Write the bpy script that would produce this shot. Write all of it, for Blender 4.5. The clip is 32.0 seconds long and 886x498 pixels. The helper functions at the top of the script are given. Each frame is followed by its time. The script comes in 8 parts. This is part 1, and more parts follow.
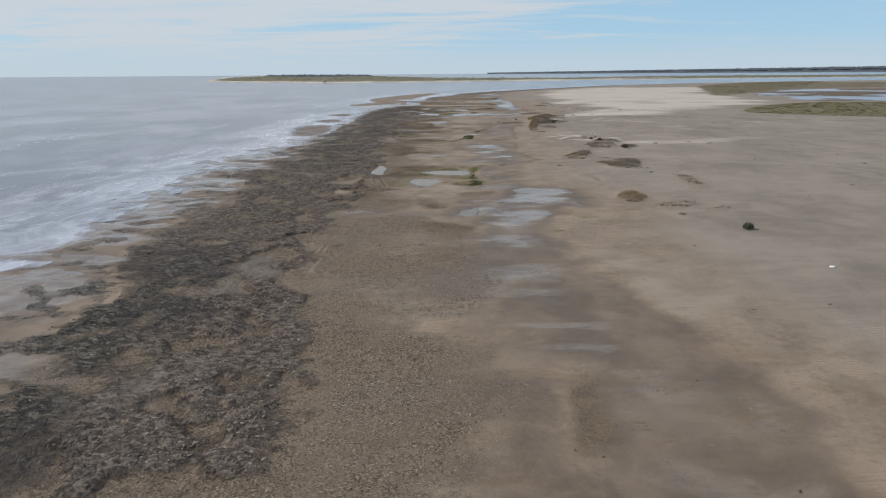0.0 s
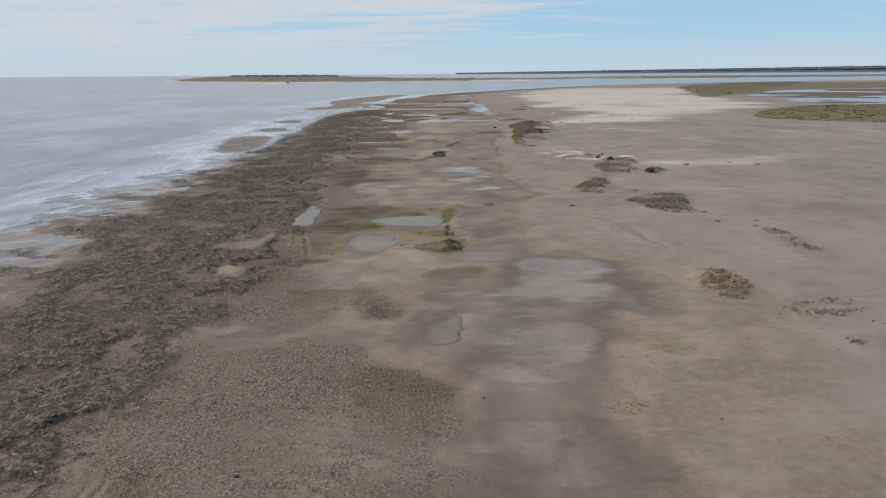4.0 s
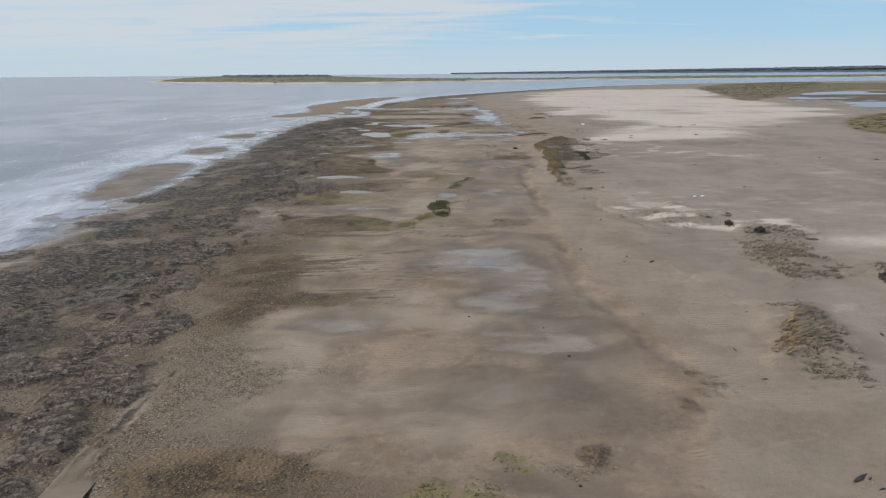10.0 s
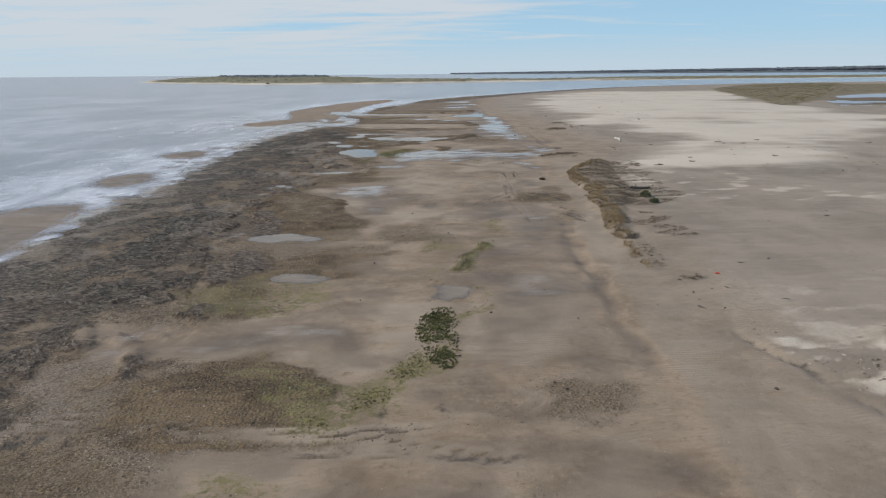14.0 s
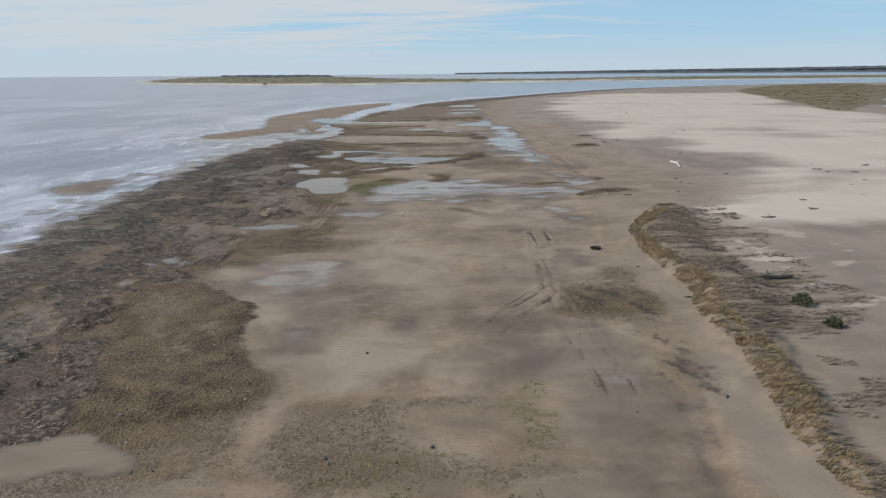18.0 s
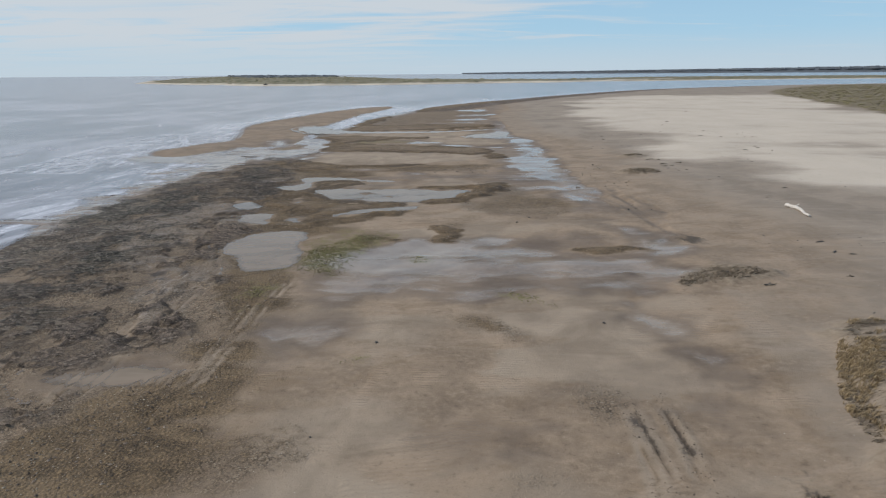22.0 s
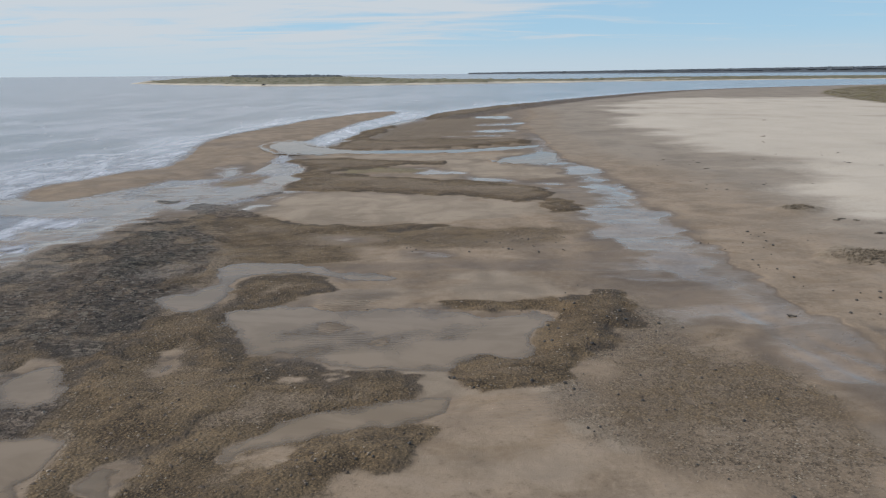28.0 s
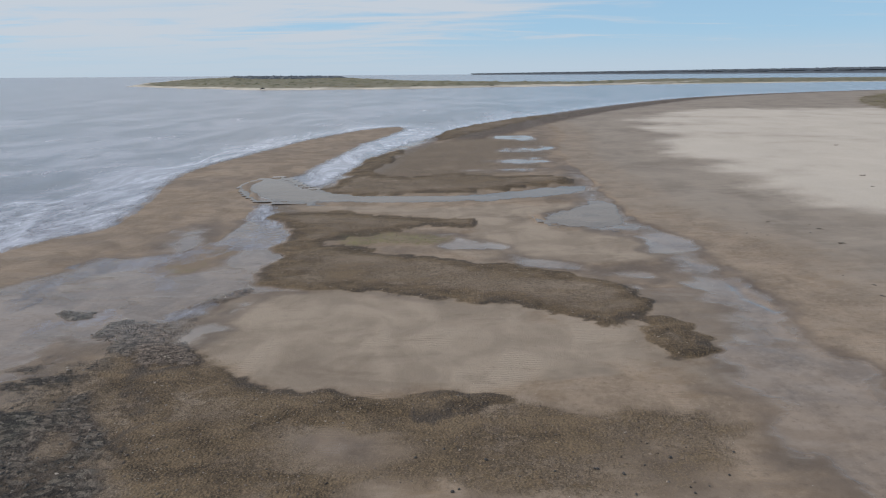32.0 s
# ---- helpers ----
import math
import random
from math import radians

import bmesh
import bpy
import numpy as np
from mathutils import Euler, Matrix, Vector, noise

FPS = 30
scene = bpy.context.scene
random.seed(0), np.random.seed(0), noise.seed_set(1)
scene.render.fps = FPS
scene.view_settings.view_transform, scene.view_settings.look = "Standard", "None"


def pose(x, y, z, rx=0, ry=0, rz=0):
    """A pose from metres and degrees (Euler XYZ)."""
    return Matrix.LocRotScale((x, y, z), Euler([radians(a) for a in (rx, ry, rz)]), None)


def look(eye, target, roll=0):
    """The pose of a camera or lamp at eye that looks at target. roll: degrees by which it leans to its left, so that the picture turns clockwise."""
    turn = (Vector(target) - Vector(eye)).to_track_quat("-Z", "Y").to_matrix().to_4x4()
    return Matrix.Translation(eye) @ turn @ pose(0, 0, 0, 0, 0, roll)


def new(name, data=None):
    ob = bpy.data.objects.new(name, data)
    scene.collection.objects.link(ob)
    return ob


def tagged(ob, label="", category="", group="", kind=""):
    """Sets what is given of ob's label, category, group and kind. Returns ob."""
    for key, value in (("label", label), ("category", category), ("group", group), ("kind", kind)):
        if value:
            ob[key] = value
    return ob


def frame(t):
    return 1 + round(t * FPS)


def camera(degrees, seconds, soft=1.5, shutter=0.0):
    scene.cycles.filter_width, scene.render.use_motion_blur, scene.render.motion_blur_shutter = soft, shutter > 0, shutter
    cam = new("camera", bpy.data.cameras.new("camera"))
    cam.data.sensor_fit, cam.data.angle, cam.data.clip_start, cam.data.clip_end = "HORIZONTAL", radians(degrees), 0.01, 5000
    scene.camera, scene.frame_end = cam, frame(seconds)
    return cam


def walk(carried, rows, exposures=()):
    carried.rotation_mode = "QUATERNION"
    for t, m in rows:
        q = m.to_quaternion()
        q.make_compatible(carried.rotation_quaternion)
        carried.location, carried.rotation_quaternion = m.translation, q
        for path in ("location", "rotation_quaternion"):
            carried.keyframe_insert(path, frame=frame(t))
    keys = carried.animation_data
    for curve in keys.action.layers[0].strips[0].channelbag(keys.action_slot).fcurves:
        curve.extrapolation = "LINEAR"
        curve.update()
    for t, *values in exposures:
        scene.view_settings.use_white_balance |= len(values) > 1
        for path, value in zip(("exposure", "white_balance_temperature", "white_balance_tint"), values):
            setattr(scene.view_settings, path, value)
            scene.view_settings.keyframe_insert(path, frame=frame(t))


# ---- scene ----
cam = camera(66.0, 32.0, soft=1.2)
PATH = [  # seconds, place, turn to the left in degrees
    (0, 0.00, 0.00, 12.97, 2.13),
    (0.1, 0.02, 0.79, 12.98, 1.33),
    (0.2, 0.04, 1.58, 12.98, 0.62),
    (0.3, 0.06, 2.38, 12.99, 0.20),
    (0.4, 0.07, 3.17, 12.99, 0.00),
    (0.5, 0.09, 3.96, 12.99, -0.01),
    (1, 0.16, 7.92, 13.00, -0.03),
    (1.5, 0.21, 11.88, 12.99, -0.05),
    (2, 0.22, 15.81, 12.96, -0.08),
    (2.5, 0.19, 19.72, 12.91, -0.13),
    (3, 0.11, 23.66, 12.84, -0.21),
    (3.5, 0.00, 27.63, 12.79, -0.31),
    (5.5, -0.43, 43.59, 12.58, -0.76),
    (6, -0.52, 47.45, 12.54, -0.85),
    (6.5, -0.58, 51.24, 12.52, -0.90),
    (7, -0.64, 55.02, 12.52, -0.93),
    (7.5, -0.64, 58.75, 12.52, -0.93),
    (8, -0.59, 62.41, 12.53, -0.91),
    (8.5, -0.54, 66.20, 12.54, -0.88),
    (9, -0.48, 70.07, 12.55, -0.85),
    (9.5, -0.43, 73.93, 12.54, -0.83),
    (10, -0.41, 77.80, 12.54, -0.81),
    (10.5, -0.38, 81.70, 12.55, -0.79),
    (11, -0.31, 85.59, 12.58, -0.78),
    (11.5, -0.29, 89.53, 12.61, -0.77),
    (12, -0.26, 93.51, 12.64, -0.78),
    (12.5, -0.22, 97.54, 12.67, -0.81),
    (13, -0.16, 101.59, 12.71, -0.85),
    (13.5, -0.11, 105.60, 12.75, -0.88),
    (14, -0.03, 109.65, 12.80, -0.88),
    (14.5, 0.12, 113.72, 12.83, -0.85),
    (16.5, 0.93, 130.08, 12.90, -0.62),
    (17, 1.15, 134.20, 12.93, -0.57),
    (17.5, 1.34, 138.28, 12.95, -0.52),
    (18, 1.51, 142.31, 12.97, -0.49),
    (18.5, 1.64, 146.31, 12.98, -0.44),
    (19, 1.78, 150.27, 12.99, -0.39),
    (19.5, 1.87, 154.20, 13.00, -0.32),
    (20, 1.89, 158.04, 13.00, -0.25),
    (20.5, 1.89, 161.80, 13.01, -0.17),
    (21, 1.87, 165.54, 13.03, -0.08),
    (21.5, 1.83, 169.31, 13.05, 0.01),
    (22, 1.75, 173.14, 13.05, 0.09),
    (22.5, 1.66, 177.01, 13.06, 0.15),
    (23, 1.55, 180.82, 13.07, 0.19),
    (23.5, 1.41, 184.57, 13.07, 0.21),
    (24, 1.26, 188.36, 13.07, 0.23),
    (24.5, 1.10, 192.08, 13.07, 0.24),
    (25, 0.88, 195.72, 13.07, 0.26),
    (25.5, 0.63, 199.28, 13.04, 0.28),
    (27.5, -0.49, 212.84, 12.75, 0.48),
    (28, -0.86, 216.26, 12.69, 0.53),
    (28.5, -1.27, 219.65, 12.65, 0.56),
    (29, -1.68, 222.97, 12.62, 0.59),
    (29.5, -2.12, 226.23, 12.59, 0.61),
    (30, -2.57, 229.40, 12.59, 0.62),
    (30.5, -2.97, 232.54, 12.62, 0.64),
    (31, -3.21, 235.74, 13.44, 0.64),
    (31.5, -3.59, 238.84, 14.71, 0.66),
    (32, -4.04, 241.93, 16.07, 0.70),
]
walk(cam, [(t, pose(x, y, z, 75.46, 0, yaw) @ pose(0, 0, 0, 0, 0, -0.44)) for t, x, y, z, yaw in PATH],
     exposures=[(0, -0.05, 6540, 11), (6, -0.01, 6540, 11), (15, -0.03, 6540, 11), (25, -0.05, 6540, 11), (28, -0.05, 6530, 11), (30, -0.06, 6500, 11.5), (32, -0.11, 6390, 12.5)])

# ---------------------------------------------------------------- world and sun
SUN_ELEV, SUN_AZ = radians(40), radians(-82)      # azimuth from +y, clockwise
world = bpy.data.worlds.new("sky")
scene.world = world
world.use_nodes = True


class Graph:
    """Short way to write node trees."""

    def __init__(self, tree):
        self.tree = tree
        tree.nodes.clear()

    def node(self, kind, ins=None, operation="", use_clamp=False, interpolation_type="", data_type="", attribute_name="", bands_direction=""):
        n = self.tree.nodes.new(kind)
        if operation:
            n.operation = operation
        if use_clamp:
            n.use_clamp = True
        if interpolation_type:
            n.interpolation_type = interpolation_type
        if data_type:
            n.data_type = data_type
        if attribute_name:
            n.attribute_name = attribute_name
        if bands_direction:
            n.bands_direction = bands_direction
        for k, v in (ins or {}).items():
            if hasattr(v, "is_output"):
                self.tree.links.new(v, n.inputs[k])
            else:
                n.inputs[k].default_value = v
        return n

    def math(self, op, a, b=0.0, c=None, clamp=False):
        ins = {0: a, 1: b}
        if c is not None:
            ins[2] = c
        return self.node("ShaderNodeMath", ins, operation=op, use_clamp=clamp).outputs[0]

    def noise(self, vec, scale, detail=4.0, rough=0.55, dist=0.0):
        return self.node("ShaderNodeTexNoise", {"Vector": vec, "Scale": scale, "Detail": detail, "Roughness": rough, "Distortion": dist}).outputs["Fac"]

    def ramp(self, fac, lo, hi, a=0.0, b=1.0):
        return self.node("ShaderNodeMapRange", {0: fac, 1: lo, 2: hi, 3: a, 4: b}, interpolation_type="SMOOTHSTEP").outputs[0]

    def mix(self, fac, a, b):
        return self.node("ShaderNodeMix", {0: fac, 6: a, 7: b}, data_type="RGBA").outputs[2]

    def scaled(self, vec, s):
        return self.node("ShaderNodeVectorMath", {0: vec, 1: s}, operation="MULTIPLY").outputs[0]


def rgb(r, g, b):
    return (r, g, b, 1.0)


g = Graph(world.node_tree)
sky = g.node("ShaderNodeTexSky")
sky.sky_type = "NISHITA"
sky.sun_disc = False
sky.sun_elevation, sky.sun_rotation = SUN_ELEV, SUN_AZ
sky.altitude, sky.air_density, sky.dust_density, sky.ozone_density = 0.0, 1.0, 0.6, 1.5
way = g.node("ShaderNodeTexCoord").outputs["Generated"]
sep = g.node("ShaderNodeSeparateXYZ", {0: way})
# thin cirrus in a flat layer high above: the way divided by its height, drawn out in streaks
lift = g.math("ADD", g.math("MAXIMUM", sep.outputs[2], 0.0), 0.055)
px = g.math("DIVIDE", sep.outputs[0], lift)
py = g.math("DIVIDE", sep.outputs[1], lift)
layer = g.node("ShaderNodeCombineXYZ", {0: px, 1: py, 2: 0.0}).outputs[0]
turn = g.node("ShaderNodeMapping", {"Vector": layer, "Rotation": (0, 0, radians(28)), "Scale": (0.35, 0.75, 1.0), "Location": (1.3, 0.4, 0.0)}).outputs[0]
wisps = g.noise(turn, 1.6, 7.0, 0.62, 0.7)
bank = g.noise(turn, 0.55, 3.0, 0.5, 0.2)
west = g.ramp(g.math("SUBTRACT", sep.outputs[0], g.math("MULTIPLY", sep.outputs[2], 3.6)), 0.16, -0.40, -0.12, 0.05)
cover = g.math("ADD", g.math("ADD", g.math("MULTIPLY", wisps, 0.62), g.math("MULTIPLY", bank, 0.38)), west)
cover = g.ramp(cover, 0.415, 0.59, 0.0, 0.95)
cover = g.math("MULTIPLY", cover, g.ramp(sep.outputs[2], 0.0, 0.05, 0.35, 1.0))
cover = g.math("MULTIPLY", cover, g.ramp(sep.outputs[2], 0.10, 0.24, 1.0, 0.45))
clear = g.mix(0.82, sky.outputs[0], g.mix(g.ramp(sep.outputs[2], 0.0, 0.35), rgb(3.6, 6.1, 8.2), rgb(2.2, 3.6, 5.8)))
tint = g.mix(cover, clear, rgb(5.75, 6.35, 6.85))
haze = g.mix(g.ramp(sep.outputs[2], 0.0, 0.06, 0.8, 0.0), tint, rgb(5.3, 6.25, 6.95))
back = g.node("ShaderNodeBackground", {"Color": haze, "Strength": 0.105})
g.tree.links.new(back.outputs[0], g.node("ShaderNodeOutputWorld").inputs[0])

sun_data = bpy.data.lights.new("sun", "SUN")
sun_data.energy, sun_data.angle, sun_data.color = 3.95, radians(0.53), (1.0, 0.938, 0.832)
sun = new("sun", sun_data)
sun_way = Vector((math.sin(SUN_AZ) * math.cos(SUN_ELEV), math.cos(SUN_AZ) * math.cos(SUN_ELEV), math.sin(SUN_ELEV)))
sun.matrix_world = look(sun_way * 300, (0, 0, 0))

# ---------------------------------------------------------------- materials


def material(name):
    m = bpy.data.materials.new(name)
    m.use_nodes = True
    return m, Graph(m.node_tree)


def finish(g, color, rough, bump=None, strength=0.4, dist=0.05, **more):
    ins = {"Base Color": color, "Roughness": rough}
    ins.update(more)
    if bump is not None:
        ins["Normal"] = g.node("ShaderNodeBump", {"Height": bump, "Strength": strength, "Distance": dist}).outputs[0]
    p = g.node("ShaderNodeBsdfPrincipled", ins)
    g.tree.links.new(p.outputs[0], g.node("ShaderNodeOutputMaterial").inputs[0])


def ground_material():
    m, g = material("tidal flat sand")
    pos = g.node("ShaderNodeNewGeometry").outputs["Position"]
    a = g.node("ShaderNodeSeparateColor", {0: g.node("ShaderNodeAttribute", attribute_name="cover").outputs["Color"]})
    b = g.node("ShaderNodeSeparateColor", {0: g.node("ShaderNodeAttribute", attribute_name="damp").outputs["Color"]})
    c = g.node("ShaderNodeSeparateColor", {0: g.node("ShaderNodeAttribute", attribute_name="marks").outputs["Color"]})
    shingle, gravel, pale = a.outputs
    wet, algae, turf = b.outputs
    mud, stain_shade, dry = c.outputs
    e = g.node("ShaderNodeSeparateColor", {0: g.node("ShaderNodeAttribute", attribute_name="extra").outputs["Color"]})
    peaty, rippled, light = e.outputs
    streak = g.scaled(pos, (0.75, 1.15, 1.0))
    n_big = g.noise(g.scaled(pos, (0.09, 0.06, 0.1)), 1.0, 6.0, 0.62, 0.3)
    n_mid = g.noise(streak, 0.45, 6.0, 0.66, 0.5)
    n_fine = g.noise(pos, 2.6, 7.0, 0.76)
    n_grain = g.noise(pos, 16.0, 3.0, 0.7)
    n_soft = g.noise(g.scaled(pos, (0.28, 0.2, 0.3)), 1.0, 3.0, 0.5, 0.6)
    n_film = g.noise(g.scaled(pos, (0.25, 0.42, 1.0)), 1.0, 5.0, 0.6, 0.9)

    def mask(v, spread=1.8, soft=0.2, grain=0.5):
        w = g.math("ADD", g.math("MULTIPLY", n_mid, 1.0 - grain), g.math("MULTIPLY", n_fine, grain))
        w = g.math("MULTIPLY_ADD", g.math("SUBTRACT", w, 0.5), spread, v)
        return g.ramp(w, 0.5 - soft, 0.5 + soft)

    # damp sand, then what lies on it
    damp_sand = g.mix(g.ramp(n_soft, 0.34, 0.66), rgb(0.170, 0.127, 0.089), rgb(0.262, 0.198, 0.141))
    damp_sand = g.mix(g.ramp(n_big, 0.42, 0.62, 0.0, 0.28), damp_sand, rgb(0.145, 0.106, 0.072))
    damp_sand = g.mix(g.ramp(n_fine, 0.46, 0.68, 0.0, 0.65), damp_sand, rgb(0.290, 0.223, 0.160))
    damp_sand = g.mix(g.ramp(n_fine, 0.46, 0.32, 0.0, 0.65), damp_sand, rgb(0.100, 0.072, 0.048))
    damp_sand = g.mix(g.ramp(n_film, 0.50, 0.66, 0.0, 0.45), damp_sand, rgb(0.158, 0.108, 0.064))
    dry_sand = g.mix(g.ramp(n_big, 0.36, 0.64), rgb(0.176, 0.144, 0.113), rgb(0.238, 0.198, 0.157))
    dry_sand = g.mix(g.ramp(n_soft, 0.42, 0.68, 0.0, 0.6), dry_sand, rgb(0.258, 0.213, 0.169))
    dry_sand = g.mix(g.ramp(n_fine, 0.52, 0.78, 0.0, 0.3), dry_sand, rgb(0.175, 0.143, 0.112))
    wind = g.noise(g.node("ShaderNodeMapping", {"Vector": pos, "Rotation": (0, 0, radians(-24)), "Scale": (0.2, 0.75, 1.0)}).outputs[0], 1.0, 5.0, 0.6, 1.3)
    dry_sand = g.mix(g.ramp(wind, 0.50, 0.68, 0.0, 0.32), dry_sand, rgb(0.290, 0.242, 0.193))
    dry_sand = g.mix(g.ramp(wind, 0.46, 0.32, 0.0, 0.3), dry_sand, rgb(0.146, 0.118, 0.094))
    damp_sand = g.mix(g.ramp(wind, 0.54, 0.68, 0.0, 0.35), damp_sand, rgb(0.255, 0.200, 0.150))
    light_m = mask(light, 0.9, 0.35, 0.2)
    damp_sand = g.mix(g.math("MULTIPLY", light_m, 0.8), damp_sand, g.mix(g.ramp(n_soft, 0.36, 0.64), rgb(0.212, 0.170, 0.128), rgb(0.282, 0.230, 0.175)))
    broad = g.noise(g.scaled(pos, (0.5, 0.9, 1.0)), 0.34, 7.0, 0.62, 0.8)
    damp_sand = g.mix(g.ramp(broad, 0.52, 0.68, 0.0, 0.4), damp_sand, rgb(0.118, 0.087, 0.062))
    damp_sand = g.mix(g.ramp(broad, 0.46, 0.34, 0.0, 0.4), damp_sand, rgb(0.275, 0.218, 0.165))
    dry_m = mask(dry, 0.8, 0.4, 0.15)
    col = g.mix(dry_m, damp_sand, dry_sand)
    pale_m = g.ramp(g.math("MULTIPLY_ADD", g.math("SUBTRACT", n_big, 0.5), 0.5, g.math("MULTIPLY_ADD", g.math("SUBTRACT", n_fine, 0.5), 0.6, pale)), 0.1, 0.85)
    col = g.mix(g.math("MULTIPLY", pale_m, 0.9), col, g.mix(g.math("MULTIPLY_ADD", n_fine, 0.3, g.math("MULTIPLY", n_big, 0.7)), rgb(0.34, 0.294, 0.240), rgb(0.56, 0.495, 0.415)))
    wet_m = mask(wet, 0.9, 0.28, 0.1)
    film = g.ramp(g.math("MULTIPLY_ADD", g.math("SUBTRACT", n_film, 0.5), 0.7, wet), 0.70, 1.15)
    col = g.mix(g.math("MULTIPLY", wet_m, g.math("MULTIPLY_ADD", film, -0.48, 0.66)), col, g.mix(g.ramp(n_soft, 0.36, 0.64), rgb(0.078, 0.056, 0.040), rgb(0.124, 0.090, 0.063)))
    # shell gravel: grains in two tones
    cells = g.node("ShaderNodeTexVoronoi", {"Vector": pos, "Scale": 17.0, "Randomness": 1.0}).outputs["Color"]
    tone = g.node("ShaderNodeSeparateColor", {0: cells}).outputs[0]
    grit = g.mix(tone, rgb(0.030, 0.021, 0.014), rgb(0.222, 0.166, 0.112))
    grit = g.mix(g.ramp(tone, 0.93, 0.97, 0.0, 0.6), grit, rgb(0.34, 0.31, 0.25))
    gravel_m = g.math("MULTIPLY", mask(gravel, 1.7, 0.25, 0.6), g.math("MULTIPLY", g.ramp(n_fine, 0.36, 0.56, 0.4, 1.0), g.ramp(n_soft, 0.3, 0.55, 0.55, 1.0)))
    col = g.mix(gravel_m, col, grit)
    mud_m = mask(mud, 1.2, 0.22, 0.55)
    mud_c = g.mix(g.ramp(n_mid, 0.35, 0.65), rgb(0.040, 0.027, 0.015), rgb(0.132, 0.093, 0.055))
    mud_c = g.mix(g.ramp(tone, 0.50, 1.0, 0.0, 0.5), mud_c, rgb(0.240, 0.165, 0.088))
    mud_c = g.mix(g.ramp(n_fine, 0.5, 0.72, 0.0, 0.55), mud_c, rgb(0.178, 0.125, 0.068))
    col = g.mix(mud_m, col, mud_c)
    algae_m = mask(algae, 2.4, 0.2, 0.6)
    col = g.mix(g.math("MULTIPLY", algae_m, g.ramp(n_fine, 0.42, 0.56, 0.05, 0.85)), col, g.mix(g.ramp(n_mid, 0.35, 0.65), rgb(0.084, 0.076, 0.030), rgb(0.165, 0.143, 0.062)))
    shingle_m = mask(shingle, 1.9, 0.22, 0.55)
    peat = g.mix(g.ramp(n_fine, 0.35, 0.65), rgb(0.016, 0.015, 0.012), rgb(0.092, 0.083, 0.062))
    peat = g.mix(g.ramp(n_big, 0.42, 0.58, 0.0, 0.85), peat, g.mix(n_fine, rgb(0.040, 0.027, 0.019), rgb(0.195, 0.142, 0.106)))
    peat = g.mix(g.ramp(n_film, 0.52, 0.68, 0.0, 0.5), peat, rgb(0.150, 0.127, 0.102))
    peat = g.mix(g.ramp(n_mid, 0.54, 0.70, 0.0, 0.45), peat, rgb(0.150, 0.132, 0.108))
    peat = g.mix(g.ramp(n_soft, 0.52, 0.40, 0.0, 0.35), peat, rgb(0.055, 0.038, 0.028))
    # shade painted into the peat colour: creases near black, raised faces and chips paler
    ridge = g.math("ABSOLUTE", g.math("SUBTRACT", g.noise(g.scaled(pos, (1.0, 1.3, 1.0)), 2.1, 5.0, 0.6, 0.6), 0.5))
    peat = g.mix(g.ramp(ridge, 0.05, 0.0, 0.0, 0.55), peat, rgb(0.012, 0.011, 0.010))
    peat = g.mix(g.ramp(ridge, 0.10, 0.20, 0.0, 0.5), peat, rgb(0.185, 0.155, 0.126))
    scales = g.node("ShaderNodeTexVoronoi", {"Vector": g.node("ShaderNodeMapping", {"Vector": pos, "Rotation": (0, 0, radians(18)), "Scale": (0.75, 1.25, 0.4)}).outputs[0], "Scale": 4.2, "Randomness": 1.0})
    chip = g.node("ShaderNodeSeparateColor", {0: scales.outputs["Color"]}).outputs[0]
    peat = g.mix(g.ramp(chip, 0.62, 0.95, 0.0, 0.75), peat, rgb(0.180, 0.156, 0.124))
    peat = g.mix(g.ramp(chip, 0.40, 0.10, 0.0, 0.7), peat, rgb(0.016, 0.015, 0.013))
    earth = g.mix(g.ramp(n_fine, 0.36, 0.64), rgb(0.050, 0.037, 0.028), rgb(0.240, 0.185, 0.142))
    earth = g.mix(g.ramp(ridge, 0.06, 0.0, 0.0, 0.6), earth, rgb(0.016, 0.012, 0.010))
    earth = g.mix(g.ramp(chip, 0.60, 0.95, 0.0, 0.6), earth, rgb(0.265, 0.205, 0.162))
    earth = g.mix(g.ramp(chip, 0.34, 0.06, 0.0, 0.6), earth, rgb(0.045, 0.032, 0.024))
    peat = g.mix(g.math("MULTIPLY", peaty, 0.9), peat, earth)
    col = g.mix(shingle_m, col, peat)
    turf_m = mask(turf, 2.0, 0.22, 0.6)
    col = g.mix(g.math("MULTIPLY", turf_m, 0.55), col, g.mix(g.ramp(n_fine, 0.35, 0.65), rgb(0.105, 0.080, 0.056), rgb(0.245, 0.200, 0.145)))
    stain_m = mask(stain_shade, 2.8, 0.3, 0.5)
    col = g.mix(g.math("MULTIPLY", stain_m, 0.75), col, rgb(0.030, 0.025, 0.023))
    # few pale shell specks
    spot = g.node("ShaderNodeTexVoronoi", {"Vector": pos, "Scale": 1.7, "Randomness": 1.0}).outputs["Distance"]
    col = g.mix(g.ramp(spot, 0.035, 0.02, 0.0, 0.7), col, rgb(0.6, 0.57, 0.5))
    speck = g.math("MULTIPLY", g.ramp(n_grain, 0.56, 0.74, 0.0, 0.42), g.math("SUBTRACT", 1.0, g.math("MULTIPLY", film, 0.8)))
    col = g.mix(speck, col, rgb(0.062, 0.046, 0.033))
    col = g.mix(g.ramp(n_grain, 0.40, 0.26, 0.0, 0.22), col, rgb(0.36, 0.30, 0.235))
    rough = g.math("SUBTRACT", 0.92, g.math("MULTIPLY", wet_m, 0.26))
    rough = g.math("MAXIMUM", rough, g.math("MULTIPLY", g.math("ADD", gravel_m, g.math("ADD", mud_m, shingle_m)), 0.55))
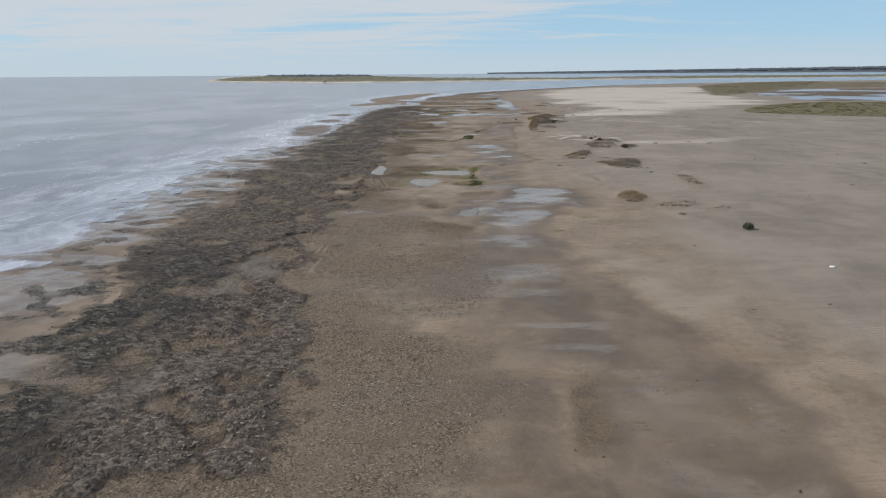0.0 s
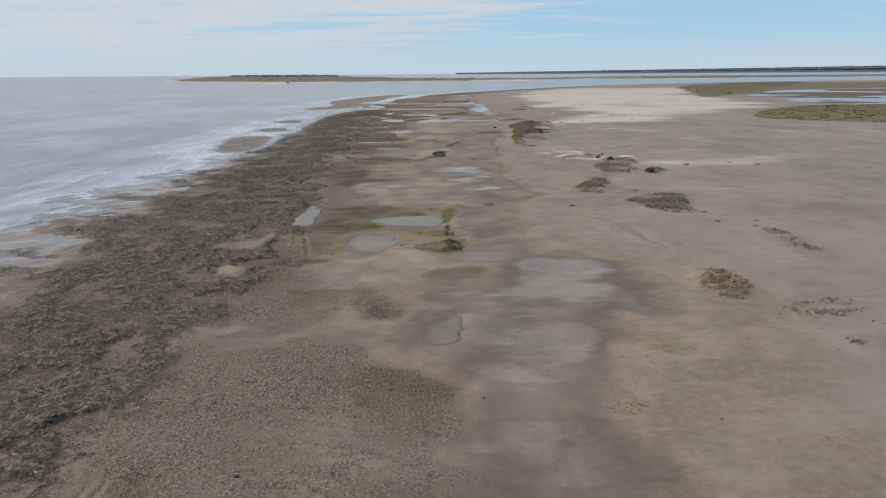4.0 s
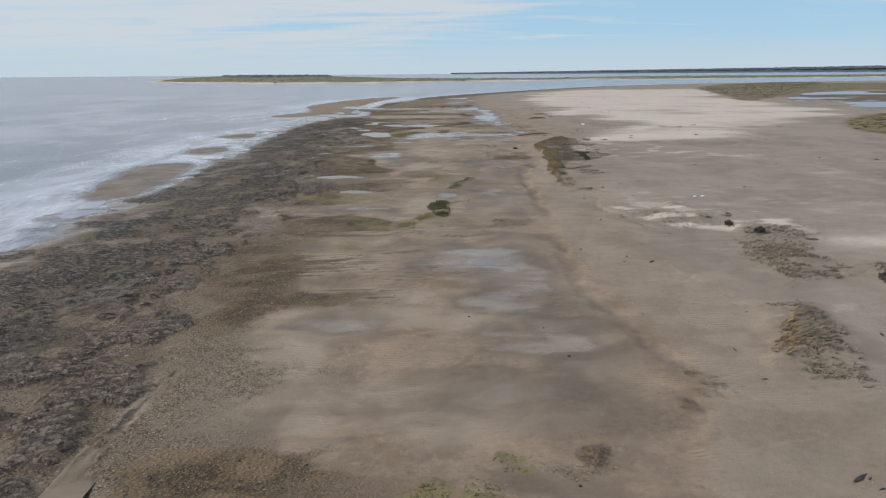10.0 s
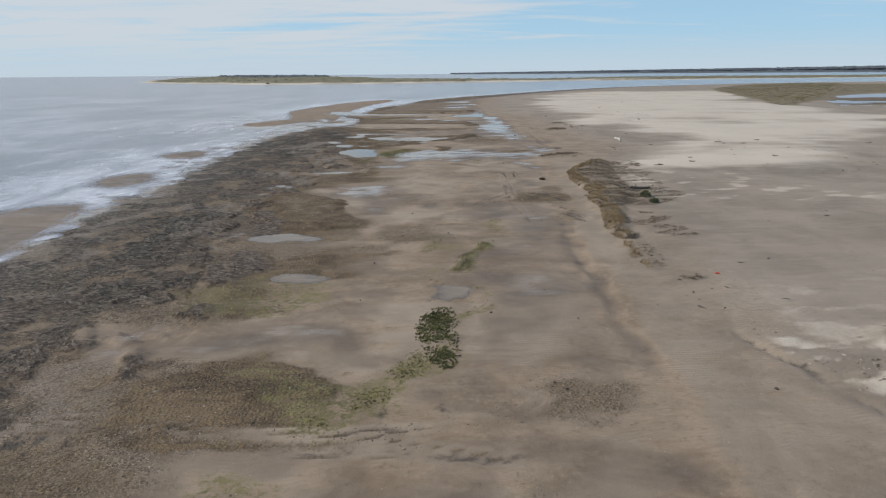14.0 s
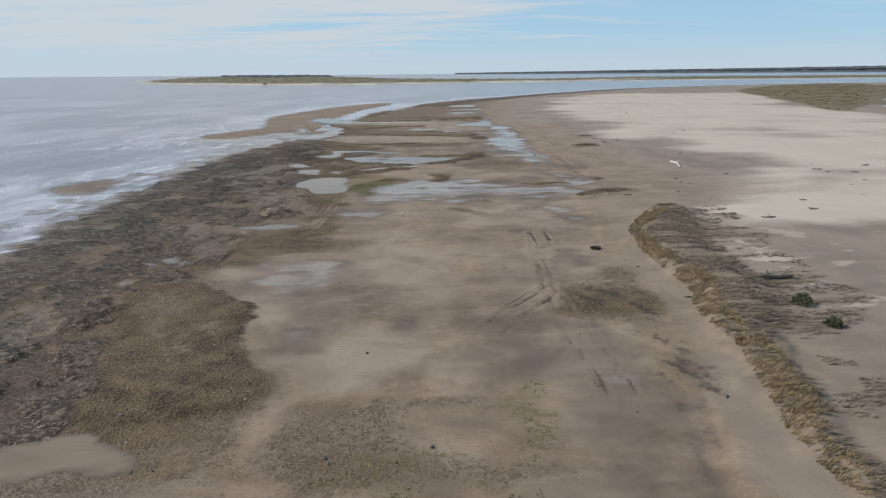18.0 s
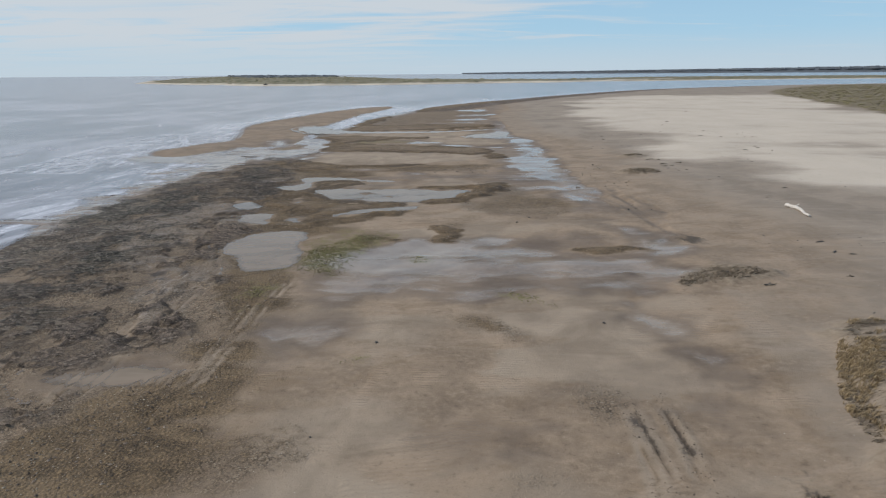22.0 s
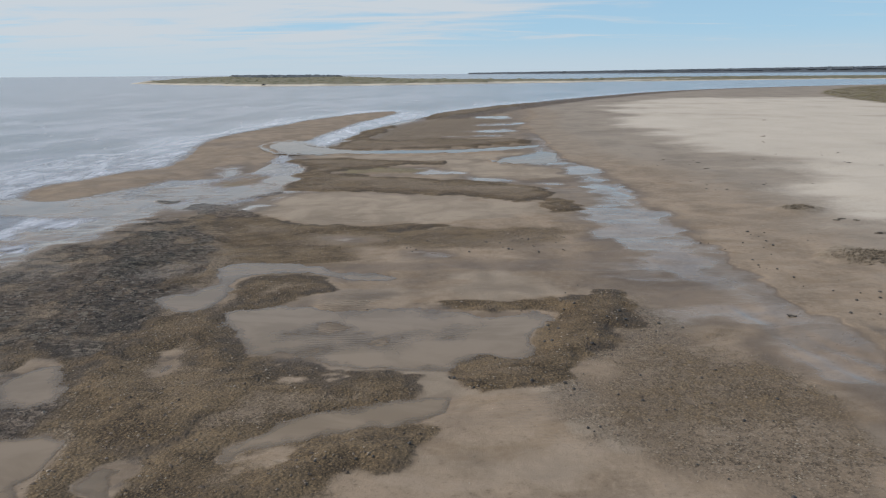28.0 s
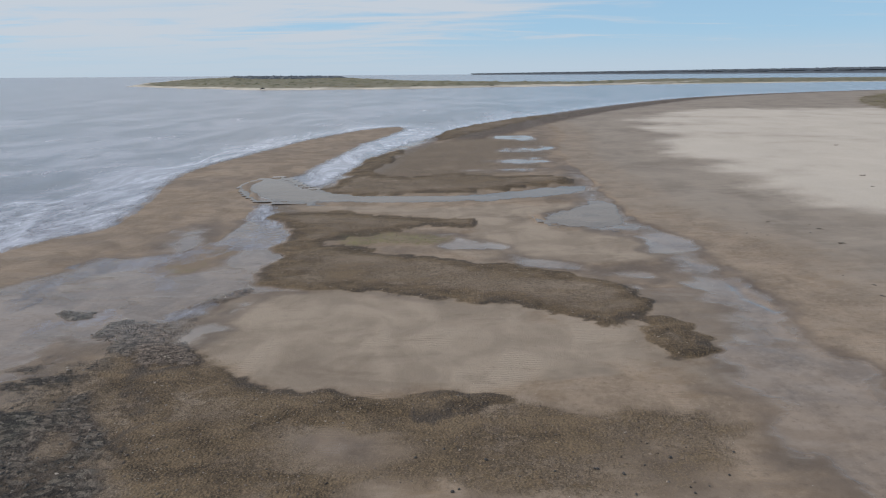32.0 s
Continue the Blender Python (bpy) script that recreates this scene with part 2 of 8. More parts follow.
    film = g.math("MULTIPLY", film, g.math("SUBTRACT", 1.0, g.math("MAXIMUM", gravel_m, mud_m)))
    film = g.math("MULTIPLY", film, g.math("SUBTRACT", 1.0, g.math("MULTIPLY", shingle_m, 0.6)))
    rough = g.math("SUBTRACT", g.math("MINIMUM", rough, 0.92), g.math("MULTIPLY", film, 0.52))
    rough = g.math("MAXIMUM", rough, 0.07)
    relief = g.math("ADD", g.math("MULTIPLY", n_fine, g.math("ADD", g.math("MULTIPLY", shingle_m, 4.0), 0.8)), g.math("MULTIPLY", n_grain, 0.35))
    relief = g.math("MULTIPLY_ADD", g.math("MULTIPLY", tone, gravel_m), 0.5, relief)
    relief = g.math("MULTIPLY_ADD", n_mid, 0.9, relief)
    relief = g.math("MULTIPLY_ADD", g.math("MULTIPLY", chip, shingle_m), 1.1, relief)
    relief = g.math("MULTIPLY_ADD", g.math("MULTIPLY", g.ramp(ridge, 0.0, 0.12), shingle_m), 1.6, relief)
    clods = g.node("ShaderNodeTexVoronoi", {"Vector": g.scaled(pos, (1.0, 1.0, 0.3)), "Scale": 6.5, "Randomness": 1.0}).outputs["Distance"]
    rugged = g.math("MINIMUM", g.math("ADD", g.math("MULTIPLY", shingle_m, 1.5), g.math("ADD", g.math("MULTIPLY", mud_m, 0.4), g.math("MULTIPLY", gravel_m, 0.6))), 1.6)
    relief = g.math("MULTIPLY_ADD", g.math("MULTIPLY", g.ramp(clods, 0.75, 0.1), rugged), 1.15, relief)
    ripples = g.node("ShaderNodeTexWave", {"Vector": pos, "Scale": 1.25, "Distortion": 9.0, "Detail": 3.0, "Detail Scale": 0.5}, bands_direction="Y").outputs["Fac"]
    relief = g.math("MULTIPLY_ADD", g.math("MULTIPLY", ripples, g.math("ADD", g.ramp(n_soft, 0.54, 0.62, 0.0, 0.6), g.math("MULTIPLY", rippled, 3.2))), 0.8, relief)
    relief = g.math("MULTIPLY", relief, g.math("SUBTRACT", 1.0, g.math("MULTIPLY", g.math("MAXIMUM", film, g.math("MULTIPLY", wet_m, 0.5)), 0.96)))
    finish(g, col, rough, relief, 0.8, 0.06, **{"Specular IOR Level": 0.32})
    return m


def water_material(name, deep, shallow, rough, wave, foam=False):
    m, g = material(name)
    pos = g.node("ShaderNodeNewGeometry").outputs["Position"]
    n = g.noise(g.scaled(pos, (0.05, 0.022, 1.0) if foam else (0.12, 0.3, 1.0)), 1.0, 6.0, 0.62, 1.0)
    col = g.mix(g.ramp(n, 0.40, 0.60), rgb(*deep), rgb(*shallow))
    fine = g.noise(g.scaled(pos, (0.8, 1.6, 1.0)), 1.4, 3.0, 0.6, 0.3)
    swell = g.noise(g.scaled(pos, (0.25, 0.7, 1.0)), 0.5, 3.0, 0.55, 0.5)
    height = g.math("ADD", g.math("MULTIPLY", fine, 0.3), swell)
    r = rough
    if foam:
        near = g.node("ShaderNodeSeparateColor", {0: g.node("ShaderNodeAttribute", attribute_name="shore").outputs["Color"]}).outputs
        lines = g.noise(g.scaled(pos, (0.16, 0.055, 1.0)), 1.0, 6.0, 0.7, 1.6)
        lace = g.noise(pos, 0.9, 6.0, 0.75, 0.8)
        f = g.math("ADD", g.math("MULTIPLY", lines, 0.6), g.math("MULTIPLY", lace, 0.4))
        f = g.math("MULTIPLY_ADD", near[0], 0.03, f)
        f = g.ramp(f, 0.53, 0.70, 0.0, 0.6)
        col = g.mix(f, col, rgb(0.58, 0.585, 0.64))
        col = g.mix(g.math("MULTIPLY", near[1], g.ramp(lines, 0.38, 0.62, 0.15, 0.75)), col, rgb(0.52, 0.52, 0.56))
        # dark streaks put the shading of wave slopes into the water colour
        dark = g.ramp(g.noise(g.scaled(pos, (0.10, 0.03, 1.0)), 1.0, 5.0, 0.6, 2.0), 0.50, 0.64, 0.0, 0.75)
        dark = g.math("MULTIPLY", dark, g.math("SUBTRACT", 1.0, near[1]))
        col = g.mix(dark, col, rgb(0.105, 0.090, 0.084))
        r = g.math("MULTIPLY_ADD", f, 0.35, rough)
    if foam:
        normal = g.node("ShaderNodeBump", {"Height": height, "Strength": wave, "Distance": 0.06}).outputs[0]
        body = g.node("ShaderNodeBsdfPrincipled", {"Base Color": col, "Roughness": r, "IOR": 1.33, "Normal": normal})
        # over the flats the water thins out to nothing
        thin = g.math("MULTIPLY_ADD", g.math("SUBTRACT", g.noise(g.scaled(pos, (0.7, 0.4, 1.0)), 1.0, 5.0, 0.6, 1.0), 0.5), 0.10, near[2])
        mixed = g.node("ShaderNodeMixShader", {0: g.ramp(thin, -0.02, 0.06), 1: g.node("ShaderNodeBsdfTransparent").outputs[0], 2: body.outputs[0]})
        g.tree.links.new(mixed.outputs[0], g.node("ShaderNodeOutputMaterial").inputs[0])
        return m
    # shallow water: murk over the bed, and a clear gloss by Fresnel
    normal = g.node("ShaderNodeBump", {"Height": height, "Strength": wave, "Distance": 0.06}).outputs[0]
    deep = g.node("ShaderNodeSeparateColor", {0: g.node("ShaderNodeAttribute", attribute_name="depth").outputs["Color"]}).outputs[0]
    deep = g.math("MULTIPLY_ADD", g.math("SUBTRACT", g.noise(pos, 1.6, 5.0, 0.65, 0.5), 0.5), 0.06, deep)
    there = g.ramp(deep, -0.012, 0.022)
    murk = g.node("ShaderNodeMixShader", {0: g.ramp(deep, 0.0, 0.07, 0.5, 0.8), 1: g.node("ShaderNodeBsdfTransparent").outputs[0], 2: g.node("ShaderNodeBsdfDiffuse", {"Color": col}).outputs[0]})
    gloss = g.node("ShaderNodeBsdfGlossy", {"Roughness": rough, "Normal": normal})
    top = g.node("ShaderNodeMixShader", {0: g.node("ShaderNodeFresnel", {"IOR": 1.33}).outputs[0], 1: murk.outputs[0], 2: gloss.outputs[0]})
    top = g.node("ShaderNodeMixShader", {0: there, 1: g.node("ShaderNodeBsdfTransparent").outputs[0], 2: top.outputs[0]})
    g.tree.links.new(top.outputs[0], g.node("ShaderNodeOutputMaterial").inputs[0])
    return m


def island_material(name, lo, hi, dark):
    m, g = material(name)
    geo = g.node("ShaderNodeNewGeometry")
    n = g.noise(g.scaled(geo.outputs["Position"], (0.02, 0.008, 0.3)), 1.0, 6.0, 0.65)
    r = geo.outputs["Random Per Island"]
    col = g.mix(g.ramp(n, 0.35, 0.65), rgb(*lo), rgb(*hi))
    col = g.mix(g.math("MULTIPLY", r, 0.4), col, rgb(*dark))
    finish(g, col, 0.95)
    return m


def blade_material(name, tones, rough=0.85):
    """Blades, leaves and clods: one of three tones for each loose piece."""
    m, g = material(name)
    geo = g.node("ShaderNodeNewGeometry")
    r = geo.outputs["Random Per Island"]
    n = g.noise(geo.outputs["Position"], 2.0, 3.0, 0.6)
    col = g.mix(g.ramp(r, 0.15, 0.6), rgb(*tones[0]), rgb(*tones[1]))
    col = g.mix(g.ramp(r, 0.7, 1.0), col, rgb(*tones[2]))
    col = g.mix(g.ramp(n, 0.35, 0.7, 0.0, 0.5), col, rgb(*tones[0]))
    finish(g, col, rough, g.noise(geo.outputs["Position"], 18.0, 3.0), 0.3, 0.02)
    return m


def plain_material(name, color, rough, grain=8.0, dark=0.6, metal=0.0):
    m, g = material(name)
    pos = g.node("ShaderNodeTexCoord").outputs["Object"]
    n = g.noise(g.scaled(pos, (1.0, 1.0, 3.0)), grain, 5.0, 0.65)
    col = g.mix(g.ramp(n, 0.35, 0.7), rgb(*[c * dark for c in color]), rgb(*color))
    finish(g, col, rough, n, 0.35, 0.02, Metallic=metal)
    return m


GROUND = ground_material()
SEA = water_material("turbid sea water", (0.095, 0.083, 0.088), (0.245, 0.222, 0.238), 0.18, 0.6, foam=True)
POOL = water_material("shallow pool water", (0.212, 0.160, 0.108), (0.262, 0.200, 0.140), 0.04, 0.05)
LAGOON = water_material("lagoon water", (0.100, 0.090, 0.095), (0.170, 0.150, 0.150), 0.34, 1.0)
ISLAND = island_material("island scrub ground", (0.115, 0.098, 0.055), (0.175, 0.160, 0.095), (0.085, 0.075, 0.045))
SPIT = plain_material("pale island sand", (0.52, 0.46, 0.37), 0.9, 0.03)
SCRUB = blade_material("island scrub", ((0.085, 0.082, 0.042), (0.145, 0.130, 0.070), (0.19, 0.155, 0.095)))
# distance haze is put into these blue-grey tones
WOODS_HAZED = blade_material("far woods", ((0.058, 0.070, 0.084), (0.072, 0.083, 0.095), (0.090, 0.098, 0.104)))
STRAW = blade_material("dry straw grass", ((0.140, 0.098, 0.052), (0.290, 0.212, 0.115), (0.430, 0.335, 0.200)))
STRAW_GREY = blade_material("grey bleached grass", ((0.060, 0.045, 0.030), (0.205, 0.160, 0.112), (0.38, 0.315, 0.232)))
WEED = blade_material("green weed", ((0.125, 0.115, 0.038), (0.205, 0.188, 0.070), (0.300, 0.265, 0.130)), 0.7)
DEAD = blade_material("dead twigs", ((0.060, 0.046, 0.034), (0.110, 0.086, 0.064), (0.190, 0.155, 0.118)))
GREEN = blade_material("green grass", ((0.066, 0.070, 0.024), (0.122, 0.122, 0.044), (0.22, 0.200, 0.090)))
MARSH = blade_material("marsh grass", ((0.120, 0.104, 0.030), (0.160, 0.138, 0.042), (0.205, 0.176, 0.066)))
LEAF = blade_material("shrub leaves", ((0.065, 0.078, 0.036), (0.120, 0.132, 0.062), (0.200, 0.200, 0.105)), 0.7)
CLOD = blade_material("dark peat clods", ((0.016, 0.015, 0.013), (0.066, 0.057, 0.045), (0.270, 0.232, 0.188)), 0.8)
CLOD_BROWN = blade_material("brown peat clods", ((0.060, 0.044, 0.032), (0.160, 0.122, 0.090), (0.300, 0.245, 0.190)), 0.85)
STONE = blade_material("dark wet stones", ((0.030, 0.026, 0.022), (0.060, 0.050, 0.040), (0.11, 0.09, 0.07)), 0.6)
SHELL = blade_material("pale shell bits", ((0.085, 0.066, 0.045), (0.165, 0.132, 0.090), (0.29, 0.25, 0.185)), 0.6)
CHUNK = blade_material("pale sand chunks", ((0.170, 0.138, 0.108), (0.235, 0.196, 0.156), (0.34, 0.295, 0.24)))
BARK_PALE = plain_material("bleached driftwood", (0.62, 0.58, 0.53), 0.8, 6.0, 0.55)
BARK_DARK = plain_material("dark driftwood", (0.115, 0.098, 0.080), 0.85, 6.0, 0.4)
PAINT = plain_material("dark car paint", (0.030, 0.032, 0.036), 0.3, 2.0, 0.8)
GLASS = plain_material("dark car glass", (0.02, 0.024, 0.028), 0.08, 1.0, 0.9)
RUBBER = plain_material("tyre rubber", (0.02, 0.02, 0.02), 0.9, 6.0)
STEEL = plain_material("wheel steel", (0.35, 0.35, 0.36), 0.4, 4.0, 0.7, 0.9)
SCRAP_WHITE = plain_material("white plastic", (0.8, 0.8, 0.78), 0.5, 5.0, 0.85)
SCRAP_RED = plain_material("red plastic", (0.55, 0.06, 0.03), 0.5, 5.0, 0.8)

# ---------------------------------------------------------------- plan helpers
rng = np.random.default_rng(7)
TABLE = rng.random((256, 256))


def grain(x, y, size):
    """Smooth noise, 0 to 1, with lumps of the given size in metres."""
    u, v = x / size, y / size
    i, j = np.floor(u).astype(int), np.floor(v).astype(int)
    u, v = u - i, v - j
    u, v = u * u * (3 - 2 * u), v * v * (3 - 2 * v)
    i0, j0, i1, j1 = i & 255, j & 255, (i + 1) & 255, (j + 1) & 255
    return (TABLE[i0, j0] * (1 - u) + TABLE[i1, j0] * u) * (1 - v) + (TABLE[i0, j1] * (1 - u) + TABLE[i1, j1] * u) * v


def fbm(x, y, size, octaves=4):
    out, amp, total = 0.0, 1.0, 0.0
    for k in range(octaves):
        out = out + amp * grain(x + 37.1 * k, y + 11.7 * k, size)
        total += amp
        amp, size = amp * 0.5, size * 0.47
    return out / total


def smooth(v, lo, hi):
    t = np.clip((v - lo) / (hi - lo), 0, 1)
    return t * t * (3 - 2 * t)


def rounded(pts, times=2):
    """A closed outline with its corners cut."""
    p = np.array(pts, float)
    for _ in range(times):
        q = np.roll(p, -1, axis=0)
        p = np.stack([0.75 * p + 0.25 * q, 0.25 * p + 0.75 * q], 1).reshape(-1, 2)
    return p


def depth_inside(p, x, y):
    """How far inside the outline p the places are; negative outside."""
    q = np.roll(p, -1, axis=0)
    best = np.full(x.shape, 1e9)
    inside = np.zeros(x.shape, bool)
    for (ax, ay), (bx, by) in zip(p, q):
        dx, dy = bx - ax, by - ay
        t = np.clip(((x - ax) * dx + (y - ay) * dy) / (dx * dx + dy * dy + 1e-9), 0, 1)
        best = np.minimum(best, (x - ax - t * dx) ** 2 + (y - ay - t * dy) ** 2)
        if ay != by:
            inside ^= ((ay > y) != (by > y)) & (x < dx * (y - ay) / (by - ay) + ax)
    return np.where(inside, 1, -1) * np.sqrt(best)


def along(pts, x, y):
    """Distance from an open line, and how far along it."""
    best, run, at = np.full(x.shape, 1e9), 0.0, np.zeros(x.shape)
    for (ax, ay), (bx, by) in zip(pts[:-1], pts[1:]):
        dx, dy = bx - ax, by - ay
        n = math.hypot(dx, dy) + 1e-9
        t = np.clip(((x - ax) * dx + (y - ay) * dy) / n ** 2, 0, 1)
        d = (x - ax - t * dx) ** 2 + (y - ay - t * dy) ** 2
        near = d < best
        best, at = np.where(near, d, best), np.where(near, run + t * n, at)
        run += n
    return np.sqrt(best), at, run


def steps(lo, hi, fine_lo, fine_hi, step, grow):
    """Grid lines: even within the fine stretch, then ever wider."""
    mid = list(np.arange(fine_lo, fine_hi + step / 2, step))
    d, v, up = step, mid[-1], []
    while v < hi:
        d *= grow
        v += d
        up.append(v)
    d, v, down = step, mid[0], []
    while v > lo:
        d *= grow
        v -= d
        down.append(v)
    return np.array(down[::-1] + mid + up)


GX = steps(-4600, 4600, -31, 26, 0.235, 1.05)
GY = steps(-300, 4600, 15, 290, 0.265, 1.03)
XX, YY = np.meshgrid(GX, GY)
SEA_LEVEL = -0.42
WX = XX + (fbm(XX * 0.6, YY, 3.0, 5) - 0.5) * 4.0 + (fbm(XX + 90, YY, 13.0, 2) - 0.5) * 2.4
WY = YY + (fbm(XX * 0.6 + 50, YY + 70, 3.0, 5) - 0.5) * 3.0 + (fbm(XX, YY + 300, 13.0, 2) - 0.5) * 2.4
WX += (fbm(XX * 0.8, YY + 17, 0.9, 3) - 0.5) * 1.1
WY += (fbm(XX * 0.8 + 31, YY, 0.9, 3) - 0.5) * 0.9
QX = XX + (fbm(XX, YY, 2.8, 5) - 0.5) * 1.7 + (fbm(XX + 31, YY, 0.8, 3) - 0.5) * 0.7
QY = YY + (fbm(XX + 50, YY + 70, 2.8, 5) - 0.5) * 1.7 + (fbm(XX, YY + 17, 0.8, 3) - 0.5) * 0.7
RAG = fbm(XX * 0.75 + 200, YY + 130, 3.6, 6) - 0.5
PATCHY = fbm(XX * 0.6 + 70, YY + 410, 4.5, 6)
M = {k: np.zeros(XX.shape) for k in ("shingle", "gravel", "pale", "wet", "algae", "turf", "mud", "stain_shade", "dry", "peat", "ripple", "light")}

# shoreline of the land, counter-clockwise from behind the start
LAND = rounded([(-32, -280), (-31, 20), (-32, 44), (-33, 57), (-36, 76), (-38, 108), (-35, 125), (-33, 142), (-31, 162), (-34, 190), (-35, 228),
                (-36, 255), (-36, 268), (-34, 281), (-30, 286), (-25, 285), (-20, 291), (-21, 297), (-20.5, 311), (-25, 321), (-27, 332), (-24, 337),
                (-20.5, 356), (-19, 384), (-6, 431), (18, 487), (69, 577), (168, 715), (420, 860), (1200, 1000),
                (4400, 1100), (4400, -280)], 2)
# the dark shore: its seaward edge, where it turns from grey to brown, and where it ends on the flat
OUTER_Y, OUTER_X = (0, 26, 45, 67, 98, 137, 160, 200, 228, 258, 270, 278), (-18, -20, -24.5, -27, -29.5, -31, -32, -33.5, -35, -33, -30, -28)
TURN_Y = (0, 19, 32, 51, 77, 105, 126, 143, 152, 183, 210, 240, 248, 257, 268, 278, 290)
TURN_X = (-13, -13.8, -15.2, -16.8, -17.6, -18.8, -19.8, -18.4, -17, -19.8, -19.5, -21, -18, -16.5, -19, -24, -26)
BAND_Y = (0, 19, 26, 36, 45, 58, 72, 97, 107, 124, 131, 146, 164, 182, 198, 209, 223, 233, 245, 257, 268, 278, 290)
BAND_X = (-8.2, -8.8, -7.0, -9.7, -12.2, -13.7, -12.6, -12.2, -12.6, -15.5, -12.8, -12.3, -16, -15, -14.7, -12, -14.9, -15.9, -16.6, -16.4, -19, -24, -26)
BEACH_Y = (0, 20, 34, 43, 56, 65, 72, 80, 84, 92, 97, 104, 111, 118, 126, 136, 150, 163, 172, 185, 194, 206, 222, 233, 244, 263, 289, 320, 345, 382, 430)
BEACH_X = (17, 13.2, 9.6, 8.6, 7.4, 10.6, 12.2, 8.2, 7.2, 7.2, 7.8, 10.2, 10.2, 9.3, 8.8, 9.7, 10.8, 12.2, 13.0, 13.8, 14.6, 16.6, 20.5, 19.5, 18.5, 18.3, 18, 16, 16.3, 18, 26)

land = depth_inside(LAND, XX + ((WX - XX) + (fbm(XX * 0.5, YY, 9.0, 4) - 0.5) * 7) * smooth(YY, 300, 260) + 0.35 * (WX - XX) * smooth(YY, 260, 300), WY)
beach = XX + (0.35 + 0.45 * smooth(YY, 215, 235)) * (WX - XX) - np.interp(YY + 0.35 * (WY - YY), BEACH_Y, BEACH_X)
band = np.interp(WY, BAND_Y, BAND_X) - WX
Z = np.clip(0.016 * (XX - 5), -0.25, 0.6)
Z += (fbm(XX, YY, 6.0, 4) - 0.5) * 0.10 + (fbm(XX + 5, YY, 0.9, 3) - 0.5) * 0.045
dune = smooth(beach, 2, 14)
Z += dune * ((fbm(XX * 0.6, YY, 9.0, 4) - 0.42) * 0.55 + 0.05)
Z = np.where(YY > 400, Z + 0.2 * smooth(YY, 400, 600), Z)
M["dry"] += (1 - 0.4 * smooth(YY, 90, 60) * smooth(beach, 14, 6)) * 0.5 * smooth(beach, -0.5, 1.2) + 0.55 * smooth(beach, 5, 13)
M["dry"] *= 1 - 0.45 * smooth(YY, 200, 222) * smooth(YY, 330, 300) * smooth(beach, 20, 10)
outer = WX - np.interp(WY, OUTER_Y, OUTER_X)
turn_in = WX - np.interp(WY, TURN_Y, TURN_X)
plates = smooth(fbm(XX * 0.9 + 0.25 * YY, YY * 0.8, 1.7, 5), 0.43, 0.52)
holes = smooth(fbm(XX * 0.7 + 40, YY * 0.5, 4.2, 4), 0.60, 0.70)
brown_side = smooth(turn_in, -2.5, 2.5)
shore_band = smooth(band, -1.6, 1.6) * smooth(outer, -2.6, 1.6) * smooth(WY, 290, 279)
M["shingle"] += shore_band * (0.62 + 0.38 * plates - 0.30 * brown_side * (1 - plates)) * (1 - 0.85 * holes * (0.35 + 0.65 * brown_side))
M["peat"] += np.maximum(np.maximum(brown_side, 0.85 * smooth(YY, 110, 88) * smooth(YY, 40, 62)), (0.45 + 0.4 * smooth(YY, 125, 95)) * smooth(fbm(XX * 0.8, YY * 0.22 + 60, 3.0, 5), 0.50, 0.62))
M["stain_shade"] += 0.75 * shore_band * (0.3 + 0.7 * brown_side) * 4 * plates * (1 - plates) * smooth(fbm(XX, YY + 77, 3.0, 3), 0.40, 0.58)
M["gravel"] += (0.75 * smooth(band, -7, -0.5) * (0.5 + 0.6 * fbm(XX, YY, 6.0, 4)) + 0.34 * smooth(band, -17, -5) * fbm(XX, YY + 90, 7.0, 4)) * smooth(beach, -2, -8) * smooth(YY, 420, 330) * smooth(outer, -1, 2)
M["mud"] += 0.5 * smooth(band, -6, -1) * smooth(band, 5, 2) * smooth(fbm(XX * 0.9, YY * 0.6 + 200, 5.0, 5), 0.36, 0.52) * smooth(YY, 50, 75) * smooth(YY, 300, 270)
M["wet"] += smooth(beach, 0.8, -1.6) * smooth(beach, -13, -5) * (0.32 + 0.16 * smooth(YY, 95, 60)) + 0.22 * smooth(beach, 0, -3)
M["wet"] = np.maximum(M["wet"], (0.42 + 0.5 * smooth(YY, 222, 245)) * smooth(beach, 0.5, -0.3) * smooth(beach, -7.5, -2.0) * smooth(YY, 400, 340))
M["wet"] += smooth(land, 9, 1) * 0.85
M["wet"] = np.maximum(M["wet"], 1.1 * smooth(outer, 2.0, -2.5) * (land > -3))
off_shore = smooth(band, 1.5, 5) * smooth(YY, 270, 288)
for name in ("gravel", "mud"):
    M[name] *= 1 - off_shore
M["shingle"] = np.maximum(M["shingle"], 0.95 * smooth(WY, 395, 430) * smooth(land, 24, 12) * (land > 0) * (WX > -12))
# strips of gravel and of standing wet run across the flat
slope = smooth(beach, 1.5, 5) * smooth(beach, 15, 8) * smooth(YY, 170, 140) * smooth(YY, 66, 82)
blown = fbm(beach * 0.8, YY * 0.16, 2.6, 5)
M["pale"] += slope * 0.27 * smooth(blown, 0.30, 0.70)
Z += slope * (blown - 0.5) * 0.14
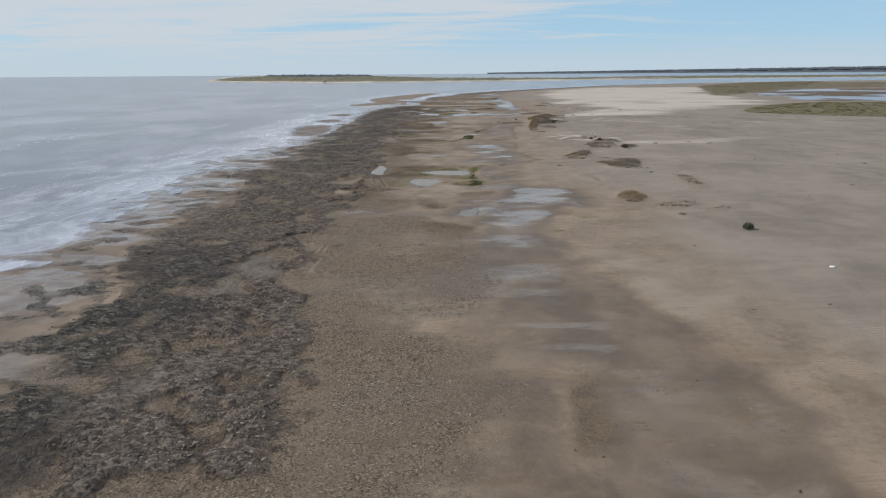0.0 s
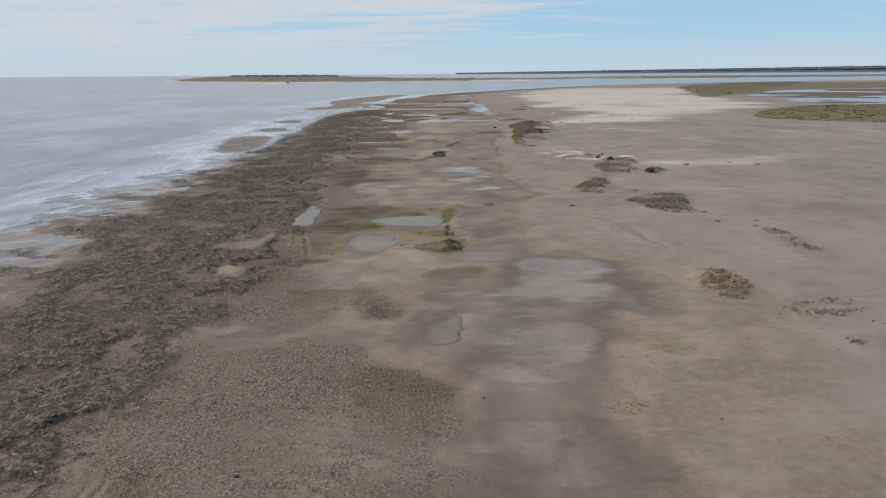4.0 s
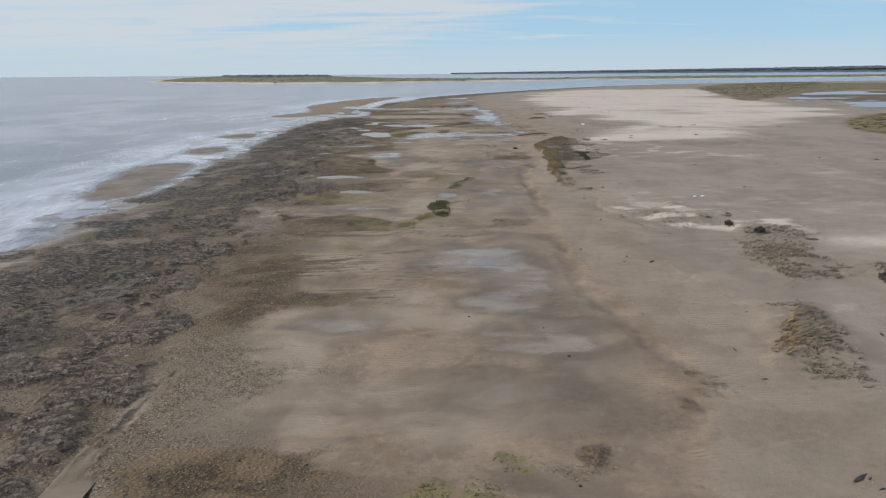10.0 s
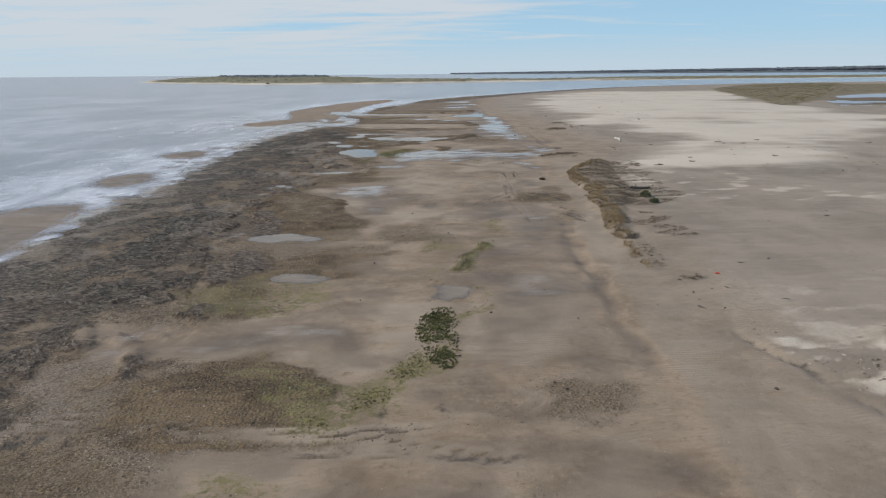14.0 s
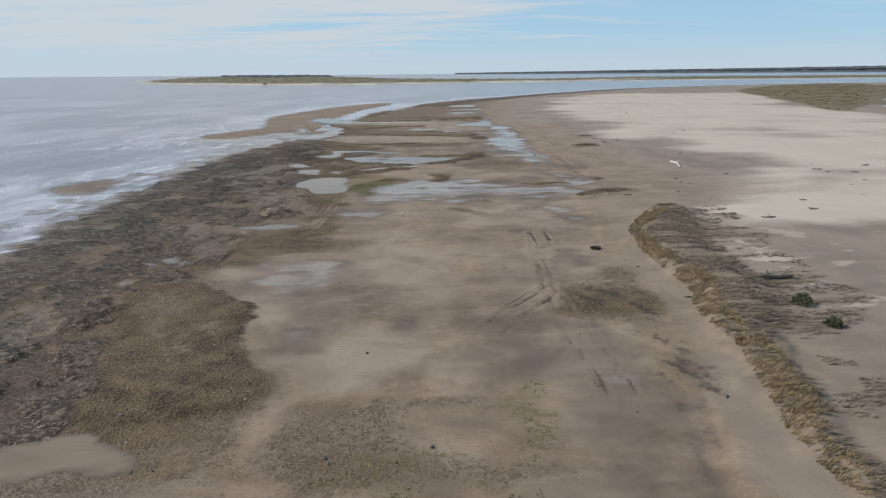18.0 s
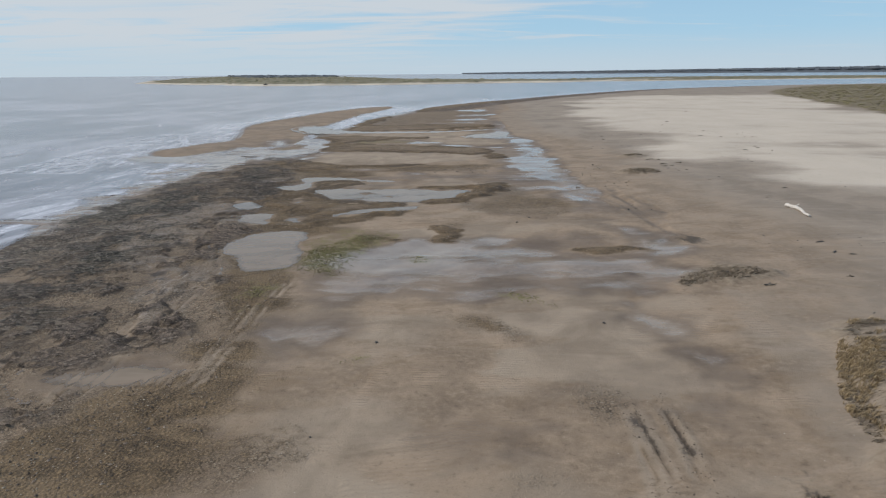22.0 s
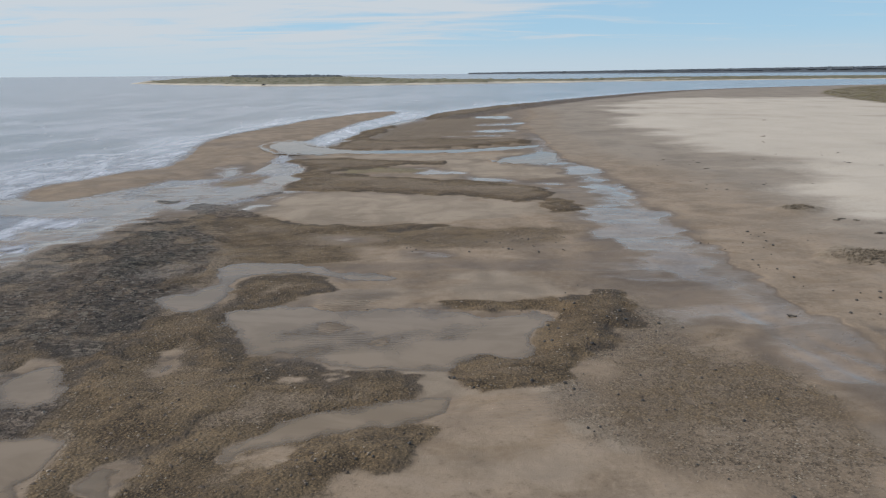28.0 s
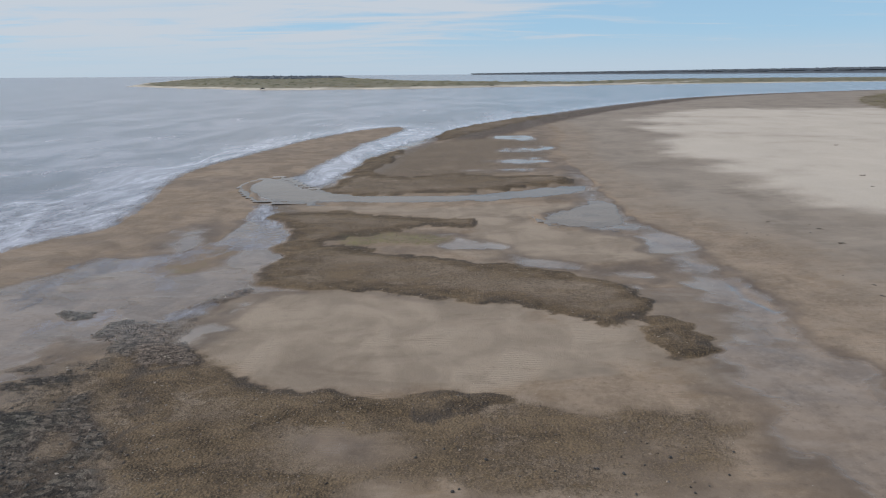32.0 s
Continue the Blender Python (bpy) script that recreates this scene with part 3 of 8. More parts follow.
# flakes of pale crust strewn over the dune
flakes = smooth(fbm(XX * 0.5 + 60, YY * 0.9, 1.2, 5), 0.56, 0.66) * smooth(fbm(XX * 0.5, YY + 700, 14.0, 3), 0.46, 0.60)
flakes = flakes * smooth(beach, 6, 10) * smooth(YY, 84, 100) * smooth(YY, 212, 190)
M["pale"] += (0.28 + 0.24 * smooth(YY, 150, 175)) * flakes
Z += 0.04 * flakes
strip = fbm(XX * 0.22 + 7, YY, 5.0, 4)
flat = smooth(band, 1, -4) * smooth(beach, -1, -5) * smooth(YY, 85, 125) * smooth(YY, 330, 290)
M["gravel"] += flat * smooth(strip, 0.50, 0.62) * 0.42 * (0.3 + 0.7 * smooth(band, -13, -4))
M["mud"] += flat * smooth(strip, 0.56, 0.64) * 0.6 * smooth(band, -16, -5)
M["wet"] += flat * smooth(strip, 0.49, 0.40) * 0.22
Z += flat * (strip - 0.5) * 0.25
M["light"] += 0.65 * smooth(XX, -11, -4) * smooth(beach, 2, -3) * smooth(YY, 162, 178) * smooth(YY, 250, 225) * smooth(fbm(XX * 0.6, YY + 8, 6.0, 5), 0.34, 0.58)
whole = smooth(band, 0.5, -3) * smooth(beach, 0.5, -4) * smooth(YY, 330, 290)
mottle = fbm(XX * 0.6 + 11, YY + 520, 5.5, 7)
near_band = 0.25 + 0.75 * smooth(band, -13, -4)
M["mud"] += whole * 0.80 * near_band * smooth(mottle, 0.47, 0.58) * smooth(YY, 60, 80)
M["gravel"] += whole * 0.45 * near_band * smooth(mottle, 0.46, 0.60)
M["light"] += whole * 0.75 * smooth(mottle, 0.49, 0.38)
M["wet"] += whole * 0.30 * smooth(fbm(XX * 0.3 + 80, YY + 33, 3.5, 5), 0.52, 0.62)
M["wet"] = np.maximum(M["wet"], 0.95 * holes * shore_band)
bright = smooth(XX, -12, -6) * smooth(YY, 178, 192) * smooth(YY, 245, 228)
for name in ("mud", "gravel", "wet"):
    M[name] *= 1 - 0.55 * bright
M["stain_shade"] += 0.55 * shore_band * (1 - brown_side) * smooth(YY, 62, 48) * smooth(fbm(XX + 15, YY * 0.6, 2.6, 5), 0.36, 0.56)
fringe = smooth(land, 0.3, 2.5) * smooth(outer, 1.5, -1) * smooth(YY, 155, 130)
strewn = smooth(fbm(XX * 0.7 + 0.35 * YY, YY * 0.8, 1.8, 5), 0.43, 0.55) * (0.45 + 0.55 * smooth(outer, -7, -1))
M["shingle"] = np.maximum(M["shingle"], 0.9 * fringe * strewn)
M["wet"] *= 1 - 0.35 * fringe * smooth(fbm(XX * 0.5, YY, 3.0, 4), 0.45, 0.6)
M["stain_shade"] += 0.40 * shore_band * smooth(YY, 195, 218) * smooth(fbm(XX + 45, YY * 0.6, 2.6, 5), 0.36, 0.56)
bare = smooth(fbm(XX * 0.9, YY * 0.7 + 310, 1.8, 5), 0.55, 0.63)
M["shingle"] *= 1 - 0.55 * bare * smooth(band, 0, 3)
glint = smooth(fbm(XX * 0.45, YY + 60, 3.4, 4), 0.50, 0.57) * smooth(outer, 5.5, -1.5) * smooth(YY, 295, 280)
M["shingle"] *= 1 - glint
M["wet"] = np.maximum(M["wet"], glint * 1.1)
Z += shore_band * (plates - 0.5) * (0.10 + 0.16 * brown_side) - 0.05 * holes * shore_band
Z += M["shingle"] * ((fbm(XX, YY, 0.55, 2) - 0.5) * 0.30 + (fbm(XX, YY, 1.1, 3) - 0.5) * 0.16 + (fbm(XX + 9, YY, 5.0, 2) - 0.5) * 0.12)
ragged = (fbm(XX * 0.7 + 0.35 * YY, YY * 0.9, 1.7, 4) - 0.5) * smooth(land, 12, 3) * smooth(YY, 285, 270)
Z = np.minimum(Z, SEA_LEVEL + 0.024 * land + 0.03 * (fbm(XX, YY, 2.0, 3) - 0.5) + 0.34 * ragged)
Z = np.maximum(Z, -6.0)
Z = np.where((outer > 1.5) & (YY < 275), np.maximum(Z, SEA_LEVEL + 0.03 + 0.02 * smooth(outer, 1.5, 6)), Z)


def window(pts, margin):
    p = np.array(pts)
    i0, i1 = np.searchsorted(GX, (p[:, 0].min() - margin, p[:, 0].max() + margin))
    j0, j1 = np.searchsorted(GY, (p[:, 1].min() - margin, p[:, 1].max() + margin))
    return slice(max(j0 - 1, 0), j1 + 1), slice(max(i0 - 1, 0), i1 + 1)


def patch(layers, pts, soft=0.8, lift=0.0, amount=1.0, rim=0.0):
    """Lays ground covers within an outline; lift raises or sinks the ground there."""
    w = window(pts, 4 + soft)
    d = depth_inside(rounded(pts), WX[w], WY[w])
    k = smooth(d, -soft, soft)
    k = k * (1 - rim * smooth(d, 0.7, 2.4))
    for name in layers.split():
        if name[0] == "-":
            M[name[1:]][w] *= 1 - k * amount
        else:
            M[name][w] = np.maximum(M[name][w], k * amount)
    if lift:
        Z[w] += lift * smooth(d, -soft, soft + 0.4)


def zone(pts, ragged=2.6, margin=6):
    """The part of the grid round an outline, and how far inside it the places there are, with a ragged edge."""
    w = window(pts, margin)
    d = depth_inside(rounded(pts), QX[w], QY[w])
    return w, d + ragged * RAG[w]


def lay(w, name, k):
    M[name][w] = np.maximum(M[name][w], k)


def wipe(w, names, k):
    for name in names.split():
        M[name][w] *= 1 - k


def speck(pts):
    w, d = zone(pts)
    lay(w, "gravel", (0.35 + 0.75 * PATCHY[w]) * smooth(d, -2.2, 1.8))


def damp(pts):
    w, d = zone(pts)
    k = smooth(d, -1.8, 1.8)
    wipe(w, "light dry", 0.8 * k)
    wipe(w, "gravel", 0.5 * k)
    near = smooth(YY[w], 92, 80)
    lay(w, "wet", (0.28 + 0.1 * near + (0.55 + 0.25 * near) * PATCHY[w]) * k)
    lay(w, "mud", 0.75 * near * k * PATCHY[w])


def rugged(pts):
    w, d = zone(pts)
    lay(w, "peat", smooth(d, -1.0, 1.0))
    lay(w, "shingle", 0.8 * smooth(d, -1.0, 1.2) * (0.45 + 0.55 * plates[w]))


def rim(pts):
    w, d = zone(pts)
    lay(w, "shingle", smooth(d, -0.8, 0.6) * (0.5 + 0.5 * plates[w]))
    Z[w] += 0.08 * smooth(d, -0.5, 0.6) * plates[w]


def dull(pts):
    w, d = zone(pts)
    k = smooth(d, -1.6, 1.4)
    wipe(w, "wet light", 0.7 * k)
    lay(w, "mud", k * (0.12 + 0.85 * PATCHY[w]))
    lay(w, "gravel", 0.6 * k)


def clean(pts):
    w, d = zone(pts)
    k = smooth(d, -1.5, 1.5)
    wipe(w, "mud gravel wet algae shingle", 0.85 * k)
    lay(w, "light", k * (0.6 + 0.5 * fbm(XX[w] * 0.5, YY[w], 5.0, 3)))


def ripple(pts):
    w, d = zone(pts)
    clean(pts)
    k = smooth(d, -1.0, 1.5)
    lay(w, "ripple", k)
    hollow = smooth(fbm(XX[w] * 0.55 - 0.5 * YY[w], YY[w] * 0.9, 2.2, 4), 0.52, 0.64)
    lay(w, "wet", 0.6 * k * hollow)
    wipe(w, "light", 0.8 * k * hollow)
    Z[w] -= 0.07 * k * hollow


def sheen(pts):
    """A film of water that lies in streaks."""
    w, d = zone(pts, 3.5)
    k = smooth(d, -2.6, 2.4)
    streak = fbm(XX[w] * 0.35, YY[w] + 9, 2.2, 5)
    wipe(w, "gravel mud shingle", 0.75 * k)
    lay(w, "wet", k * (0.62 + 0.2 * smooth(YY[w], 90, 82) + 0.26 * smooth(YY[w], 198, 214) + 0.1 * smooth(YY[w], 245, 260) + 1.6 * (streak - 0.36)))
    Z[w] -= 0.02 * k


def brown(pts):
    """A low bank of brown shelly mud, thick and dark along its rim."""
    w, d = zone(pts, 2.4)
    x, y = XX[w], YY[w]
    d = d + 1.7 * (fbm(x * 0.5 + 3, y, 1.1, 4) - 0.5)
    k = smooth(d, -0.7, 0.6)
    far = smooth(y, 225, 250)
    edge = smooth(d, 2.6, 0.4)
    wipe(w, "wet light", 0.9 * k)
    wipe(w, "shingle", 0.7 * k)
    lay(w, "mud", k * (0.18 + 0.62 * PATCHY[w] + (0.34 + 0.2 * far) * edge))
    lay(w, "gravel", (0.4 + 0.5 * PATCHY[w]) * k)
    lay(w, "stain_shade", (0.34 + 0.26 * far) * smooth(d, -0.4, 0.0) * smooth(d, 0.9 + 0.9 * far, 0.2) * smooth(fbm(x * 0.7, y, 2.6, 4), 0.30, 0.58))
    Z[w] += 0.12 * smooth(d, -0.15, 0.8) + 0.05 * k * (fbm(x, y, 0.7, 3) - 0.5)


def olive(pts):
    w, d = zone(pts, 4.0)
    k = smooth(d, -1.5, 1.2)
    lay(w, "algae", (0.02 + 1.05 * PATCHY[w]) * k)
    lay(w, "mud", 0.42 * k)
    wipe(w, "light wet", 0.6 * k)


def weed(pts):
    w, d = zone(pts, 1.5)
    k = smooth(d, -0.6, 0.6)
    lay(w, "algae", (0.2 + 0.75 * PATCHY[w]) * k)
    Z[w] += 0.03 * k
    WEEDS.append(pts)


def tuft(pts):
    olive(pts)
    w, d = zone(pts, 1.5)
    lay(w, "algae", 0.9 * smooth(d, -0.6, 0.4))
    TUFTS.append(pts)


def weed_mat(pts):
    """Flat weed that hides the sand, with a crisp edge towards the sea."""
    w, d = zone(pts, 2.0)
    k = smooth(d, -0.4, 0.4)
    lay(w, "algae", 1.3 * k)
    lay(w, "mud", 0.7 * k)
    Z[w] += 0.07 * smooth(d, -0.2, 0.4)
    MATS.append(pts)


def green(pts):
    olive(pts)
    GREENS.append(pts)
    w, d = zone(pts)
    Z[w] += 0.08 * smooth(d, -0.3, 0.6)


def sward(pts, amount, rise):
    w, d = zone(pts, 4.0)
    k = smooth(d, -0.8, 0.8)
    lay(w, "turf", amount * k)
    wipe(w, "pale", 0.6 * k)
    Z[w] += k * rise * (0.55 + 0.9 * (fbm(XX[w] * 0.6, YY[w], 1.6, 4) - 0.4))


def lodged(pts):
    sward(pts, 0.62, 0.12)
    GRASS.append((pts, "lodged"))


def matted(pts):
    sward(pts, 0.95, 0.34)
    GRASS.append((pts, "matted"))


def straw(pts):
    sward(pts, 0.6, 0.2)
    GRASS.append((pts, "straw"))


def grass_bank(pts):
    sward(pts, 0.65, 0.10)
    w, d = zone(pts, 4.0)
    x, y = XX[w], YY[w]
    inland = depth_inside(rounded(pts), QX[w] - 4.5, QY[w])
    comb = smooth(fbm(x * 0.28, y * 1.3, 1.3, 5), 0.46, 0.58)
    k = smooth(d, -0.6, 0.8)
    Z[w] += 0.28 * smooth(d, -0.2, 0.9) * smooth(inland, 1.5, -1.5) + 0.03 * k * comb
    GRASS.append((pts, "bank"))


def pale_sand(pts):
    w = window(pts, 25)
    stretch = fbm(XX[w] * 0.35, YY[w], 12.0, 6)
    d = depth_inside(rounded(pts), WX[w], WY[w]) + 18 * (stretch - 0.5) - 2
    k = smooth(d, -5, 12)
    lay(w, "pale", np.minimum(k * (0.20 + 1.25 * stretch + 0.5 * (fbm(XX[w] * 0.5, YY[w] * 0.8, 4.0, 4) - 0.5)), 0.95))
    lay(w, "dry", k)
    Z[w] += 0.08 * k * stretch


def crumbling(pts):
    w, d = zone(pts)
    k = smooth(d, -0.6, 1.2)
    lay(w, "pale", 0.80 * k * smooth(fbm(XX[w] * 0.5 + 0.3 * YY[w], YY[w], 1.5, 6), 0.44, 0.60))
    lay(w, "dry", k)
    Z[w] += k * (0.08 + 0.34 * (fbm(XX[w] * 0.5 + 0.3 * YY[w], YY[w], 1.2, 5) - 0.5))
    CRUMBS.append(pts)


def black(pts):
    """Black weed left in streaks."""
    w, d = zone(pts, 4.0)
    k = smooth(d, -1.2, 0.8)
    streak = smooth(fbm(XX[w] * 1.3 + 0.5 * YY[w], YY[w] * 0.45, 1.0, 5), 0.44, 0.60)
    lay(w, "stain_shade", 0.72 * k * streak)
    lay(w, "algae", 0.28 * k)
    lay(w, "mud", 0.45 * k)
    wipe(w, "wet", 0.5 * k)


def islet(pts):
    w, d = zone(pts)
    Z[w] += 0.12 * smooth(d, -1.6, 1.6) + 0.10 * smooth(d, -2, 0) * (fbm(XX[w] * 0.7, YY[w], 1.8, 4) - 0.5)
    lay(w, "light", 0.4 * smooth(d, -0.6, 0.6))
    lay(w, "ripple", 0.8 * smooth(d, -0.6, 0.6))


GRASS, WEEDS, TUFTS, MATS, MARSHES, GREENS, CRUMBS = [], [], [], [], [], [], []
POOLS = []
TAKEN = np.zeros(XX.shape, bool)
RUTS = []


def pool(pts, far=False):
    """A hollow with still water in it."""
    p = rounded(pts)
    w = window(pts, 9)
    x, y = (XX[w], YY[w]) if far else (QX[w], QY[w])
    d = depth_inside(p, x, y)
    base = [np.interp(px, (-11, 5, 42), (-0.25, 0.0, 0.6)) for px, py in p]
    level = max(np.percentile(base, 25) - 0.04, SEA_LEVEL + 0.01)
    bed = level - 0.11 * np.clip(d, -0.7, 0.7) + (0.0 if far else 1.0) * ((fbm(XX[w], YY[w], 0.9, 3) - 0.5) * 0.05 + (fbm(XX[w] * 0.6, YY[w] + 40, 3.6, 4) - 0.52) * 0.20)
    if far:
        bed = bed + (fbm(XX[w] * 0.6, YY[w], 40.0, 4) - 0.48) * 1.3
        lay(w, "mud", 0.9 * smooth(d, -1, 3))
        M["pale"][w] *= 1 - smooth(d, -1, 3)
    k = smooth(d, -2.2, -0.5)
    Z[w] = Z[w] * (1 - k) + bed * k
    lay(w, "wet", smooth(d, -0.9, 0.0) * 0.5)
    if not far:
        wipe(w, "gravel mud shingle light algae", smooth(d, -0.35, 0.3))
    under = (d > -1.3) & ~TAKEN[w]
    TAKEN[w] |= under
    POOLS.append((far, w, under, level + 0.003 * (len(POOLS) % 5)))


def groove(pts):
    """A narrow water-filled cut between low shoulders."""
    w = window(pts, 3)
    d = depth_inside(rounded(pts), XX[w] + 0.3 * (QX[w] - XX[w]), YY[w] + 0.3 * (QY[w] - YY[w]))
    level = float(np.median(Z[w][d > -0.2])) - 0.07
    Z[w] = np.where(d > -1.0, np.minimum(Z[w], level - 0.30 * np.clip(d + 0.15, -0.5, 0.3)), Z[w])
    wipe(w, "gravel mud shingle", smooth(d, -0.2, 0.1))
    lay(w, "stain_shade", 0.5 * smooth(d, -0.5, -0.2) * smooth(d, 0.1, -0.1))
    under = (d > -0.5) & ~TAKEN[w]
    TAKEN[w] |= under
    POOLS.append((False, w, under, level))


def bar(pts):
    """A smooth sand bar that just clears the sea."""
    w = window(pts, 12)
    x, y = XX[w] + (WX[w] - XX[w]) * 0.25, YY[w] + (WY[w] - YY[w]) * 0.4
    d = depth_inside(rounded(pts), x, y)
    Z[w] = np.maximum(Z[w], SEA_LEVEL + np.clip(0.022 * (d + 0.3), -0.5, 0.14) + 0.012 * (fbm(x, y, 3.0, 3) - 0.5))
    M["wet"][w] = np.maximum(M["wet"][w] * (1 - smooth(d, -1.4, -0.6)), np.maximum(smooth(d, 1.6, 0.2) * 0.3, np.maximum(0.40 + 0.5 * (fbm(x * 0.5, y, 7.0, 4) - 0.5), 0.85 * smooth(y, 262, 240))) * (d > -1))
    for name in ("shingle", "gravel", "mud", "algae"):
        M[name][w] *= 1 - smooth(d, -0.5, 0.5)


def awash(pts):
    """Sand that lies level with the sea, under a broken film of water."""
    w = window(pts, 10)
    d = depth_inside(rounded(pts), QX[w], QY[w])
    k = smooth(d, -1.5, 1.0)
    film = fbm(XX[w] * 1.1 + 0.2 * YY[w], YY[w] * 0.30, 4.0, 5)
    Z[w] = np.maximum(Z[w], SEA_LEVEL + 0.05 * k - 0.04)
    lay(w, "wet", k * (0.62 + 1.6 * (film - 0.42)))
    wipe(w, "shingle gravel mud light", 0.8 * k)


def rut(pts, width=0.15):
    """A tyre track: a sunk tread between two low ridges."""
    w = window(pts, 2)
    x, y = XX[w] + (QX[w] - XX[w]) * 0.25, YY[w] + (QY[w] - YY[w]) * 0.25
    RUTS.append(pts)
    d, at, run = along(pts, x, y)
    ends = smooth(at, 0, 1.5) * smooth(at, run, run - 1.5)
    Z[w] += ends * (-0.045 * smooth(d, width, width * 0.4) + 0.042 * np.exp(-((d - width * 1.5) / 0.17) ** 2))
    # mud in the tread; its dark line and the pale ridges paint relief shading
    worn = ends * smooth(fbm(x, y, 3.0, 3), 0.28, 0.55)
    lay(w, "mud", worn * smooth(d, width * 1.3, width * 0.4) * 0.65)
    lay(w, "stain_shade", worn * smooth(d, width, width * 0.3) * 0.8 * grain(x, y, 2.0))
    lay(w, "light", worn * np.exp(-((d - width * 1.6) / 0.2) ** 2) * 0.8)
    wipe(w, "mud gravel", 0.5 * worn * np.exp(-((d - width * 1.7) / 0.16) ** 2))


def bank(pts, width=0.7, drop=0.09):
    """A small cut bank, dark and wet along its foot."""
    w = window(pts, 3)
    x, y = XX[w] + (QX[w] - XX[w]) * 0.6, YY[w] + (QY[w] - YY[w]) * 0.6
    d, at, run = along(pts, x, y)
    ends = smooth(at, 0, 2) * smooth(at, run, run - 2)
    Z[w] -= ends * drop * smooth(d, width, width * 0.2)
    M["stain_shade"][w] = np.maximum(M["stain_shade"][w], ends * smooth(d, width, width * 0.1) * (0.18 + 0.14 * grain(x, y, 4.0)))
    M["wet"][w] = np.maximum(M["wet"][w], ends * smooth(d, width * 1.4, width * 0.4) * 0.5)


def crack(pts):
    """A thin broken edge in the sand crust, with a small step."""
    w = window(pts, 3)
    x, y = XX[w] + 0.6 * (QX[w] - XX[w]), YY[w] + 0.6 * (QY[w] - YY[w])
    d, at, run = along(pts, x, y)
    k = smooth(at, 0, 1.0) * smooth(at, run, run - 1.0) * smooth(fbm(x, y, 1.5, 3), 0.3, 0.5)
    Z[w] -= k * 0.11 * smooth(d, 0.40, 0.05)
    lay(w, "stain_shade", 0.5 * k * smooth(d, 0.22, 0.06))
    lay(w, "light", 0.8 * k * smooth(d, 0.7, 0.3))


def mesh_object(name, verts, faces, mat, smooth_faces=False):
    """A mesh from arrays of corners and of triangles or quads."""
    verts, faces = np.asarray(verts, np.float32), np.asarray(faces, np.int32)
    me = bpy.data.meshes.new(name)
    n, k = faces.shape
    me.vertices.add(len(verts))
    me.vertices.foreach_set("co", verts.ravel())
    me.loops.add(n * k)
    me.loops.foreach_set("vertex_index", faces.ravel())
    me.polygons.add(n)
    me.polygons.foreach_set("loop_start", np.arange(0, n * k, k, dtype=np.int32))
    me.polygons.foreach_set("use_smooth", np.full(n, smooth_faces))
    me.update(calc_edges=True)
    me.materials.append(mat)
    return new(name, me)


def ground_at(x, y):
    """Height of the finished ground."""
    x, y = np.asarray(x, float), np.asarray(y, float)
    i = np.clip(np.searchsorted(GX, x) - 1, 0, len(GX) - 2)
    j = np.clip(np.searchsorted(GY, y) - 1, 0, len(GY) - 2)
    u, v = (x - GX[i]) / (GX[i + 1] - GX[i]), (y - GY[j]) / (GY[j + 1] - GY[j])
    return (Z[j, i] * (1 - u) + Z[j, i + 1] * u) * (1 - v) + (Z[j + 1, i] * (1 - u) + Z[j + 1, i + 1] * u) * v


def layer_at(name, x, y):
    i = np.clip(np.searchsorted(GX, x), 0, len(GX) - 1)
    j = np.clip(np.searchsorted(GY, y), 0, len(GY) - 1)
    return M[name][j, i]


# ---------------------------------------------------------------- plan of the flat
bar([(-40.9, 166.9), (-42.4, 178), (-37, 181.5), (-35.5, 174.1), (-37.9, 165.4)])
bar([(-43.4, 198.8), (-39.6, 204.7), (-37, 195.5), (-39.4, 192)])
bar([(-46, 224.6), (-40.8, 234), (-38.4, 219.5)])
bar([(-38.5, 151.1), (-42.5, 175.5), (-37.8, 182.4), (-33.9, 165.4), (-34.3, 150.9)])
bar([(-16.7, 465.3), (-34.7, 431.5), (-42.1, 383.1), (-46.8, 356.5), (-44.3, 336.1), (-39.3, 325), (-38.4, 316.3), (-38.4, 309.1), (-36.9, 301.7), (-31.3, 304.3), (-28.5, 305.7), (-28.8, 316), (-28.8, 324.7), (-35.3, 345.8), (-35.6, 358.1), (-31.1, 379.6), (-29.1, 401.3), (-22.1, 420.6)])
# sand just awash
awash([(-40.8, 294.5), (-38.5, 298.6), (-36.2, 304.2), (-35.5, 316), (-28.1, 320.9), (-24.2, 316.3), (-19.2, 310.8), (-19.6, 298.3), (-20.6, 292.1), (-23.4, 288.9), (-24.1, 285.4), (-22.9, 279.3), (-31.1, 279.3), (-44.7, 279.4), (-52.4, 287.3)])
# sand bars off the shore
bar([(-47, 304), (-44.9, 310.1), (-40.6, 313.3), (-43.5, 330.4), (-46.7, 341.8), (-49.8, 361.7), (-45.1, 384.4), (-39.2, 421.6), (-23.3, 460.5), (-17.3, 451.1), (-25.9, 410.4), (-29, 368.4), (-29.7, 354.2), (-35.5, 348.4), (-33.4, 336.5), (-28.1, 320.9), (-35.5, 316), (-36.2, 304.2), (-38.5, 298.6), (-40.8, 294.5), (-44.2, 287.2), (-50.8, 295.4)])
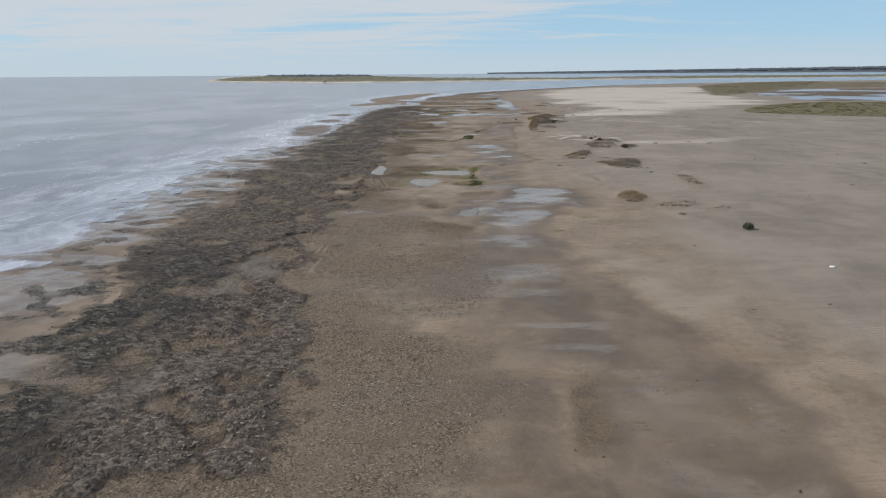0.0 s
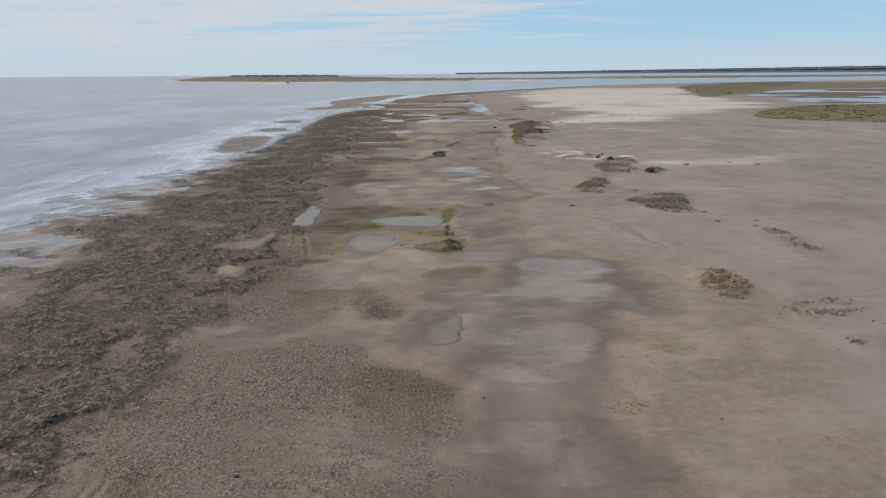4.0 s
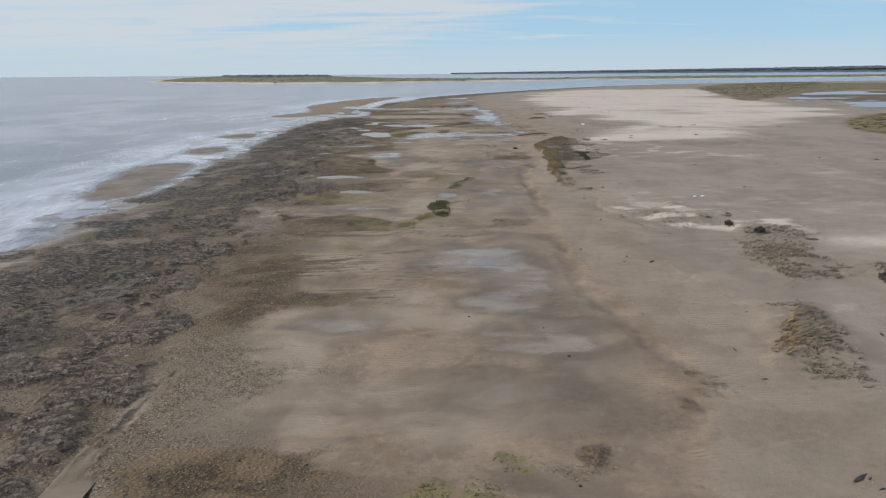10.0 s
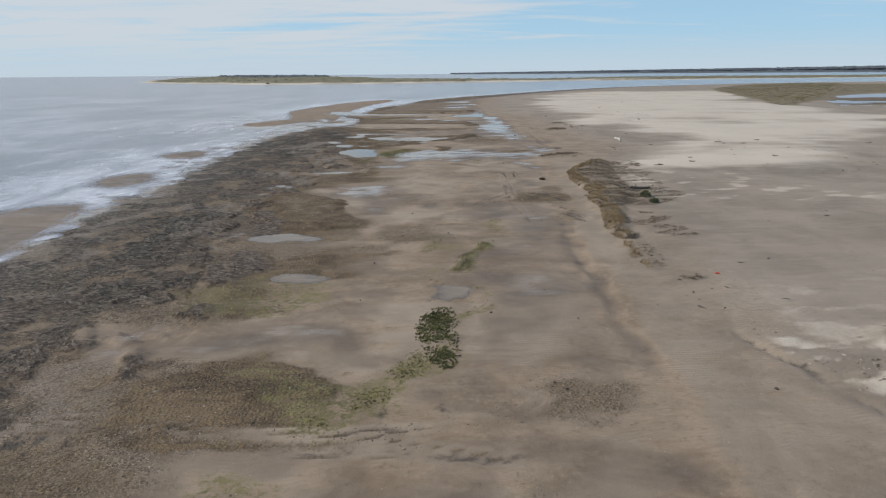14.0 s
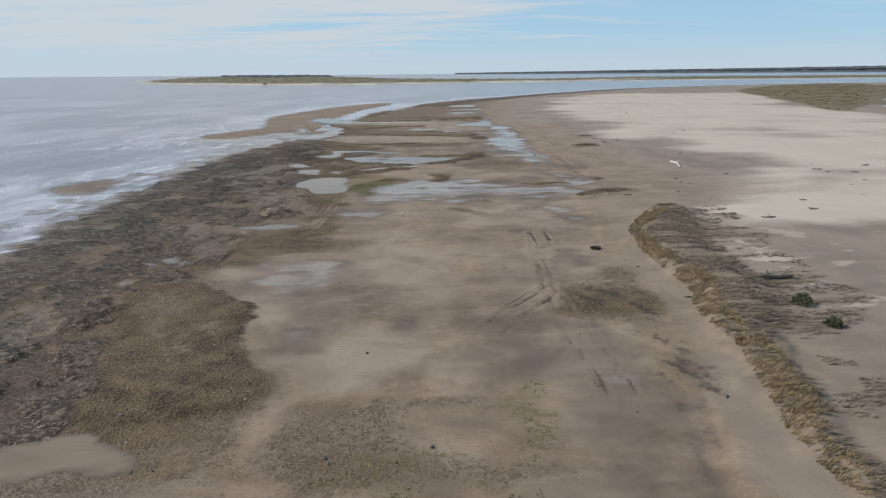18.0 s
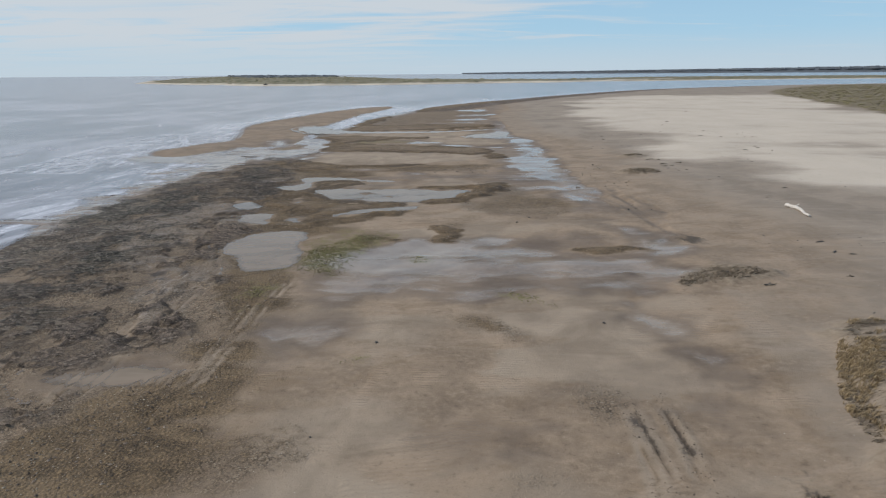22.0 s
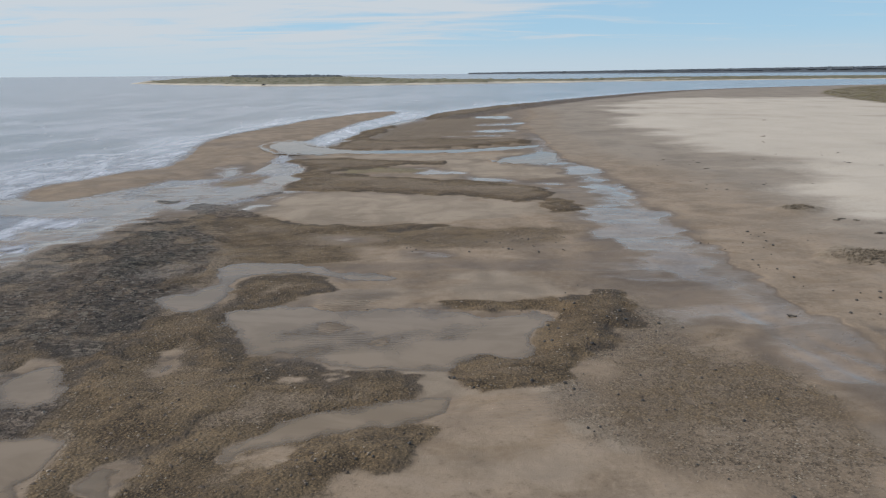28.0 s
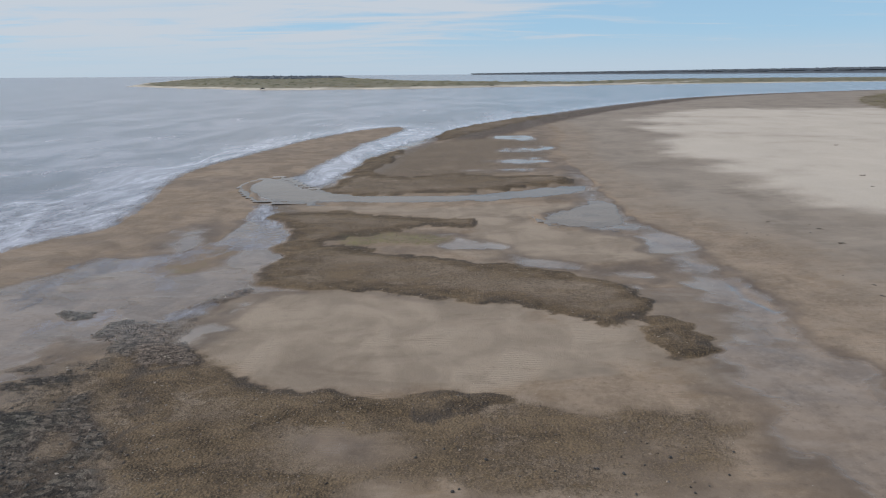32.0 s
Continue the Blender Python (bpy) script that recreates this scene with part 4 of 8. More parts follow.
# thinly strewn shell gravel
speck([(-9, 18.9), (-9.4, 20.9), (-5.9, 24.1), (-5.5, 29.5), (-0.8, 32.2), (1.7, 26.5), (0.8, 20.6), (-0.8, 18.9)])
speck([(5.4, 21.6), (7.4, 21.6), (7.1, 19.9), (5.2, 19.6)])
speck([(-13.9, 58.5), (-6.9, 66.9), (-3.1, 61.8), (1.5, 55.2), (2.4, 47.9), (2, 38.9), (0.5, 34.7), (-8.6, 35), (-11.3, 43.4)])
speck([(-5.6, 66), (-5.9, 69.1), (-5.7, 73.5), (-4.4, 72.9), (-3.2, 70.1), (-1.9, 68.5), (-1.4, 65.8)])
speck([(-0, 65.7), (0.8, 70.7), (2.4, 72.4), (4.2, 69.6), (3.6, 65.5)])
speck([(-6.4, 105.9), (-5.3, 107.2), (-4.3, 105.8), (-4.4, 104.5), (-5.6, 104.9)])
speck([(3.4, 107.1), (4.3, 107.3), (4.9, 106.3), (5.4, 104.6), (4.8, 104.3), (4, 105.7)])
speck([(0.3, 109.4), (1.2, 109.1), (1.5, 108), (0.7, 108.1)])
speck([(-2.9, 109.1), (-2.1, 109.1), (-1.8, 107.8), (-2.4, 107.8)])
speck([(-0.3, 179.8), (2.4, 181.7), (4.2, 179), (3.7, 175.9), (1.1, 175.7)])
speck([(1.2, 209.8), (3.1, 209.6), (4.9, 208.2), (6.2, 206), (5.5, 205.3), (4.2, 206.9), (2.8, 207.9)])
speck([(6.9, 200.1), (9.3, 199.9), (9.2, 197), (7.3, 196.2)])
speck([(-14.5, 195.4), (-10.7, 196.1), (-4.2, 195.5), (-2, 194.3), (-1.7, 192.2), (-12.7, 192.6)])
speck([(1.6, 193.5), (5.8, 193.6), (5.2, 192), (1.6, 192.1)])
speck([(2.1, 210.9), (3.6, 211.4), (4.7, 210.4), (2.9, 210.6)])
speck([(1.4, 209.7), (2.4, 210.1), (3.4, 209), (5.2, 208.6), (5.5, 207.3), (2.8, 207.3), (2, 208.7)])
speck([(10.7, 244), (13.3, 243.8), (13.3, 241.2), (14.8, 238.3), (13.3, 235.6), (9.6, 234.5), (8.7, 238)])
speck([(2.5, 244.4), (5.2, 244.2), (7.3, 241.4), (8.4, 237.1), (5.8, 235.5), (3.3, 238.3)])
speck([(1.2, 234.1), (3.3, 232.6), (3.1, 231.3), (1, 231.4)])
speck([(6, 254.5), (10.5, 254.3), (10.9, 250.1), (11.2, 246.9), (8.1, 244.4), (3.9, 244.5)])
speck([(-19.6, 360.5), (-16.9, 386.3), (-5.1, 411.8), (8.1, 420.8), (19.4, 418), (13.3, 356.3), (5.2, 351), (-12.7, 348.6)])
speck([(13.3, 155.9), (14.9, 156.6), (13.9, 153.1), (13.7, 152.5), (12.7, 152.5)])
# rugged peat
rugged([(-11.2, 18.9), (-14.8, 26), (-15.4, 32.4), (-17.5, 51), (-22.4, 81), (-20.6, 85.4), (-12.2, 44.8), (-9.7, 35.8), (-8.7, 29.6), (-6.4, 26.1), (-5, 24.1), (-6.6, 23.3), (-9.6, 21.3), (-9, 18.9)])
# brown silty ground
dull([(4.5, 29.4), (5.7, 29), (6.5, 26.4), (6.2, 24), (4.9, 23.2), (3.9, 25)])
dull([(-11.4, 51.2), (-10.9, 53), (-9.6, 52), (-9.6, 50.2), (-10.7, 49.9)])
dull([(-6.3, 52.7), (-5.8, 53.6), (-4.6, 53), (-4.8, 51.6)])
dull([(-5.8, 49.2), (-5.1, 50.3), (-3.4, 49.4), (-4.2, 47.9)])
dull([(-5.1, 59.2), (-3.4, 61.8), (0.5, 58.8), (1.5, 56.3), (-0.6, 54.8), (-3.4, 56.7)])
dull([(0.7, 62.6), (1.7, 65.4), (3, 65.8), (3.5, 63.8), (3.1, 62), (2.1, 60.8), (0.9, 61.1)])
dull([(2.1, 66.4), (3.9, 72.4), (5.3, 74.5), (6.5, 71.5), (4.4, 69.7), (3.5, 66.9)])
dull([(5.1, 69), (6.1, 68.4), (7.3, 65.5), (8.7, 64.4), (9.4, 62), (8.2, 60.8), (7.5, 63), (5.9, 65.1), (4.8, 66.8)])
dull([(-4.7, 67), (-4.7, 69.9), (-3.2, 69.1), (-0.6, 67.2), (-1.2, 64.6), (-2.8, 64.3)])
dull([(-5.1, 59.8), (-2.3, 60.3), (0.6, 59.4), (1, 54.3), (-1.4, 53.4), (-4, 55.7)])
dull([(-11.8, 51.9), (-10.9, 53.1), (-9.7, 51.9), (-9.9, 50), (-10.9, 50.4)])
dull([(-6.8, 53.6), (-5.7, 54.1), (-5, 52.6), (-5.8, 52.1)])
dull([(-6.1, 49.6), (-5, 50), (-4, 49.2), (-4.3, 48.4), (-5.7, 48.7)])
dull([(-2.8, 49.1), (-0, 49.7), (0.1, 46.3), (-2.5, 46.7)])
dull([(-10.9, 79.4), (-12.3, 86.6), (-9.3, 88.7), (-6.3, 87.3), (-6.8, 83.7), (-7.1, 80.3), (-9.8, 79.3)])
dull([(2.7, 98.6), (6.6, 98.2), (6.3, 96.4), (3, 97.1)])
dull([(3.9, 74.5), (5, 75.3), (5.9, 73.8), (4.7, 72.3), (3.9, 72.8)])
dull([(3.5, 107), (4.9, 104.7), (4.6, 103.9), (3.5, 105.5)])
dull([(7.7, 104.3), (8.9, 104.6), (8.5, 102.5), (7.6, 102.6)])
dull([(-13.3, 110.4), (-10.4, 113.4), (-5.6, 117.1), (-3, 114.7), (-8.1, 112.5), (-9.1, 110.2), (-12, 108.2)])
dull([(-5.8, 106.8), (-4.6, 107.2), (-3.2, 104.7), (-4.9, 104.4)])
dull([(-10.5, 120.9), (-8.3, 122.6), (-3.2, 122.6), (-4.3, 120.4), (-6.6, 119.7), (-9.3, 119.9)])
dull([(-8.2, 116.4), (-6.1, 116.9), (-4.1, 116.1), (-4.2, 114.4), (-7.2, 114)])
dull([(-11.2, 112), (-9.6, 113.6), (-8.9, 114.8), (-8.1, 113.5), (-8.6, 111.9), (-10.2, 110.5)])
dull([(2.6, 129.1), (3.4, 129.3), (4.2, 127.3), (3.1, 127.1)])
dull([(3.8, 136.1), (5.2, 137.4), (7, 136.7), (9.2, 135.7), (7.9, 132.6), (5.6, 132.4), (3.5, 132.9)])
dull([(-13.9, 139.2), (-13.4, 140.8), (-11.8, 139.2), (-12.5, 138)])
dull([(-13.4, 164.6), (-10.5, 165.2), (-7.1, 163.5), (-7.4, 162.3), (-9, 162.8)])
dull([(1.5, 209.4), (4.1, 209.2), (5.7, 206.5), (4, 205.9), (2.4, 207.6)])
dull([(9.3, 223.6), (11.2, 224.9), (13.5, 224.3), (16.3, 225), (18, 224.4), (18, 223.1), (15.9, 221.5), (13.4, 222.1), (9.8, 221.9)])
dull([(9.8, 224.5), (11.3, 224.9), (14.7, 224.8), (16.7, 225.2), (17.2, 223.7), (16.8, 222), (16.1, 220.8), (13.4, 222.1), (10, 222.7)])
dull([(11.7, 248), (12.9, 248.8), (13.5, 247.9), (12.1, 247.1)])
dull([(13.6, 266.5), (15.6, 266.3), (15.9, 265.4), (13.9, 265.5)])
dull([(-14.2, 271), (-12.3, 271.8), (-8.5, 272.3), (-4, 272.7), (1.6, 272.8), (7.1, 272.6), (11.5, 270.3), (5.8, 268.5), (-1.7, 267.4), (-6.4, 267.5), (-11.6, 269)])
dull([(-13.9, 170.6), (-10.6, 172.4), (-8.9, 176.7), (-5.5, 174.1), (-4.3, 170), (-6.3, 167.6), (-4.5, 163.9), (-6.4, 162.8), (-9.2, 163.6)])
dull([(-9.8, 159.7), (-7.6, 161.7), (-4, 160.9), (-3.5, 159.4), (-5.4, 158.5), (-5.2, 156.1), (-7.3, 154.4), (-8.9, 156.3)])
dull([(-1.5, 74.8), (2.8, 75.7), (6.8, 75.4), (6.7, 72.2), (4.2, 69.6), (1.7, 65.6), (-1.1, 65.8)])
dull([(8.1, 76.6), (12.5, 77.7), (12, 71.8), (10.1, 65.2), (5.9, 65.4), (5.8, 69.6)])
dull([(10.6, 185.8), (13.7, 186.8), (15, 183.4), (14.4, 176.4), (6.6, 176.8), (8.2, 181)])
dull([(1.9, 67.9), (4, 72.6), (6.7, 71.3), (8, 67.3), (5.3, 65.8), (2.9, 62.8)])
dull([(-22.8, 277.4), (-13.5, 275.1), (-3.1, 274.1), (6.4, 272.2), (9.9, 268.6), (6.1, 265.3), (-0.5, 265), (-5.9, 266.5), (-11.3, 266), (-14.4, 263.1), (-18.2, 266.7)])
dull([(-18.3, 130.7), (-12.9, 132), (-8.6, 128.8), (-8.5, 125.5), (-13.3, 125.1), (-16.2, 125.9)])
dull([(-15, 125.1), (-7.9, 125.5), (-4.3, 123.8), (-4.4, 120.7), (-9.2, 120.5), (-12.9, 120.1)])
dull([(-13.9, 120.1), (-9.6, 120), (-7.9, 117.5), (-8.1, 115.8), (-11.8, 116)])
dull([(-6.2, 166.8), (-3.6, 168.6), (1.1, 168.8), (4.4, 168.1), (6.2, 165.2), (6.1, 161), (-5.3, 161.5)])
dull([(5.6, 244.8), (10.2, 247.3), (14.3, 244.4), (15.8, 240.1), (12.3, 234.4), (5.2, 234.6), (4.6, 238.8)])
dull([(3.8, 75.7), (5.6, 76.7), (7.1, 77), (10.4, 77.6), (12.3, 77.1), (12.4, 75.2), (11.7, 72.7), (3, 73.1)])
dull([(3.7, 27), (5.8, 28.1), (6.6, 25), (5.4, 21.6), (3.3, 20.9)])
# clean light sand
clean([(-7.8, 79.2), (-7.1, 83.7), (-6.5, 86.2), (-3.5, 86.2), (-2.7, 83.9), (-3.5, 82.1), (-2.8, 80.4), (-4.1, 78.9)])
clean([(-15.3, 75.6), (-15.8, 77.8), (-14.3, 78.5), (-13.5, 76.8), (-14.3, 75.6)])
clean([(-15.3, 82.8), (-14.3, 84.7), (-13.9, 87.2), (-13.5, 85.1), (-14.3, 82.8)])
clean([(-5.5, 67.3), (-4.9, 67.9), (-4.2, 66.9), (-4.7, 66.6)])
clean([(-7.3, 80), (-6.9, 84.8), (-6.8, 86.4), (-3.6, 86.5), (-2.7, 85.1), (-3, 83.1), (-2.5, 81.3), (-0.4, 80), (1.9, 79.5), (-1.9, 77.1), (-7.1, 77.4)])
clean([(-9.6, 111.9), (-8.5, 114.1), (-5.6, 113.9), (-5.2, 111.1), (-3.6, 109.2), (-3.7, 106.8), (-5.7, 107.3), (-7.5, 108.5)])
clean([(-11.2, 140.7), (-7, 143.4), (-4.5, 144.5), (-4.2, 141.9), (-6.3, 140.4), (-8.6, 140), (-10.1, 139.6)])
clean([(-5.6, 188.9), (0.4, 190.5), (3.2, 183.7), (2, 174.1), (-1.7, 171.9), (-5, 169.8), (-7.5, 172.4)])
clean([(-9.5, 178.6), (-9.2, 187.6), (-1.9, 196.8), (4.8, 186.3), (-0.2, 177.9), (0.5, 174.6), (-0.3, 168.9), (-3.5, 167.6), (-6.2, 171.6)])
clean([(-18.3, 278.8), (-20.9, 282.4), (-21.7, 287.7), (-20.4, 291.5), (-16.2, 292.2), (-10.4, 291.4), (-4.8, 287.8), (-0.8, 287.6), (3.4, 284.1), (6.5, 281.5), (8.6, 279.2), (8.2, 278), (2.3, 277.5), (-0.4, 275.1), (-2.3, 274.5), (-7, 275), (-10, 275.1), (-12.4, 274.8), (-13.7, 275.1), (-15.8, 277.3)])
clean([(-25.7, 328.1), (-10.9, 325.4), (3.2, 326.1), (14.5, 326.3), (13.1, 322.8), (2.5, 318.3), (7.9, 312), (12.9, 310.2), (16.4, 303), (15.2, 299.2), (5.7, 298.1), (1.1, 301.2), (-2.3, 307.9), (-1.4, 315.7), (-10.7, 321.9), (-22, 324.3)])
clean([(13.2, 170.5), (11.8, 162.8), (11.3, 158.5), (11.4, 155.2), (11.3, 152.6), (12.7, 152.5), (13, 155.1), (13.6, 159.4), (14.4, 165.4), (15.1, 172.4)])
clean([(9.3, 50.7), (11.8, 47.3), (16, 44.3), (18.1, 40.9), (13.8, 34.2), (9.6, 34.4), (9.2, 37), (9, 42.4)])
# rippled sand
ripple([(-7.8, 177.3), (-8.6, 181.8), (-8.9, 184.6), (-7.1, 185.6), (-3.4, 184.3), (-1.3, 183.2), (-0.1, 182.2), (-0.9, 179.1), (-1.4, 177.1)])
# dark damp sand
damp([(0.6, 18.9), (1.6, 21.6), (1.9, 25), (3.4, 21.6), (4.7, 18.9)])
damp([(6.4, 25.9), (9.6, 29.3), (11.4, 28.6), (13.2, 25.9), (13.2, 22.3), (13.3, 19.6), (12.9, 18.9), (6.6, 18.9), (5, 21.6)])
damp([(0.3, 46.3), (0.9, 53.7), (2.3, 53.2), (4.7, 50.7), (5.3, 48.7), (6.4, 46)])
damp([(1.5, 60.1), (7.7, 66), (6.4, 59), (5.1, 53), (5.6, 49.5), (2.7, 52.2), (1.4, 53.7)])
damp([(1.7, 65.6), (2.7, 70.6), (4.7, 72.3), (8.2, 72.6), (9.8, 75.2), (11.4, 77.1), (12.4, 75.1), (13, 70.8), (12.9, 67.3), (12.9, 65.1)])
damp([(6.6, 82.6), (8.2, 80.3), (10.2, 79), (11.7, 76.4), (11.7, 73.9), (10.2, 76.5), (8.2, 79.1)])
damp([(6.6, 83.4), (7.4, 81.8), (9.1, 80.6), (10, 79.4), (10.8, 78), (9.5, 79.1), (7.6, 80.3)])
damp([(-5.8, 107.6), (-5.3, 109), (-4, 109.2), (-3, 107.5), (-3.7, 106.8)])
damp([(-5.3, 118.8), (-4.2, 119.4), (-2.4, 119), (-1.2, 118.1), (-3.4, 117.3)])
damp([(-1.1, 113), (0.2, 114.1), (1.2, 113.5), (0.4, 111.8)])
damp([(6, 106.2), (6.7, 106.6), (7.3, 106.2), (6.4, 104.6), (5.6, 104.6)])
damp([(-2.4, 129.4), (-0.9, 129.6), (-0.4, 128.7), (-1.4, 128.5)])
damp([(-7.3, 175.1), (-5.8, 177.9), (-5.9, 176.6), (-6.9, 174.3)])
damp([(-3.7, 176), (-1.2, 179.4), (-0.9, 178.4), (-3, 174.8)])
damp([(-0.9, 189.7), (-0.4, 190.8), (1.3, 188.2), (0.8, 186.9), (-0.8, 187.6)])
damp([(-3, 177.2), (-2.3, 178.1), (-0.2, 179.8), (2.3, 180.4), (2.7, 176.9)])
damp([(0.5, 197.4), (2, 199.2), (3.2, 198.2), (3.6, 195.6), (4.8, 194.7), (3.8, 192.7), (1, 192.8), (-1.1, 193.9), (-0, 194.9)])
damp([(12.8, 204.9), (13.9, 203.4), (13.8, 199.2), (13.9, 196.8), (13.2, 197.7), (12.7, 201.5)])
damp([(3.1, 224.3), (5.5, 225.2), (7.6, 224.1), (8.7, 221.9), (4.9, 221.2), (3.4, 222.5)])
damp([(8.7, 220.7), (10.8, 221), (13.6, 220.5), (13.8, 219.2), (9.9, 218.7), (8.8, 219.7)])
damp([(11.5, 262.8), (15.9, 257.5), (16.7, 253.5), (17.4, 250.8), (14.9, 246.8), (12.3, 248.8), (10.2, 252.4)])
damp([(2.7, 271.8), (8.6, 268.2), (10.9, 260.7), (10.2, 252.4), (6.6, 254), (3.4, 261.2)])
damp([(1, 34.7), (1.8, 41.7), (3.4, 46.4), (6.9, 50.9), (8, 47.5), (8.5, 41.4), (8.8, 37.1), (9.3, 34.4)])
damp([(6.8, 227.8), (13.5, 230.7), (17.2, 225.8), (18.7, 221.1), (14.5, 214.3), (4.6, 214.6), (3.3, 219.9)])
damp([(2.8, 43.3), (6.2, 47.1), (9.7, 44.8), (10.4, 39.6), (11.6, 33.4), (13.2, 29.1), (13.7, 26.4), (7.5, 26.6), (6.8, 30.9), (4.7, 37.2)])
damp([(-9.4, 119.4), (-8.6, 119.9), (-7.8, 117.9), (-8.5, 117.3)])
damp([(-5.2, 119.2), (-2.4, 119), (-1.8, 117.5), (-3.9, 117)])
damp([(4.5, 29.4), (10, 30.6), (13.2, 28.6), (14.5, 21.6), (12.9, 18.9), (3.1, 18.9)])
# films of water on sand
sheen([(6.6, 25.9), (7.9, 26.4), (8, 24.5), (7, 24)])
sheen([(-3.6, 62.1), (-1.3, 65.6), (0.8, 67.6), (1.7, 66.5), (1.1, 62.6), (0.6, 60.9), (-1.7, 61.1)])
sheen([(4.7, 77), (9.6, 78.2), (12.2, 74.6), (11.9, 70.4), (8, 69.4), (5.8, 72.2)])
sheen([(-1.4, 70.2), (2.1, 74), (3.1, 71.1), (1.8, 67.6), (-0.6, 67.7)])
sheen([(-13.1, 65.4), (-10.3, 67.4), (-6, 66), (-3.1, 63.8), (-5.6, 63.1), (-10.3, 63.4)])
sheen([(0.8, 93.1), (3.6, 94.3), (4.4, 89.9), (3.2, 85.4), (1.2, 85), (0.6, 87.8)])
sheen([(-6.9, 82.4), (-6.4, 85.7), (-4.1, 85.8), (-4.3, 84), (-5.6, 82.3)])
sheen([(2.7, 118.7), (8, 123.4), (7.1, 110.4), (10, 102.7), (7, 95.5), (6, 97.3), (3, 103.6), (-0.8, 108.8), (1.4, 114.1)])
sheen([(5.1, 75.6), (6, 75.2), (7.3, 72.6), (6.5, 72.2)])
sheen([(-9.1, 112), (-6.7, 113.7), (-2.2, 113.2), (-0.7, 109.4), (-4.7, 107.7), (-7.3, 107.9)])
sheen([(-9.3, 119.9), (-7.7, 120.6), (-3.3, 119.3), (-1.6, 117.5), (-4, 117), (-8, 116.9)])
sheen([(4, 126.1), (9.8, 132.7), (8.7, 125.6), (5.5, 122.8)])
sheen([(-18.4, 143.9), (-15.5, 144.2), (-11.3, 142.5), (-12.9, 141.1), (-16.9, 142.1)])
sheen([(-9.4, 119.1), (-8.8, 120.3), (-7.4, 119.4), (-7.3, 117.4), (-8.8, 117.5)])
sheen([(-17.3, 143.2), (-13.1, 142.2), (-10.1, 144.7), (-6.4, 145), (-2.6, 142.8), (-3, 138.5), (-5.1, 139.7), (-6.7, 142), (-9.9, 140.6), (-12.3, 139.7), (-15.2, 141.4)])
sheen([(-10.2, 128.3), (-9.1, 128.7), (-7.9, 127.6), (-8.7, 127), (-9.7, 127.4)])
sheen([(-17.9, 143.2), (-14.6, 142.8), (-12.3, 143.7), (-10.1, 144.9), (-8.1, 145.8), (-5.5, 143.9), (-9.1, 141.7), (-10.5, 140.7), (-12.6, 140.5), (-15.2, 141.4)])
sheen([(-12.8, 185.3), (-10.5, 190.5), (-4.2, 193.4), (-3.3, 174.3), (-7.1, 172.4), (-8.8, 177.5)])
sheen([(-12.7, 185.3), (-11.2, 189.5), (-5.8, 191.3), (-5, 182.7), (-6.1, 177.7), (-7.5, 172.4), (-9.3, 179.6)])
sheen([(0.5, 166.3), (4.4, 166.5), (4.8, 164.2), (2.3, 163.6)])
sheen([(-2, 177.3), (0.5, 178.6), (-0.3, 175.7)])
sheen([(-4.6, 220.9), (0.6, 224.3), (10.1, 222.8), (16.6, 221.7), (21.4, 225.4), (21.4, 221), (14.6, 218), (7.3, 221.1), (0.7, 218.2)])
sheen([(-7.7, 209.5), (-3.8, 210.4), (-2.4, 204.7), (-5.3, 202.6)])
sheen([(1.9, 214.5), (6.2, 215.6), (5.4, 211.4), (2.5, 211.1)])
sheen([(-13.1, 185.2), (-12.3, 192.3), (-9.3, 192.1), (-7.9, 188.9), (-10.4, 186.3), (-10.9, 183.9)])
sheen([(10.6, 199.6), (14.1, 200.3), (14.4, 195), (12.9, 188.4), (11, 187.1), (11, 193.5)])
sheen([(-0.1, 198.6), (5.7, 199), (4.4, 194.2), (0.9, 192.8)])
sheen([(-5.1, 222.2), (0.9, 225.7), (7.5, 224), (14, 222.6), (21.2, 229.4), (20.7, 223.2), (17.6, 219.5), (11.3, 219), (3, 216.3), (-2.2, 219.3)])
sheen([(2.6, 197.5), (4, 199.1), (5.2, 196.2), (5.6, 193.3), (3.1, 192.6), (1.6, 197.6)])
sheen([(-7.9, 207.8), (-6.8, 209.4), (-5.1, 203), (-6.4, 201.8)])
sheen([(-16.7, 201), (-14, 204.3), (-11, 204.9), (-9.9, 202.1), (-12.2, 200.9)])
sheen([(-5.1, 221.2), (-2, 224.2), (3.7, 225.4), (9.2, 223.1), (12.5, 220.4), (14.3, 219.5), (8.5, 218.5), (4.9, 223.5), (-1, 222.4), (-4.1, 219.6)])
sheen([(16.8, 226.1), (20.9, 227.6), (20.8, 222.1), (17.8, 220.7)])
sheen([(-15.8, 201), (-14.9, 202.2), (-11.3, 204.4), (-10.9, 202.1), (-13, 201)])
sheen([(2.6, 226.9), (5.1, 227.8), (8.1, 225.6), (9.3, 221.9), (7.5, 222), (4.1, 223.9)])
sheen([(14.1, 232), (17.7, 231.7), (19.4, 226.8), (20, 222.1), (15.8, 220.7), (16, 225)])
sheen([(-16.3, 251.9), (-17.5, 255.3), (-15.9, 256.6), (-14.4, 254.1), (-14.9, 251.9)])
sheen([(-11.1, 270.3), (-8, 269.6), (-7.1, 268.2), (-10.1, 268.7)])
sheen([(-4.7, 265.4), (-2, 264.7), (-0.4, 263), (-2.7, 263.7)])
sheen([(18.1, 314.2), (19.6, 292.7), (18.1, 262.4), (14.5, 262.9), (14.5, 281)])
sheen([(4.9, 391.5), (18.8, 394.4), (17.8, 382.4), (5.5, 381.8)])
